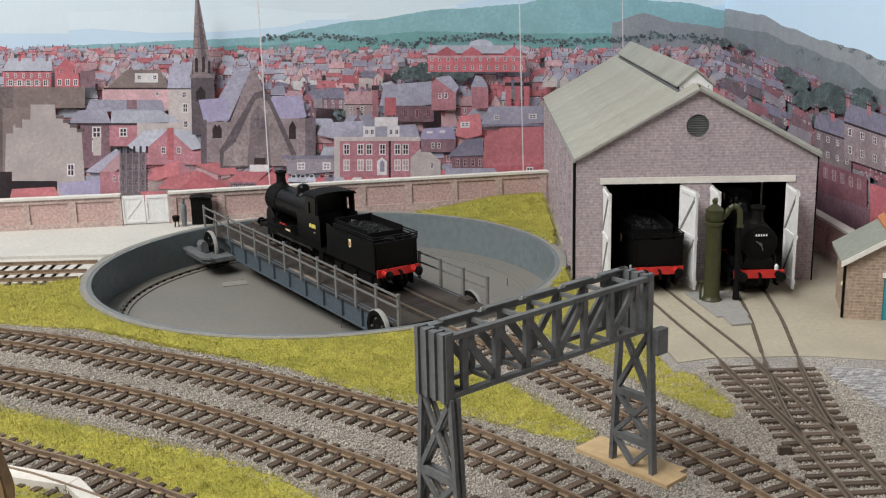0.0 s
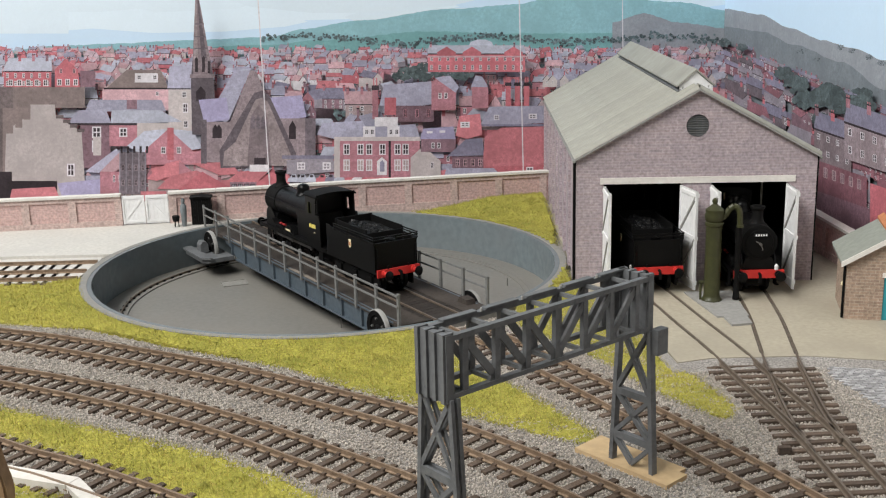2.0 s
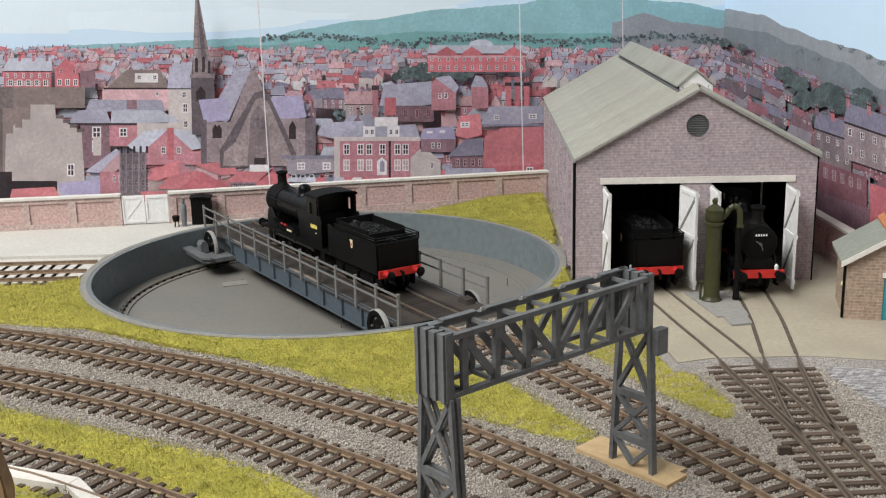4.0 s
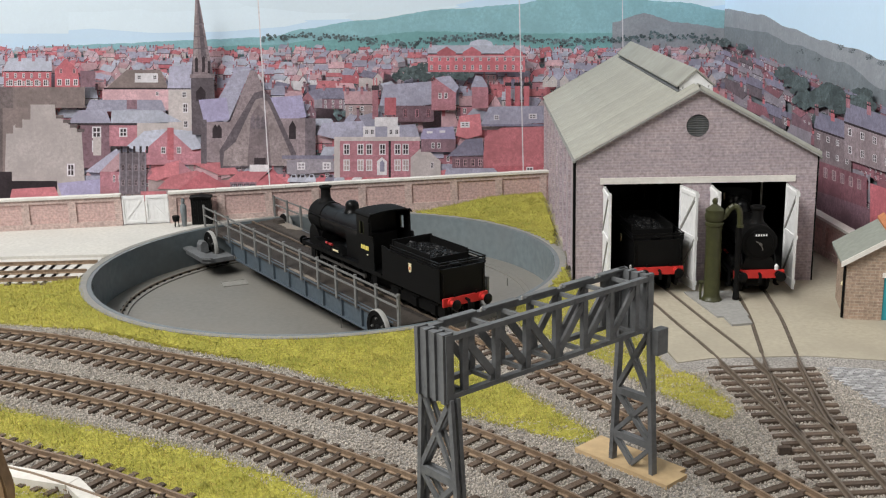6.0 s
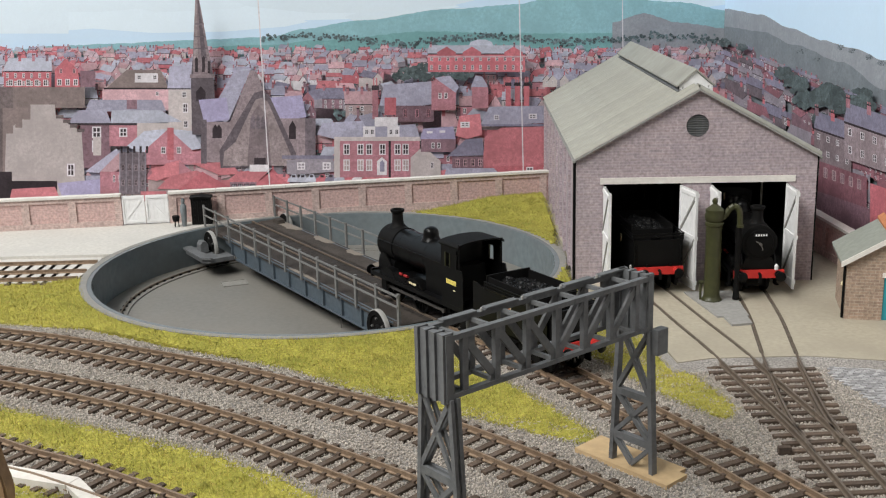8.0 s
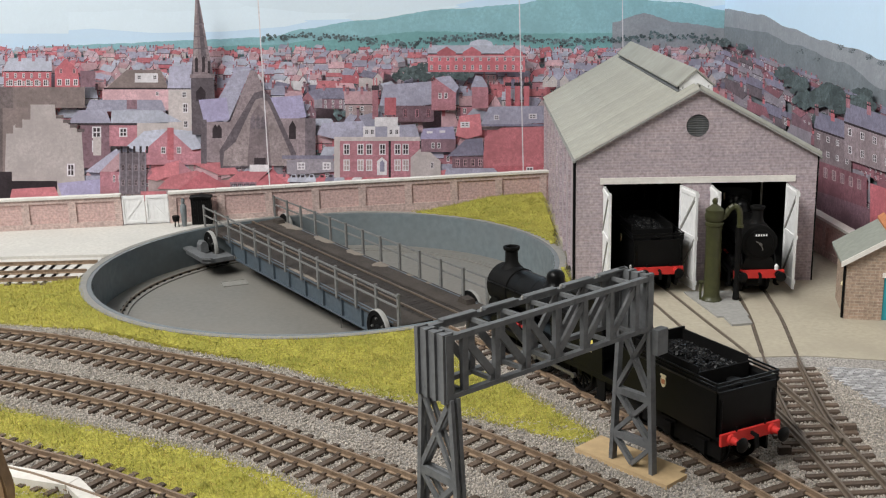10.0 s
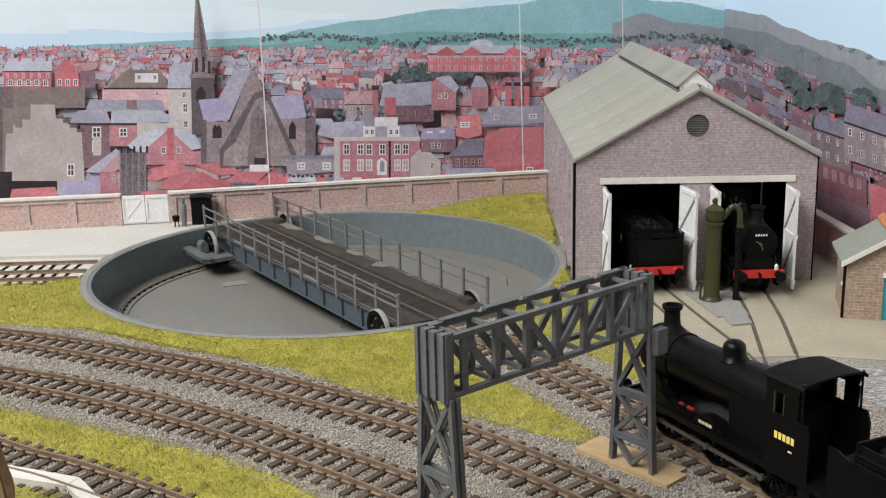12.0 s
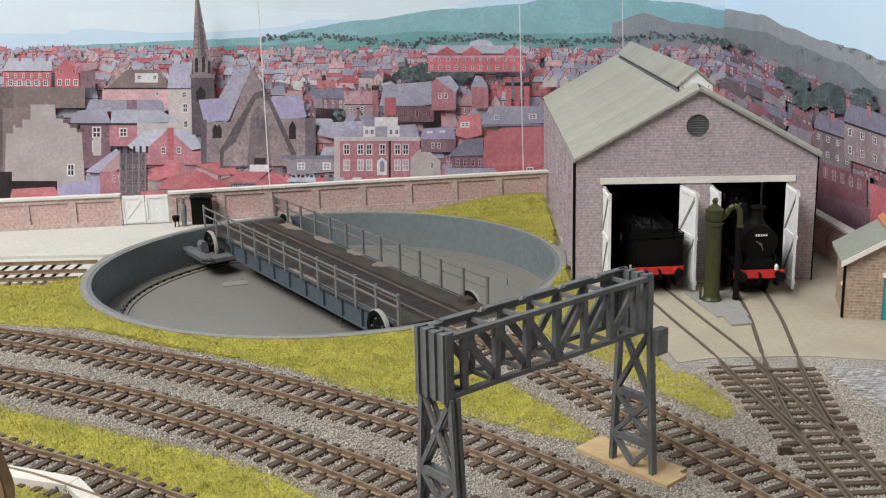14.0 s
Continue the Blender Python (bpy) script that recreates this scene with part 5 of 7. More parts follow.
yard_wall("yard_wall_west", (-0.5900, 0.7862), (-0.2536, 0.8266), "panelled pink brick yard wall with white coping", 0.0355, first=0.0170)
yard_wall("yard_wall_middle", (-0.2172, 0.8311), (-0.0690, 0.8600), "panelled pink brick yard wall with white coping", 0.0378, first=0.0028)
yard_wall("yard_wall_east", (-0.0690, 0.8600), (0.0905, 0.8875), "panelled pink brick yard wall with white coping", 0.0384, first=0.0035)
yard_wall("yard_wall_side", (0.2450, 0.9500), (0.2600, 0.4500), "shaded brick side wall with pale coping")
gate = thing("yard_gate", Matrix.Translation((-0.2536, 0.8266, 0)) @ Matrix.Rotation(math.atan2(0.0045, 0.0364), 4, "Z"), "pair of bright white boarded yard gates", "gate")
for k in (0, 1):
    bm = bmesh.new()
    x0 = 0.0005 + 0.0182 * k
    for j in range(6):
        box(bm, x0 + 0.0029 * j, x0 + 0.0029 * j + 0.0028, 0.0002, 0.0012, 0.0003, 0.0230)
    leaf = part("gate_leaf", bm, M["white"], gate)
    bm = bmesh.new()
    for z in (0.0015, 0.0205):
        box(bm, x0, x0 + 0.0173, -0.0004, 0.0002, z, z + 0.0015)
    for x in (0, 0.0160):
        box(bm, x0 + x, x0 + x + 0.0013, -0.0006, 0.0001, 0.0003, 0.0230)
    bar(bm, (x0 + 0.001, -0.0001, 0.0210 if k else 0.003), (x0 + 0.0163, -0.0001, 0.003 if k else 0.0210), 0.0012, 0.0005, up=(0, 1, 0))
    part("brace", bm, M["white"], leaf)
# dark lamp hut against the wall
hut = thing("lamp_hut", pose(-0.1975, 0.8210, 0, 0, 0, 6), "small matt black corrugated lamp hut beside the yard wall", "hut")
bm = bmesh.new()
for k in range(9):
    box(bm, 0.0017 * k, 0.0017 * k + 0.00165, 0.0 + (k % 2) * 0.0002, 0.0100, 0, 0.0208)
part("body", bm, M["black_matt"], hut)
bm = bmesh.new()
prism(bm, [(-0.0008, 0.0208), (0.0162, 0.0204), (0.0162, 0.0214), (0.0077, 0.0224), (-0.0008, 0.0218)], -0.001, 0.011, "y")
part("roof", bm, M["black_matt"], hut)
# brazier and painted figure
bm = bmesh.new()
lathe(bm, [(0.0012, 0.0042), (0.0024, 0.0045), (0.0029, 0.0078), (0.0028, 0.0088), (0.0021, 0.0088)], 16)
bz = tagged(finish("brazier", bm, M["black_matt"], m=pose(-0.2090, 0.8170, -0.0005), smooth=True), "small dark iron brazier on three legs", "brazier")
for k in range(3):
    a = radians(120 * k + 20)
    bm = bmesh.new()
    rod(bm, (0.0020 * math.cos(a), 0.0020 * math.sin(a), 0), (0.0017 * math.cos(a), 0.0017 * math.sin(a), 0.0045), 0.0004, seg=6)
    part("leg", bm, M["black_matt"], bz)
bm = bmesh.new()
lathe(bm, [(0.0016, 0), (0.0019, 0.002), (0.0022, 0.0075), (0.0026, 0.0120), (0.0024, 0.0165), (0.0012, 0.0180), (0.0014, 0.0194), (0.0016, 0.0206), (0.0011, 0.0220), (0.0003, 0.0225)], 14)
tagged(finish("toy_figure", bm, M["figure"], m=pose(-0.2030, 0.8185, -0.0005), smooth=True), "plain grey painted toy figure standing by the hut", "figurine")

# ---- brick hut at the yard's edge ----
HX = thing("brick_hut", pose(0.2163, 0.5490, 0, 0, 0, -13.9), "small brick hut with grey-green roof, terracotta ridge and teal door", "hut")
HW, HL, HE, HA = 0.046, 0.0408, 0.0325, 0.0465
bm = bmesh.new()
DX0, DX1, DZ = 0.0190, 0.0290, 0.0235
prism(bm, [(0, -0.0005), (DX0, -0.0005), (DX0, DZ), (DX1, DZ), (DX1, -0.0005), (HW, -0.0005), (HW, HE), (HW / 2, HA), (0, HE)], 0, 0.002, "y")
part("wall_front", bm, M["brick_hut"], HX)
part("wall_side", boxed(0, 0.002, 0.002, HL, -0.0005, HE), M["brick_hut"], HX)
part("wall_side", boxed(HW - 0.002, HW, 0.002, HL, -0.0005, HE), M["brick_hut"], HX)
bm = bmesh.new()
prism(bm, [(0.002, 0), (HW - 0.002, 0), (HW - 0.002, HE), (HW / 2, HA), (0.002, HE)], HL - 0.002, HL, "y")
part("wall_back", bm, M["brick_hut"], HX)
d = part("door", boxed(DX0, DX1, 0.0008, 0.0014, -0.0004, DZ), M["teal"], HX, "teal door")
part("lintel", boxed(DX0 - 0.001, DX1 + 0.001, -0.0007, 0.0, DZ, DZ + 0.0026), M["coping"], HX)
for s in (-1, 1):
    bm = bmesh.new()
    ex = HW / 2 + s * (HW / 2 + 0.0034)
    ez = HE - 0.0034 * (HA - HE) / (HW / 2)
    prism(bm, [(HW / 2, HA), (ex, ez), (ex, ez + 0.0014), (HW / 2, HA + 0.0014)], -0.0025, HL + 0.0025, "y")
    part("roof_slope", bm, M["slate_green"], HX, "grey-green sheet roof")
    bm = bmesh.new()
    prism(bm, [(HW / 2, HA + 0.0016), (ex, ez + 0.0016), (ex, ez - 0.0012), (HW / 2, HA - 0.0012)], -0.0036, -0.0026, "y")
    part("barge_board", bm, M["coping"], HX, "white barge board")
bm = bmesh.new()
prism(bm, [(HW / 2 - 0.0030, HA - 0.0002), (HW / 2, HA + 0.0022), (HW / 2 + 0.0030, HA - 0.0002), (HW / 2 + 0.0030, HA + 0.0010), (HW / 2, HA + 0.0034), (HW / 2 - 0.0030, HA + 0.0010)], -0.0036, HL + 0.0030, "y")
part("ridge_tiles", bm, M["ridge_tile"], HX, "orange terracotta ridge")
bm = bmesh.new()
rod(bm, (-0.0010, 0.0012, 0), (-0.0010, 0.0012, HE - 0.002), 0.0007, seg=8)
part("downpipe", bm, M["black_matt"], HX)
bm = bmesh.new()
lathe(bm, [(0.0013, 0), (0.0013, 0.0008), (0.0006, 0.0014)], 14, pose(0, 0.010, 0.0165, 0, -90, 0))
part("wall_lamp", bm, M["cream"], HX, "small round pale lamp")

# ---- water crane ----
wc = thing("water_crane", pose(0.1540, 0.5870, 0, 0, 0, -5), "olive green water crane with swan-neck arm and black hose", "water crane")
bm = bmesh.new()
lathe(bm, [(0.0058, -0.0005), (0.0058, 0.0010), (0.0048, 0.0022), (0.0045, 0.0040), (0.0045, 0.0440), (0.0050, 0.0445), (0.0050, 0.0462), (0.0042, 0.0468)], 26)
part("column", bm, M["olive"], wc, smooth=True)
bm = bmesh.new()
lathe(bm, [(0.0040, 0.0462), (0.0052, 0.0478), (0.0056, 0.0500), (0.0050, 0.0520), (0.0052, 0.0526), (0.0052, 0.0536), (0.0036, 0.0548), (0.0022, 0.0560), (0.0012, 0.0568), (0.0016, 0.0582), (0.0015, 0.0594), (0.0004, 0.0602)], 26)
part("head", bm, M["olive"], wc, "olive valve head with finial", smooth=True)
bm = bmesh.new()
pts = [Vector((0.0030, 0, 0.0478)), Vector((0.0060, 0, 0.0500)), Vector((0.0082, 0, 0.0540)), Vector((0.0105, 0, 0.0556)), Vector((0.0128, 0, 0.0545)), Vector((0.0140, 0, 0.0515)), Vector((0.0144, 0, 0.0440))]
for a, b in zip(pts, pts[1:]):
    rod(bm, a, b, 0.0017, seg=12)
lathe(bm, [(0.0021, 0.0432), (0.0021, 0.0446)], 14, Matrix.Translation((0.0144, 0, 0)))
part("swan_neck", bm, M["olive"], wc, smooth=True)
bm = bmesh.new()
lathe(bm, [(0.0017, 0.0432), (0.0018, 0.0300), (0.0015, 0.0150), (0.0018, 0.0040), (0.0022, 0.0010)], 12, Matrix.Translation((0.0138, 0, 0)))
part("hose", bm, M["black_matt"], wc, "black leather hose", smooth=True)
bm = bmesh.new()
rod(bm, (-0.0062, 0.0005, 0), (-0.0062, 0.0005, 0.0110), 0.0007, seg=8)
rod(bm, (-0.0076, 0.0005, 0.0108), (-0.0048, 0.0005, 0.0108), 0.0010, seg=8)
part("valve_wheel", bm, M["olive"], wc)
slabs = thing("crane_slab", Matrix(), "grey stone slabs round the water crane", "paving")
for outl_, top_ in (([(0.1420, 0.6045), (0.1700, 0.6045), (0.1672, 0.5560), (0.1495, 0.5560)], 0.0004), ([(0.1528, 0.5557), (0.1655, 0.5557), (0.1650, 0.5425), (0.1535, 0.5405)], 0.0007)):
    bm = bmesh.new()
    prism(bm, outl_, -0.001, top_)
    part("slab", bm, M["slab"], slabs)

# ---- signal gantry: x along the beam, y across it ----
GA, GB = Vector((-0.0024, 0.3182, 0)), Vector((0.0716, 0.3803, 0))
GL = (GB - GA).length
gantry = thing("signal_gantry", Matrix.Translation(GA) @ Matrix.Rotation(math.atan2((GB - GA).y, (GB - GA).x), 4, "Z"), "dark grey lattice signal gantry spanning two tracks", "gantry")
ZB, ZT, HWB = 0.0548, 0.0758, 0.0062
E0, E1 = -0.0016, GL - 0.0006


def truss(y):
    bm = bmesh.new()
    bar(bm, (E0, y, ZT - 0.0009), (E1, y, ZT - 0.0009), 0.0022, 0.0018)
    bar(bm, (E0, y, ZB + 0.0008), (E1, y, ZB + 0.0008), 0.0022, 0.0016)
    chord = part("truss_chord", bm, M["gantry"], gantry)
    n = 6
    xs = [E0 + 0.007 + (E1 - E0 - 0.014) * k / n for k in range(n + 1)]
    for x in xs:
        part("truss_post", boxed(-0.0011, 0.0011, -0.0009, 0.0009, ZB, ZT - 0.001), M["gantry"], gantry, m=pose(x, y, 0))
    for k in range(n):
        a, b = (xs[k], xs[k + 1]) if k < n / 2 else (xs[k + 1], xs[k])
        bm = bmesh.new()
        bar(bm, (a, y, ZT - 0.002), (b, y, ZB + 0.002), 0.0012, 0.0026)
        c = 0.0030 if k < n / 2 else -0.0030
        prism(bm, [(b, ZB + 0.0012), (b - c * 1.2, ZB + 0.0012), (b - c * 0.9, ZB + 0.0038), (b, ZB + 0.0046)], y - 0.0006, y + 0.0006, "y")
        part("truss_diagonal", bm, M["gantry"], gantry)


truss(-HWB)
truss(HWB)
for x in (E0, E1):
    bm = bmesh.new()
    box(bm, x - 0.0012, x + 0.0012, -HWB - 0.0012, HWB + 0.0012, ZB - 0.001, ZT + 0.0004)
    for y in (-HWB, -HWB / 3, HWB / 3, HWB):
        box(bm, x - 0.0022, x + 0.0022, y - 0.0008, y + 0.0008, ZB - 0.001, ZT + 0.0008)
    part("end_frame", bm, M["gantry"], gantry, "ribbed end frame")
part("end_plate", boxed(E1 - 0.0120, E1 - 0.0012, HWB - 0.0005, HWB + 0.0005, ZB + 0.001, ZT - 0.001), M["gantry"], gantry, "solid plate closing the end panel")
cross = None
for k in range(7):
    m = pose(E0 + 0.007 + (E1 - E0 - 0.014) * k / 6, 0, 0)
    if cross is None:
        bm = bmesh.new()
        box(bm, -0.0007, 0.0007, -HWB, HWB, ZB + 0.0002, ZB + 0.0016)
        box(bm, -0.0007, 0.0007, -HWB, HWB, ZT - 0.0026, ZT - 0.0012)
        cross = part("cross_bar", bm, M["gantry"], gantry, m=m)
    else:
        again(cross, gantry, m)
for k in range(5):
    x0 = E0 + 0.008 + 0.0190 * k
    part("walkway_plank", boxed(x0, x0 + 0.0150, HWB - 0.0014, HWB + 0.0014, ZT - 0.0001, ZT + 0.0008, 0.0002), M["gantry"], gantry)
    bm = bmesh.new()
    lathe(bm, [(0.0005, 0), (0.0005, 0.0010), (0.0003, 0.0013)], 10, Matrix.Translation((x0 + 0.0170, HWB - 0.001, ZT)))
    part("insulator", bm, M["slab"], gantry, "tiny grey insulator")


def tower(x, base_w, z0, th):
    legs = []
    top_w = HWB + 0.0010
    for s in (-1, 1):
        for u in (-1, 1):
            bm = bmesh.new()
            bar(bm, (x + u * th, s * base_w, z0), (x + u * th, s * top_w, ZB), 0.0018, 0.0014, up=(1, 0, 0))
            part("leg", bm, M["gantry"], gantry)
        bm = bmesh.new()
        for k in range(5):
            f0, f1 = k / 5, (k + 1) / 5
            w0, w1 = base_w + (top_w - base_w) * f0, base_w + (top_w - base_w) * f1
            za, zb = z0 + (ZB - z0) * f0, z0 + (ZB - z0) * f1
            bar(bm, (x - th, s * w0, za), (x + th, s * w1, zb), 0.0008, 0.0010)
        part("leg_lacing", bm, M["gantry"], gantry)
    zs = [z0 + (ZB - z0) * f for f in (0.0, 0.20, 0.52, 0.70, 1.0)]
    ws = [base_w + (top_w - base_w) * f for f in (0.0, 0.20, 0.52, 0.70, 1.0)]
    for u in (-1, 1):
        for k in (1, 2):
            bm = bmesh.new()
            bar(bm, (x + u * th, -ws[k], zs[k]), (x + u * th, ws[k], zs[k]), 0.0012, 0.0028)
            part("tie", bm, M["gantry"], gantry)
        bm = bmesh.new()
        bar(bm, (x + u * th, -ws[0] * 0.9, zs[1] - 0.001), (x + u * th, 0, z0 + 0.001), 0.0010, 0.0016)
        bar(bm, (x + u * th, ws[0] * 0.9, zs[1] - 0.001), (x + u * th, 0, z0 + 0.001), 0.0010, 0.0016)
        part("foot_brace", bm, M["gantry"], gantry)
        for a, b in ((1, 2), (2, 4)):
            for s in (-1, 1):
                bm = bmesh.new()
                bar(bm, (x + u * th, -s * ws[a], zs[a]), (x + u * th, s * ws[b], zs[b]), 0.0010, 0.0017)
                part("brace", bm, M["gantry"], gantry)


tower(GL, 0.0100, -0.0022, 0.0007)
tower(0.0, 0.0108, -0.0042, 0.0013)
bm = boxed(-0.0030, 0.0030, -0.0018, 0.0018, -0.0050, 0.0050, 0.0003)
part("relay_box", bm, M["gantry"], gantry, "small grey box", m=pose(GL + 0.0028, -HWB - 0.003, ZB - 0.0042))
bm = bmesh.new()
prism(bm, [(-0.0070, -0.0235), (0.0060, -0.0230), (0.0060, -0.0195), (0.0100, -0.0192), (0.0095, 0.0235), (-0.0075, 0.0225)], BED - 0.0004, -0.0022)
tagged(finish("plywood_base", bm, M["ply"], m=Matrix.Translation(GB + Vector((0.0, 0.0050, 0))) @ Matrix.Rotation(math.atan2((GB - GA).y, (GB - GA).x), 4, "Z")), "thin pale plywood footing under the gantry", "footing")

# ---- foreground edge: white kerb and brown post ----
kerb = thing("white_kerb", Matrix(), "white stone kerb edging in two lengths", "kerb")
for pts in ([(-0.1860, 0.3950), (-0.1428, 0.3781), (-0.1460, 0.3715), (-0.1900, 0.3870)], [(-0.1425, 0.3778), (-0.1240, 0.3540), (-0.1100, 0.330), (-0.1150, 0.326), (-0.1315, 0.3540), (-0.1457, 0.3713)]):
    bm = bmesh.new()
    prism(bm, pts, BED, -0.0004)
    part("kerb_stone", bm, M["coping"], kerb)
bm = bmesh.new()
prism(bm, [(-0.012, -0.03), (0.000, -0.03), (0.0030, -0.012), (0.0052, -0.002), (0.0050, 0.004), (0.0030, 0.010), (0.0000, 0.030), (-0.012, 0.030)], -0.004, 0.004, "y")
bmesh.ops.bevel(bm, geom=bm.edges[:], offset=0.0008, segments=2, affect="EDGES")
tagged(finish("timber_post", bm, M["timber"], m=pose(-0.1578, 0.3400, 0.013)), "rounded brown timber post at the layout's edge", "post")
# ---- the room round the layout ----
bm = bmesh.new()
box(bm, -2.6, 2.2, -2.4, 1.5, -1.0, -0.95)
tagged(finish("floor", bm, M["timber"]), "plain brown floor of the room", "floor", kind="structure")
for nm, b in (("wall_north", (-2.6, 2.2, 1.5, 1.56)), ("wall_south", (-2.6, 2.2, -2.46, -2.4)), ("wall_west", (-2.66, -2.6, -2.46, 1.56)), ("wall_east", (2.2, 2.26, -2.46, 1.56))):
    bm = bmesh.new()
    box(bm, b[0], b[1], b[2], b[3], -1.0, 1.45)
    tagged(finish(nm, bm, M["wallpaint"]), "plain off-white room wall", "wall", kind="structure")
bm = bmesh.new()
box(bm, -2.66, 2.26, -2.46, 1.56, 1.45, 1.5)
tagged(finish("ceiling", bm, M["wallpaint"]), "plain white ceiling", "ceiling", kind="structure")
# ---- printed backdrop: a town below hills, on two flat boards that meet in a corner ----
def ink(name, rgb, var=0.16, amount=0.22, grain=330.0):
    rgb = [c + 0.30 * (g - c) for c, g in zip(rgb, (156, 150, 170))] if name not in ("sky", "cloud", "dark", "white", "hill_far", "hill_mid") else rgb
    rgb = (rgb[0], rgb[1], min(236, rgb[2] * 1.025))
    lin = [((c / 255 + 0.055) / 1.055) ** 2.4 if c > 10 else c / 255 / 12.92 for c in rgb]
    var = 0.16 + var * 1.8 if name not in ("sky", "cloud") else var
    return material("ink_" + name, tuple(min(0.93, c / 0.88) for c in lin), 0.55, var=var, grain=grain, stain=60, bump=0, random_by="island", random_amount=amount, spec=0.25, detail=9.0)


INKS = [("sky", (192, 214, 228), 0.03, 0.0), ("cloud", (208, 222, 227), 0.03, 0.03), ("hill_far", (136, 176, 180), 0.02, 0.0), ("hill_mid", (116, 160, 158), 0.03, 0.0),
        ("moor", (134, 142, 138), 0.04, 0.0), ("slope", (100, 112, 108), 0.08, 0.0), ("tree", (72, 98, 92), 0.3, 0.3), ("tree_dark", (48, 66, 58), 0.3, 0.3),
        ("haze", (196, 172, 172), 0.15, 0.1), ("brick", (172, 104, 106), 0.16, 0.2), ("brick_red", (186, 84, 84), 0.12, 0.16), ("brick_dark", (112, 78, 80), 0.2, 0.2),
        ("pink", (204, 158, 154), 0.12, 0.15), ("buff", (168, 146, 134), 0.12, 0.15), ("cream", (196, 186, 172), 0.06, 0.08), ("white", (206, 202, 202), 0.05, 0.05),
        ("slate", (160, 160, 172), 0.10, 0.14), ("slate_light", (184, 190, 196), 0.08, 0.1), ("slate_dark", (116, 114, 128), 0.14, 0.15), ("tile", (200, 104, 102), 0.12, 0.15),
        ("dark", (58, 50, 54), 0.25, 0.3), ("stone", (128, 112, 106), 0.22, 0.2), ("stone_dark", (84, 74, 72), 0.25, 0.2), ("lilac", (156, 150, 178), 0.08, 0.08), ("grey", (128, 122, 122), 0.15, 0.2),
        ("dun", (120, 104, 90), 0.12, 0.12), ("dun_pale", (172, 162, 148), 0.05, 0.05), ("dun_dark", (84, 72, 62), 0.2, 0.2), ("brick_deep", (126, 70, 72), 0.2, 0.2), ("stone_pale", (152, 136, 126), 0.25, 0.1)]
INK_INDEX = {nm: i for i, (nm, *_) in enumerate(INKS)}
INK_MATS = [ink(*row) for row in INKS]


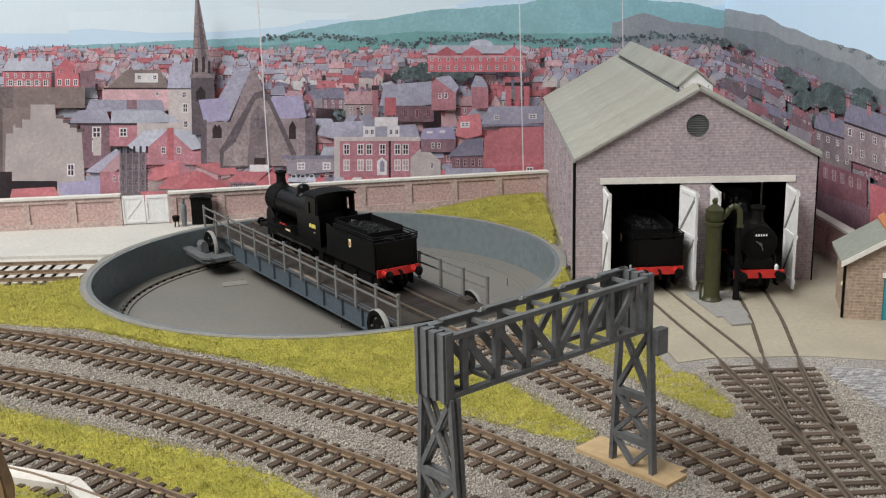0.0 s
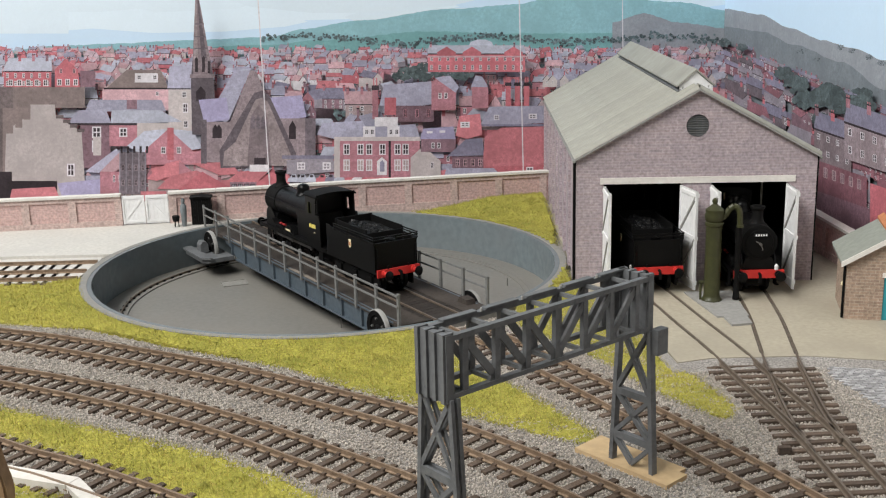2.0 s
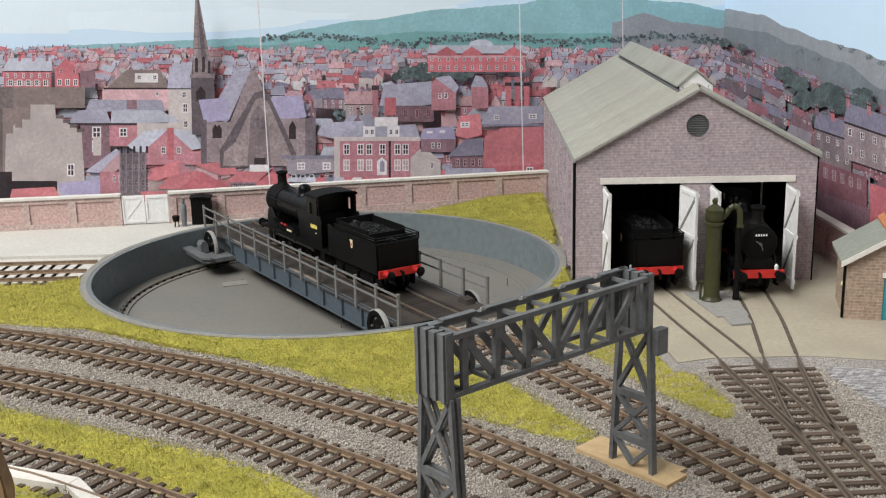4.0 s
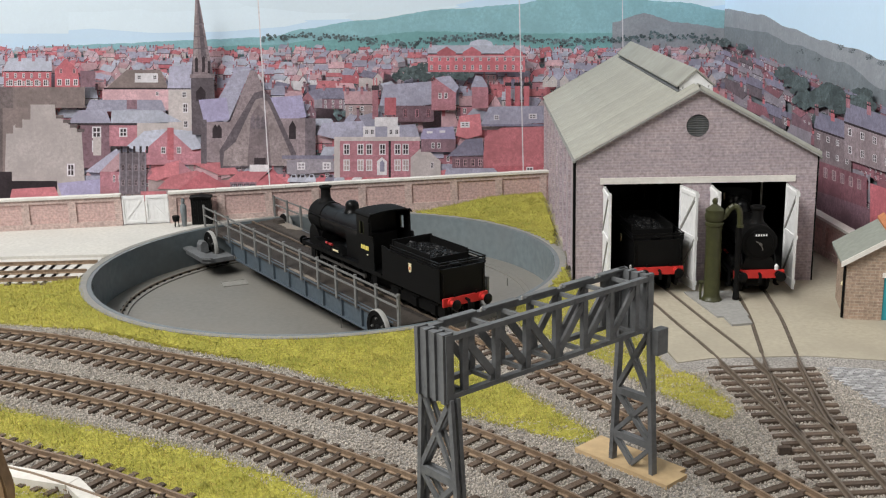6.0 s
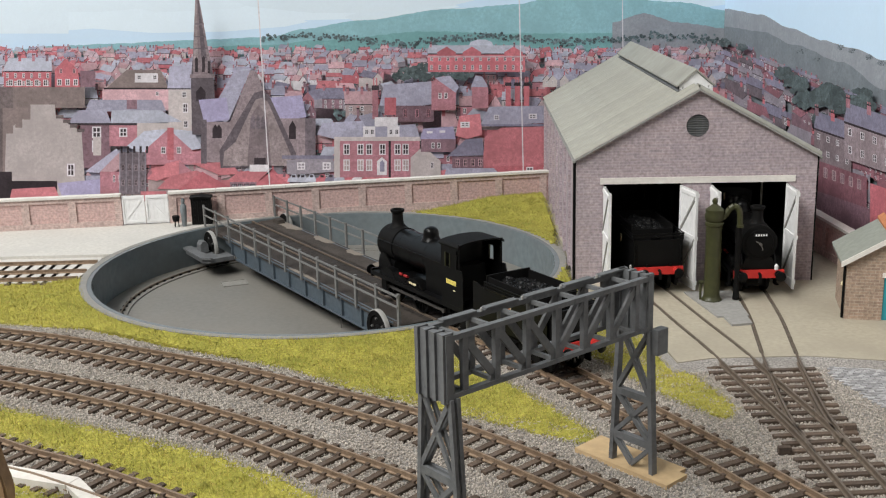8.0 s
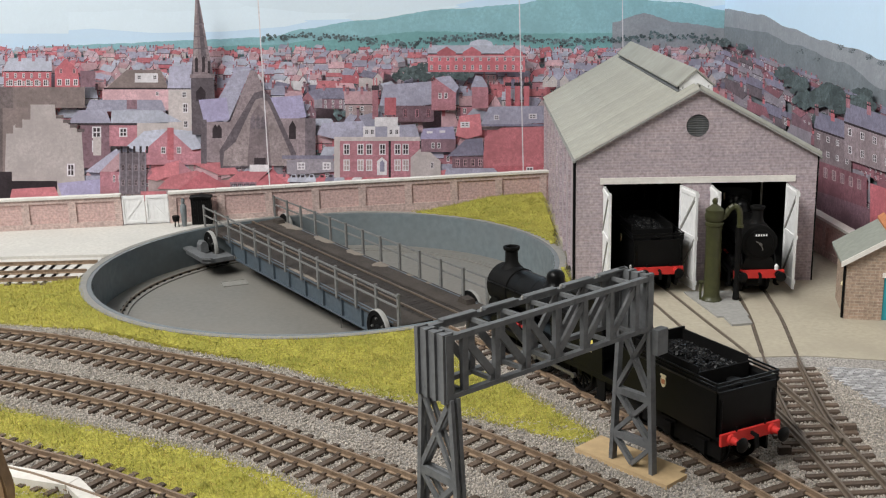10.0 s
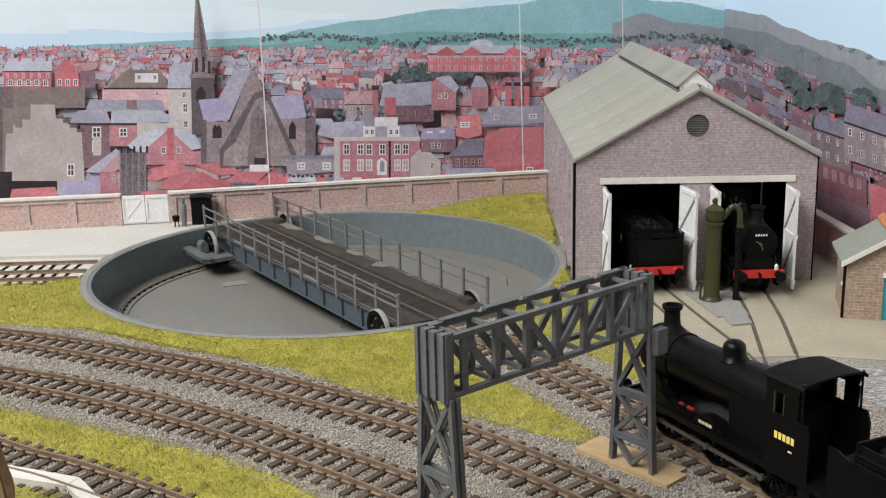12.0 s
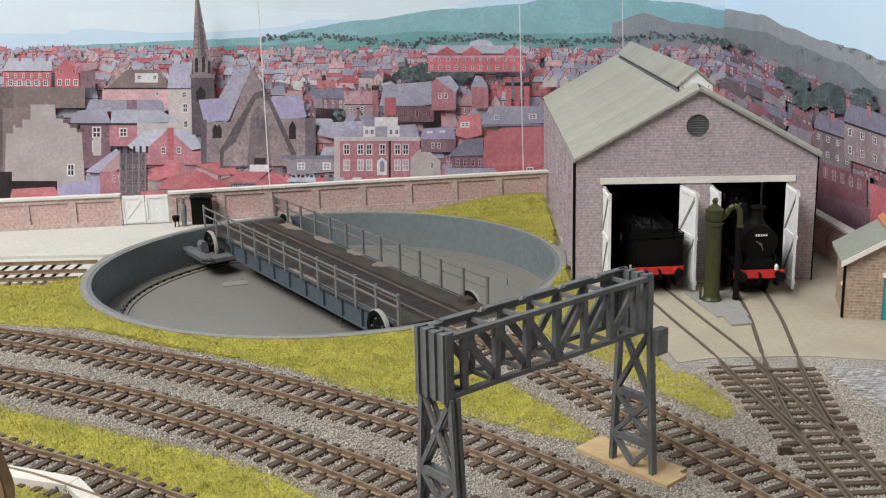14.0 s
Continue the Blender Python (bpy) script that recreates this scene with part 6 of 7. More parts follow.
class Sheet:
    """A print: flat inked shapes, later ones over earlier ones; sheet units to metres on the board by h."""

    def __init__(self, a, b, h, seed):
        self.a = Vector((*a, 0))
        self.e = (Vector((*b, 0)) - self.a).normalized()
        self.n = Vector((self.e.y, -self.e.x, 0))
        self.h, self.v, self.f, self.mi, self.rnd = h, [], [], [], random.Random(seed)
        self.skew = lambda x, y: (x, y)
        self.palette = None

    def board(self, x, y):
        x, y = x / 100, y / 100
        a, b, c, d, e, f, g, k = self.h
        w = g * x + k * y + 1
        return (a * x + b * y + c) / w, (d * x + e * y + f) / w

    def shape(self, nm, pts):
        lift = -0.003 + 1.0e-6 * len(self.f)
        i0 = len(self.v)
        for q in pts:
            u, z = self.board(*self.skew(*q))
            self.v.append(self.a + self.e * u + self.n * lift + Vector((0, 0, z)))
        self.f.append(list(range(i0, i0 + len(pts))))
        self.mi.append(INK_INDEX[nm])

    def rect(self, nm, x0, y0, x1, y1):
        self.shape(nm, [(x0, y0), (x1, y0), (x1, y1), (x0, y1)])

    def window(self, x, y, w, h, sash="white", pane="dark"):
        self.rect(sash, x, y, x + w, y + h)
        t = max(0.5, w * 0.16)
        mx, my = x + w / 2, y + h / 2
        g = t * 0.35
        for xa, xb in ((x + t, mx - g), (mx + g, x + w - t)):
            for ya, yb in ((y + t, my - g), (my + g, y + h - t)):
                self.rect(pane, xa, ya, xb, yb)

    def windows(self, x0, x1, y, n, w, h, sash="white", pane="dark"):
        for k in range(n):
            self.window(x0 + (x1 - x0 - w) * (k / max(1, n - 1) if n > 1 else 0.5), y, w, h, sash, pane)

    def chimney(self, x, y, w, h, col="brick"):
        self.rect(col, x, y - h, x + w, y)
        self.rect("dark", x - w * 0.12, y - h, x + w * 1.12, y - h + h * 0.14)
        for k in range(2):
            self.rect("tile", x + w * (0.12 + 0.5 * k), y - h * 1.22, x + w * (0.36 + 0.5 * k), y - h)

    def terrace(self, x, y, w, wall, roof, wc, rc, n=0, lean=0.0, stacks=2):
        """Wall down to y, with a roof above."""
        self.rect(wc, x, y - wall, x + w, y)
        self.shape(rc, [(x - 1, y - wall), (x + w + 1, y - wall), (x + w - roof * 0.15 + lean, y - wall - roof), (x + roof * 0.15 + lean, y - wall - roof)])
        self.rect("dark", x - 1, y - wall, x + w + 1, y - wall + max(0.7, wall * 0.06))
        for k in range(stacks):
            self.chimney(x + w * (0.02 + 0.86 * k / max(1, stacks - 1)), y - wall - roof * 0.75, max(2.2, roof * 0.22), roof * 0.55, self.rnd.choice(("brick", "brick_dark", "brick_red")))
        if n:
            ww, hh = w / n * 0.32, min(wall * 0.36, w / n * 0.62)
            rows = 2 if wall > 2.6 * hh else 1
            for r in range(rows):
                self.windows(x + w / n * 0.3, x + w - w / n * 0.3, y - wall * (0.86 - 0.48 * r), n, ww, hh)

    def gable(self, x, y, w, wall, rise, wc, rc, depth, n=1):
        """Gable end towards the viewer with one roof slope running back by depth (left if negative)."""
        ax, ay = x + w / 2, y - wall - rise
        dy = -abs(depth) * 0.22
        edge = x if depth < 0 else x + w
        self.rect("grey" if depth > 0 else wc, min(edge, edge + depth), y - wall + dy * 0.3, max(edge, edge + depth), y + dy * 0.3)
        self.shape(rc, [(ax, ay), (edge, y - wall), (edge + depth, y - wall + dy), (ax + depth, ay + dy)])
        self.shape(wc, [(x, y), (x, y - wall), (ax, ay), (x + w, y - wall), (x + w, y)])
        t = max(0.8, w * 0.03)
        self.shape("dark", [(x - t, y - wall), (ax, ay - t), (ax, ay + t * 0.4), (x, y - wall + t)])
        self.chimney(ax - w * 0.06, ay + w * 0.04, w * 0.13, rise * 0.7, self.rnd.choice(("brick", "brick_red", "brick_dark")))
        if n:
            ww = w * 0.16
            self.windows(x + w * 0.2, x + w * 0.8, y - wall * 0.9, 2 if w > 16 else 1, ww, ww * 1.5)

    def tree(self, x, y, r, nm="tree", count=26):
        for _ in range(count):
            a, d = self.rnd.uniform(0, 6.28), r * math.sqrt(self.rnd.random())
            q, s = self.rnd.uniform(0.16, 0.34) * r, self.rnd.uniform(0, 6.28)
            cx_, cy_ = x + d * math.cos(a), y + 0.62 * d * math.sin(a)
            self.shape(nm if self.rnd.random() < 0.7 else "tree_dark", [(cx_ + q * self.rnd.uniform(0.7, 1.2) * math.cos(s + k * 0.9), cy_ + q * self.rnd.uniform(0.6, 1.1) * math.sin(s + k * 0.9)) for k in range(7)])

    def ridge(self, nm, line, base, rough=1.5):
        pts = []
        for (xa, ya), (xb, yb) in zip(line, line[1:]):
            n = max(2, int((xb - xa) / 6))
            for k in range(n):
                t = k / n
                t2 = t * t * (3 - 2 * t)
                pts.append((xa + (xb - xa) * t, ya + (yb - ya) * t2 + self.rnd.uniform(-rough, rough)))
        pts.append(line[-1])
        for p, q in zip(pts, pts[1:]):
            self.shape(nm, [p, q, (q[0], base), (p[0], base)])

    def town(self, x0, x1, y, size, far=False, density=1.0):
        """One row of houses whose walls end at about y."""
        walls = ("pink", "haze", "brick", "haze", "pink", "buff", "haze", "cream", "brick_red", "slate_light") if far else ("brick", "brick_red", "brick_dark", "brick", "buff", "cream", "white", "pink", "grey")
        roofs = ("slate_light", "slate", "pink", "haze", "tile", "slate") if far else ("slate", "slate_dark", "slate_light", "tile", "slate", "pink", "tile")
        if self.palette:
            walls, roofs = self.palette
        x = x0 - self.rnd.uniform(0, size)
        while x < x1:
            w = size * self.rnd.uniform(0.7, 2.0)
            yy = y + self.rnd.uniform(-0.25, 0.25) * size
            wall, roof = size * self.rnd.uniform(0.4, 0.9), size * self.rnd.uniform(0.35, 0.75)
            kind = self.rnd.random()
            if kind < 0.55:
                self.terrace(x, yy, w, wall, roof, self.rnd.choice(walls), self.rnd.choice(roofs), self.rnd.choice((0, 2, 3, 4)), self.rnd.uniform(-0.3, 0.3) * roof, self.rnd.choice((1, 2, 2, 3)))
            elif kind < 0.9:
                gw = size * self.rnd.uniform(0.5, 0.9)
                dep = self.rnd.choice((-1, 1)) * size * self.rnd.uniform(0.5, 1.2)
                self.gable(x, yy, gw, wall, roof * 0.8, self.rnd.choice(walls), self.rnd.choice(roofs), dep, 1)
                w = gw + abs(dep) * 0.7
            else:
                self.tree(x + w / 2, yy - size * 0.3, size * 0.45, "tree", 14)
            x += w * self.rnd.uniform(0.75, 1.0) / density

    def paste(self, name, label):
        me = bpy.data.meshes.new(name)
        me.from_pydata([tuple(q) for q in self.v], [], self.f)
        for mt in INK_MATS:
            me.materials.append(mt)
        me.polygons.foreach_set("material_index", self.mi)
        me.update()
        return tagged(new(name, me), label, "backdrop", kind="structure")


CORNER = (0.264, 1.007)
P = Sheet((-0.45, 0.92), CORNER, (0.04545922547, -0.00655469922, 0.07972230946, -0.00226567615, -0.04866558649, 0.1752843615, -0.00628359752, -0.01189458199), 21)
P.rect("sky", -700, -500, 1300, 420)
for k in range(60):
    x, y, w = P.rnd.uniform(-250, 1250), P.rnd.uniform(-60, 45), P.rnd.uniform(60, 220)
    if k % 2:
        P.shape("cloud", [(x + w * math.cos(a * 0.628), y + w * 0.10 * math.sin(a * 0.628) * P.rnd.uniform(0.7, 1.2)) for a in range(10)])
# pale block paints the whitish glare over the sky's left top
P.rect("cloud", -260, -60, 120, 60)
P.ridge("hill_far", [(-300, 96), (0, 92), (90, 82), (200, 78), (330, 72), (480, 66), (533, 52), (640, 36), (800, 16), (920, 8), (960, 0), (1090, -4), (1200, 4), (1300, 20)], 150, 0.8)
P.ridge("hill_mid", [(-300, 100), (0, 98), (250, 88), (480, 80), (560, 72), (760, 56), (900, 60), (1300, 58)], 160, 0.8)
P.ridge("moor", [(1085, 40), (1140, 24), (1200, 40), (1300, 52)], 160, 1.0)
for x in range(470, 1280, 13):
    P.tree(x, 70 + 6 * math.sin(x * 0.02) + P.rnd.uniform(-3, 4), P.rnd.uniform(7, 12), "tree", 9)
P.rect("haze", -700, 104, 1300, 420)
for y, s, far in ((98, 11, True), (104, 12, True), (112, 14, True), (121, 15, True), (131, 17, True), (143, 19, True), (156, 21, False), (172, 24, False), (190, 27, False), (212, 31, False), (236, 34, False), (262, 38, False), (290, 40, False), (322, 42, False), (352, 44, False)):
    P.town(-420, 1279, y, s, far)
# mid-distance buildings
for x, y, r in ((715, 128, 16), (745, 124, 20), (780, 126, 18), (812, 126, 18), (700, 132, 10)):
    P.tree(x, y, r, "tree_dark", 46)
P.shape("slate_light", [(822, 80), (826, 72), (838, 68), (852, 68), (862, 72), (866, 80)])
P.terrace(752, 124, 168, 32, 14, "brick_red", "slate_light", 12, 0, 2)
for x in (768, 812, 884):
    P.shape("brick_red", [(x, 98), (x, 90), (x + 16, 80), (x + 32, 90), (x + 32, 98)])
P.rect("pink", 750, 96, 922, 99)
P.terrace(20, 150, 82, 28, 22, "brick_red", "slate_light", 6, 4, 4)
P.windows(28, 96, 137, 5, 8, 11)
P.shape("brick_red", [(108, 158), (108, 120), (126, 100), (148, 120), (152, 158)])
P.windows(112, 148, 136, 3, 8, 11)
P.windows(116, 144, 118, 2, 5, 8, "pink")
P.rect("brick_dark", 152, 122, 178, 150)
P.shape("buff", [(190, 155), (230, 122), (292, 122), (304, 152), (304, 190), (190, 190)])
P.shape("dun", [(196, 153), (232, 120), (290, 120), (304, 152)])
P.rect("white", 246, 126, 286, 142)
P.windows(250, 284, 129, 2, 7, 8)
P.rect("dark", 192, 151, 342, 154)
P.shape("slate", [(302, 152), (306, 114), (344, 112), (344, 152)])
P.rect("cream", 304, 154, 344, 225)
P.windows(324, 338, 158, 1, 8, 10)
P.windows(326, 340, 178, 1, 9, 16)
P.windows(328, 340, 208, 1, 8, 12)
P.rect("pink", 190, 154, 304, 190)
P.window(282, 158, 5, 7)
# long slate roof and its terrace
P.shape("slate", [(160, 192), (168, 172), (292, 172), (300, 192)])
P.rect("brick_dark", 232, 172, 250, 188)
P.shape("slate", [(128, 214), (148, 190), (196, 188), (206, 214)])
P.shape("slate_light", [(204, 214), (206, 190), (290, 190), (328, 210)])
P.rect("dark", 128, 212, 328, 216)
P.rect("brick_dark", 152, 216, 204, 290)
P.rect("brick", 202, 216, 250, 252)
P.rect("cream", 250, 212, 330, 240)
for y in (218, 242):
    P.window(172, y, 16, 20)
P.rect("cream", 174, 236, 188, 268)
P.window(219, 220, 14, 16)
# cream house with stepped gable
P.rect("dun", -300, 165, 66, 350)
# darker strip paints in the corner shading at the left end
P.rect("dun_dark", -300, 165, 18, 350)
P.shape("dun_dark", [(-300, 150), (110, 150), (165, 186), (-300, 186)])
P.rect("dun", 36, 150, 160, 186)
P.shape("dun_pale", [(20, 350), (24, 226), (40, 214), (52, 206), (66, 198), (66, 180), (108, 180), (110, 202), (124, 206), (132, 214), (154, 226), (160, 318), (160, 350)])
for x, y in ((110, 198), (122, 206), (134, 214), (146, 222)):
    P.rect("dun_dark", x, y, x + 13, y + 6)
for x, y in ((54, 192), (40, 206), (24, 216)):
    P.rect("dun", x, y - 4, x + 12, y + 14)
P.window(129, 282, 13, 22, "white", "dark")
P.rect("dark", -300, 296, 34, 352)
P.rect("dark", 24, 312, 112, 340)
P.shape("tile", [(28, 352), (34, 326), (108, 322), (120, 350)])
P.shape("lilac", [(112, 316), (192, 308), (216, 345), (124, 350)])
P.rect("dark", 174, 338, 196, 342)
# brick gabled house and red roofs
P.shape("slate_light", [(232, 252), (262, 226), (300, 222), (284, 260), (258, 266)])
P.shape("slate_light", [(304, 222), (346, 226), (364, 256), (330, 260)])
P.shape("brick", [(262, 284), (264, 258), (304, 222), (348, 262), (364, 258), (364, 284)])
P.rect("brick_red", 302, 220, 313, 276)
P.window(291, 253, 8, 12)
P.window(318, 253, 8, 12)
P.shape("slate", [(160, 296), (214, 256), (220, 262), (184, 298)])
P.shape("pink", [(186, 296), (220, 262), (222, 290), (210, 296)])
P.rect("brick", 186, 296, 222, 335)
P.windows(208, 222, 302, 2, 4, 12)
P.rect("stone_dark", 219, 262, 266, 335)
for k in range(5):
    P.rect("dark", 221 + 11 * k, 252, 225 + 11 * k, 264)
    P.rect("grey", 219 + 11 * k, 262, 221 + 11 * k, 332)
for y in (284, 310):
    P.windows(223, 262, y, 4, 5, 10, "stone", "dark")
P.shape("tile", [(266, 308), (300, 282), (324, 276), (340, 300), (300, 306), (284, 312)])
P.shape("brick", [(322, 277), (345, 296), (345, 330), (322, 330)])
P.shape("tile", [(284, 326), (306, 304), (352, 294), (366, 300), (322, 326)])
P.shape("brick_red", [(322, 335), (322, 326), (362, 296), (408, 322), (408, 335)])
P.windows(330, 396, 326, 3, 6, 7, "brick_dark")
P.shape("tile", [(344, 282), (410, 279), (428, 300), (392, 302)])
P.shape("tile", [(404, 314), (424, 296), (480, 292), (456, 316)])
P.rect("brick_dark", 410, 314, 456, 332)
P.windows(413, 454, 317, 4, 9, 11, "dark", "grey")
P.shape("brick_red", [(456, 332), (456, 316), (482, 296), (508, 314), (508, 330)])
P.rect("tile", 256, 330, 300, 346)
# church with its spire
P.shape("stone_dark", [(345, 232), (343, 150), (343, 132), (346, 100), (364, 88), (376, 100), (382, 132), (384, 166), (384, 232)])
P.shape("stone", [(346, 102), (351, -18), (354, -18), (376, 102), (374, 132), (347, 132)])
P.shape("stone_pale", [(347, 102), (351, -18), (352.6, -18), (355, 102)])
P.shape("stone_dark", [(361, 102), (353, -18), (354, -18), (370, 100)])
for x, y, w, h in ((350, 98, 5, 26), (362, 96, 5, 28), (352, 148, 16, 26), (372, 104, 4, 22)):
    P.shape("dark", [(x, y + h), (x, y + w * 0.6), (x + w / 2, y), (x + w, y + w * 0.6), (x + w, y + h)])
for y in (40, 62, 82):
    P.rect("stone_dark", 349, y, 372 - (82 - y) * 0.16, y + 2)
P.rect("stone", 341, 128, 384, 134)
P.shape("slate", [(390, 170), (416, 124), (446, 120), (410, 204), (400, 214)])
P.shape("stone", [(398, 240), (446, 120), (456, 124), (470, 160), (410, 280), (398, 280)])
P.shape("lilac", [(356, 172), (404, 168), (410, 206), (366, 212)])
P.rect("stone", 362, 210, 412, 280)
P.rect("stone_dark", 360, 206, 370, 282)
for x in (380, 386):
    P.shape("dark", [(x, 238), (x, 222), (x + 5, 214), (x + 10, 222), (x + 10, 238)])
P.shape("lilac", [(478, 168), (534, 164), (542, 202), (496, 208)])
P.rect("stone", 496, 204, 556, 280)
P.rect("stone_dark", 540, 204, 558, 280)
P.shape("dark", [(512, 240), (512, 218), (518, 208), (524, 218), (524, 240)])
P.shape("stone_dark", [(392, 260), (452, 160), (466, 156), (478, 164), (524, 264), (524, 284), (394, 290)])
P.shape("stone_pale", [(398, 286), (400, 262), (420, 244), (454, 172), (466, 168), (476, 176), (504, 240), (516, 268), (516, 286)])
P.shape("stone", [(440, 286), (446, 200), (460, 180), (474, 200), (482, 286)])
for k in range(3):
    P.shape("stone_dark", [(446 + k * 9, 222), (446 + k * 9, 204), (450 + k * 9, 198), (454 + k * 9, 204), (454 + k * 9, 222)])
P.rect("dark", 452, 272, 472, 288)
P.rect("white", 444, 284, 476, 296)
# flat-roofed hall and cars
P.shape("grey", [(508, 276), (588, 270), (592, 296), (520, 302), (508, 300)])
P.rect("slate_dark", 500, 268, 592, 274)
P.windows(526, 584, 280, 2, 14, 13, "white", "grey")
for k in range(9):
    x = 510 + 16 * k + P.rnd.uniform(-3, 3)
    c = P.rnd.choice(("white", "slate_light", "slate_dark", "brick_red", "slate"))
    P.shape(c, [(x, 314), (x + 1, 308), (x + 5, 306), (x + 8, 301), (x + 15, 301), (x + 18, 307), (x + 20, 314)])
    P.rect("dark", x + 8, 302, x + 14, 306)
P.shape("tile", [(640, 318), (648, 296), (714, 292), (724, 314)])
# red-brick town house with white sashes
P.shape("slate", [(560, 232), (570, 212), (640, 208), (650, 236), (592, 240)])
P.shape("slate", [(600, 238), (612, 222), (730, 214), (738, 236)])
P.rect("brick", 596, 240, 738, 306)
P.rect("cream", 590, 236, 740, 243)
P.rect("cream", 590, 243, 600, 306)
for x in (640, 682):
    P.rect("white", x, 218, x + 21, 236)
    P.windows(x + 3, x + 19, 223, 2, 6, 9)
for x in (606, 630, 645, 668, 694, 708):
    P.window(x, 248, 11, 19)
for x in (606, 630, 645, 694, 708):
    P.window(x, 275, 11, 20, "white", "buff")
P.rect("dark", 684, 243, 688, 306)
P.shape("white", [(664, 302), (664, 278), (672, 271), (681, 278), (681, 302)])
P.shape("slate_dark", [(669, 296), (669, 280), (673, 276), (677, 280), (677, 296)])
P.shape("cream", [(722, 314), (722, 272), (744, 252), (774, 278), (774, 312)])
P.window(757, 280, 5, 10)
P.shape("lilac", [(738, 240), (744, 222), (796, 218), (800, 240)])
P.rect("white", 750, 226, 760, 230)
P.rect("white", 772, 225, 782, 229)
P.rect("brick_dark", 740, 240, 800, 262)
P.windows(758, 774, 246, 2, 6, 10)
# warehouses with slate roofs
P.shape("slate", [(668, 182), (676, 146), (760, 140), (768, 178), (742, 182)])
P.rect("brick_dark", 680, 182, 762, 210)
P.windows(690, 756, 188, 4, 6, 14, "brick")
P.rect("brick_red", 677, 168, 697, 198)
P.chimney(656, 205, 10, 58, "brick")
P.rect("white", 660, 202, 700, 218)
P.shape("brick", [(758, 176), (758, 140), (780, 130), (800, 158), (800, 190), (758, 190)])
P.windows(770, 786, 160, 2, 6, 10)
P.shape("slate", [(764, 134), (790, 130), (806, 150), (800, 160)])
P.shape("slate", [(826, 150), (834, 130), (846, 132), (856, 150)])
P.rect("brick", 828, 150, 856, 186)
for x in (886, 902, 918):
    P.chimney(x, 186, 9, 44, "brick_red")
P.shape("slate", [(842, 216), (858, 184), (958, 182), (966, 212)])
P.rect("slate_dark", 842, 214, 960, 218)
P.window(866, 198, 9, 9)
P.window(926, 196, 14, 9)
P.shape("tile", [(800, 234), (806, 200), (842, 196), (846, 232), (820, 240)])
P.window(808, 210, 16, 10)
P.shape("slate_dark", [(784, 270), (818, 240), (846, 238), (850, 268)])
P.shape("tile", [(846, 290), (850, 236), (880, 220), (964, 218), (968, 288)])
P.shape("brick_red", [(846, 288), (968, 284), (968, 304), (850, 306)])
P.windows(922, 964, 288, 2, 12, 12)
P.rect("brick_dark", 794, 270, 848, 290)
P.windows(800, 846, 274, 4, 7, 13, "pink")
P.shape("slate", [(780, 304), (784, 290), (866, 290), (880, 304)])
for x in (950, 960, 980, 1006, 1030):
    P.gable(x, 150, 15, 12, 9, "cream", "slate", 12, 1)
# joints between the printed sheets
for (xa, ya), (xb, yb), w in (((455, -60), (479, 326), 2.0), ((908, -60), (917, 304), 2.0), ((1087, -60), (1089, 100), 1.4)):
    P.shape("white", [(xa - w / 2, ya), (xa + w / 2, ya), (xb + w / 2, yb), (xb - w / 2, yb)])
P.paste("backdrop_town", "printed backdrop sheet of red-roofed town, church spire and hills")

# the side sheet: the same town climbing a hillside
Q = Sheet(CORNER, (0.285, 0.45), (-0.14412065218, -0.00576970066, 1.8442503782, -0.02504847524, 0.04267607625, 0.18898835084, -0.14276501536, 0.00475405783), 33)
# darker inks: the print's own browns, with the shade beside the shed mixed in
Q.palette = (("brick_dark", "stone", "stone_dark", "brick_deep", "grey", "brick_deep"), ("slate_dark", "grey", "stone_dark", "slate_dark", "brick_deep"))
Q.rect("sky", 1262, -200, 1640, 420)
Q.ridge("moor", [(1262, 14), (1277, 16), (1340, 26), (1390, 50), (1450, 72), (1500, 86), (1560, 108), (1640, 140)], 420, 0.8)
Q.ridge("slope", [(1262, 46), (1277, 48), (1340, 56), (1400, 80), (1480, 110), (1560, 160), (1640, 200)], 420, 1.0)
for x, y, r in ((1480, 84, 6), (1500, 90, 6), (1530, 102, 7), (1552, 112, 7), (1410, 92, 6), (1440, 106, 6)):
    Q.tree(x, y, r, "slope", 24)
Q.skew = lambda x, y: (x, y + 0.42 * (x - 1277))
for y, s in ((84, 12), (96, 14), (110, 17), (128, 20), (150, 24), (176, 28), (206, 32), (240, 36), (280, 40), (320, 42)):
    Q.town(1270, 1640, y, s, y < 90)
Q.skew = lambda x, y: (x, y)
for x, y, r in ((1284, 76, 10), (1316, 84, 9), (1390, 130, 16), (1412, 150, 20), (1432, 176, 22), (1470, 170, 30), (1492, 184, 26), (1532, 186, 26), (1530, 168, 18), (1456, 210, 14), (1560, 214, 16), (1590, 225, 20)):
    Q.tree(x, y, r, "tree_dark", 60)
Q.skew = lambda x, y: (x, y + 0.34 * (x - 1446))
Q.terrace(1446, 282, 66, 56, 30, "stone", "slate_dark", 4, 0, 3)
Q.terrace(1500, 262, 130, 66, 34, "stone", "slate_dark", 6, 0, 4)
Q.rect("brick_deep", 1440, 282, 1540, 340)
Q.windows(1448, 1530, 290, 6, 7, 18, "buff", "brick_dark")
Q.rect("brick_dark", 1430, 336, 1640, 480)
Q.rect("brick_red", 1546, 290, 1640, 420)
Q.skew = lambda x, y: (x, y)
Q.paste("backdrop_hillside", "printed backdrop sheet of terraces climbing a wooded hillside")
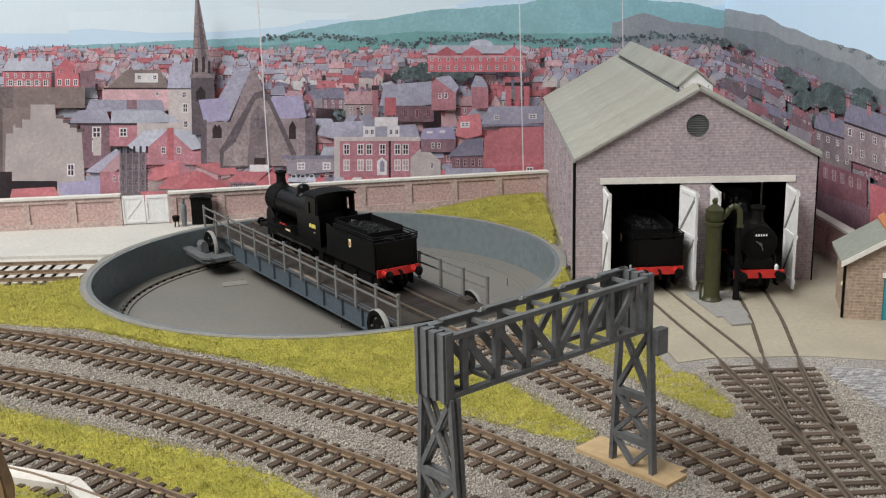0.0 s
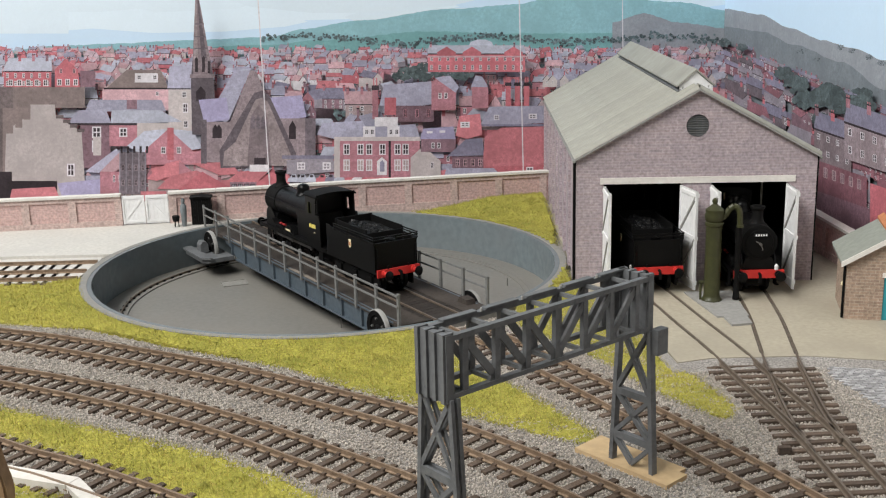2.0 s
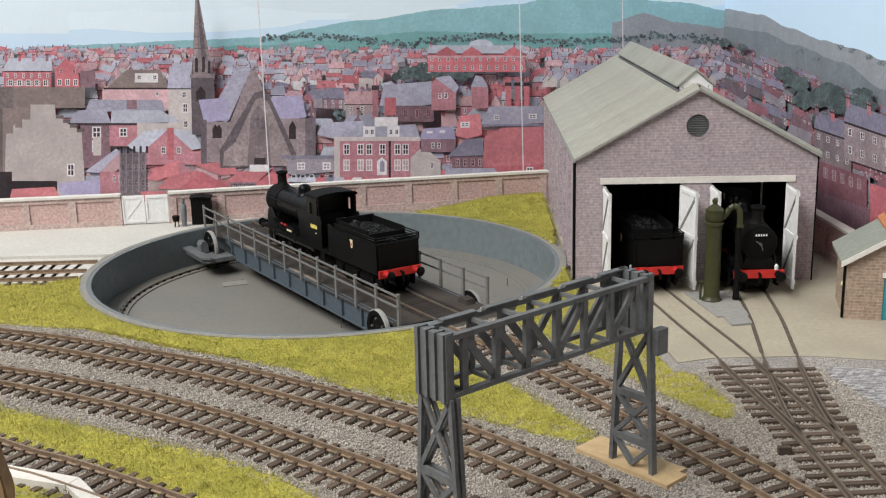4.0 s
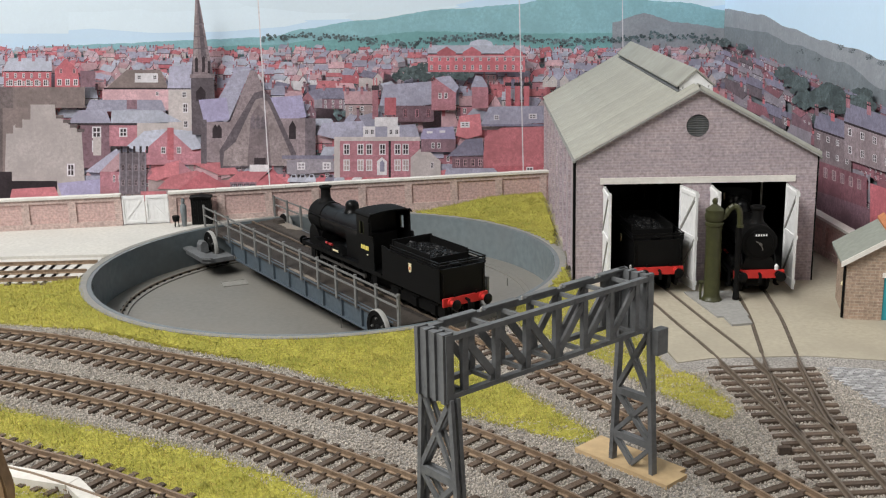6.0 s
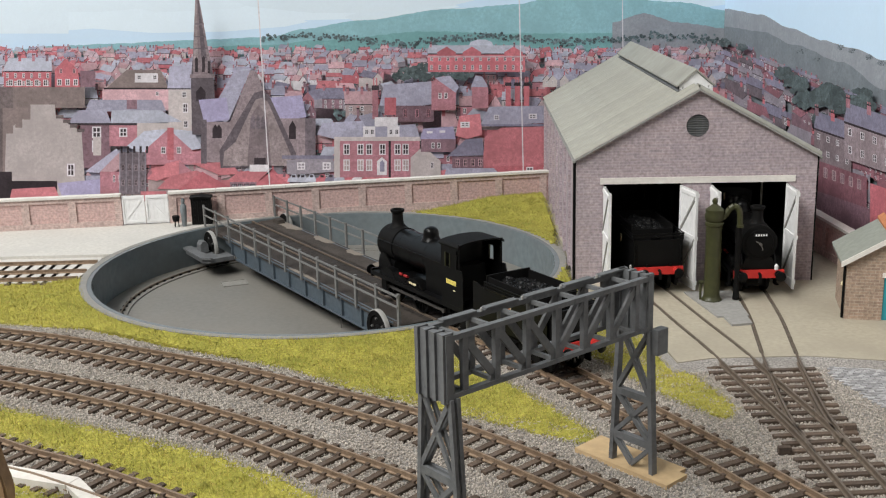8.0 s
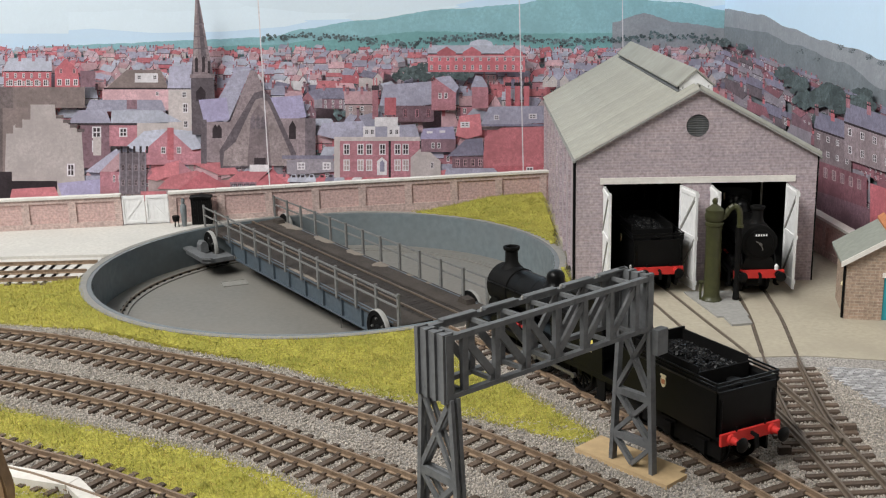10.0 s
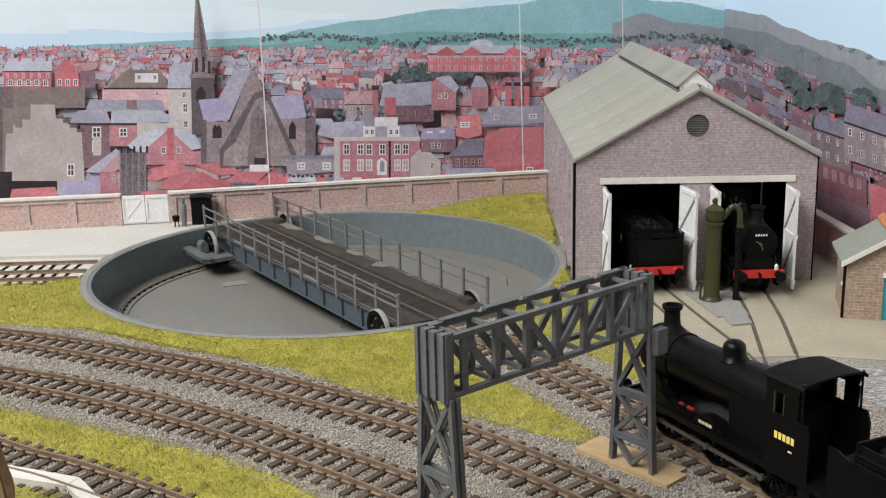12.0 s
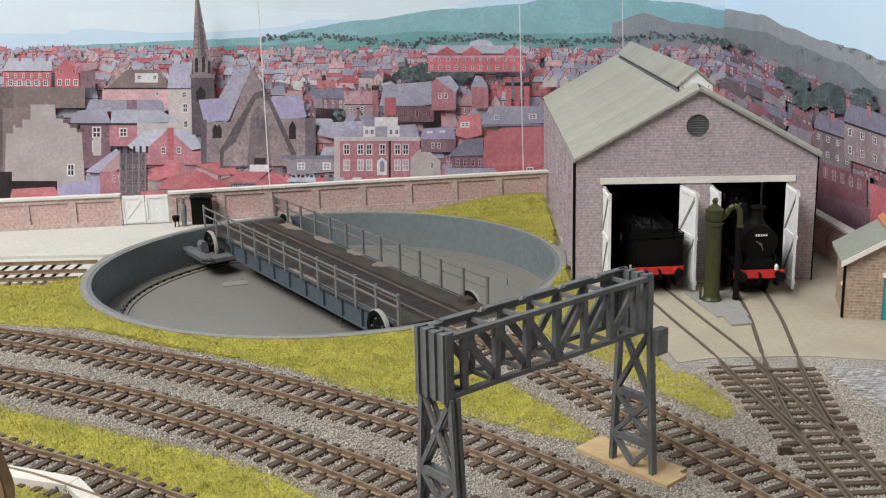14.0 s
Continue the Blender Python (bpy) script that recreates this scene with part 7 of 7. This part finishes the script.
# boards behind the prints
for nm, a, b in (("backdrop_board_north", (-0.85, 0.8713), CORNER), ("backdrop_board_east", CORNER, (0.2935, 0.225))):
    a, b = Vector((*a, 0)), Vector((*b, 0))
    ob = finish(nm, boxed(0, (b - a).length, 0.0034, 0.009, -0.06, 0.36), M["white"], m=Matrix.Translation(a) @ Matrix.Rotation(math.atan2(b.y - a.y, b.x - a.x), 4, "Z"))
    tagged(ob, "thin white board behind the printed backdrop", "board", kind="structure")


# ---- what moves ----
TRAVEL = [(0.0, 0.0), (3.2, 0.0), (3.9, 0.0008), (4.4, 0.0120), (5.0, 0.0325), (5.5, 0.0515), (6.0, 0.0725), (6.5, 0.0930), (7.0, 0.1170), (7.5, 0.1415), (8.0, 0.1680), (8.5, 0.1955), (9.4, 0.2470), (10.3, 0.3000), (10.5, 0.3123), (11.0, 0.3415), (11.5, 0.3700), (12.0, 0.4015), (12.5, 0.4345), (13.0, 0.4700), (13.5, 0.5085), (14.0, 0.5480)]


def travelled(t):
    """Metres that the train has gone at t, gliding from row to row."""
    n = len(TRAVEL)
    i = max(0, min(n - 2, sum(1 for r in TRAVEL if r[0] <= t) - 1))
    (t0, s0), (t1, s1) = TRAVEL[i], TRAVEL[i + 1]

    def slope_at(j):
        if j == 0 or j == n - 1:
            a, b = (0, 1) if j == 0 else (n - 2, n - 1)
        else:
            a, b = j - 1, j + 1
        if TRAVEL[min(j + 1, n - 1)][1] - TRAVEL[j][1] < 1e-6 or TRAVEL[j][1] - TRAVEL[max(j - 1, 0)][1] < 1e-6 and j < n - 1:
            return 0.0
        return (TRAVEL[b][1] - TRAVEL[a][1]) / (TRAVEL[b][0] - TRAVEL[a][0])
    u, h = (t - t0) / (t1 - t0), t1 - t0
    return (2 * u ** 3 - 3 * u * u + 1) * s0 + (u ** 3 - 2 * u * u + u) * h * slope_at(i) + (3 * u * u - 2 * u ** 3) * s1 + (u ** 3 - u * u) * h * slope_at(i + 1)


def stand(s, base):
    """A vehicle's pose with its outer wheels on the road."""
    a, _ = road_at(s - base)
    b, _ = road_at(s + base)
    q = (a + b) / 2
    return Matrix.Translation(q) @ Matrix.Rotation(math.atan2(b.y - a.y, b.x - a.x), 4, "Z")


def motions():
    times = [0.0] + [round(3.2 + 0.1 * i, 1) for i in range(109)]
    gone = [travelled(t) for t in times]
    walk(engine, [(t, stand(s + 0.935 * LOCO_S, 0.030)) for t, s in zip(times, gone)])
    walk(truck, [(t, stand(s + 0.935 * TENDER_S, 0.020)) for t, s in zip(times, gone)])
    for wheels, r in ((engine_wheels, 0.0095), (truck_wheels, 0.0078)):
        for w in wheels:
            x = w.matrix_basis.translation.x
            walk(w, [(t, pose(x, 0, r, 0, math.degrees(s / r), 0)) for t, s in zip(times, gone)])
    for i, r_ob in enumerate(RODS):
        walk(r_ob, [(t, Matrix.Translation((0.0030 * math.sin(s / 0.0095 + i * 1.571), 0, 0.0030 * math.cos(s / 0.0095 + i * 1.571)))) for t, s in zip(times, gone)])


motions()
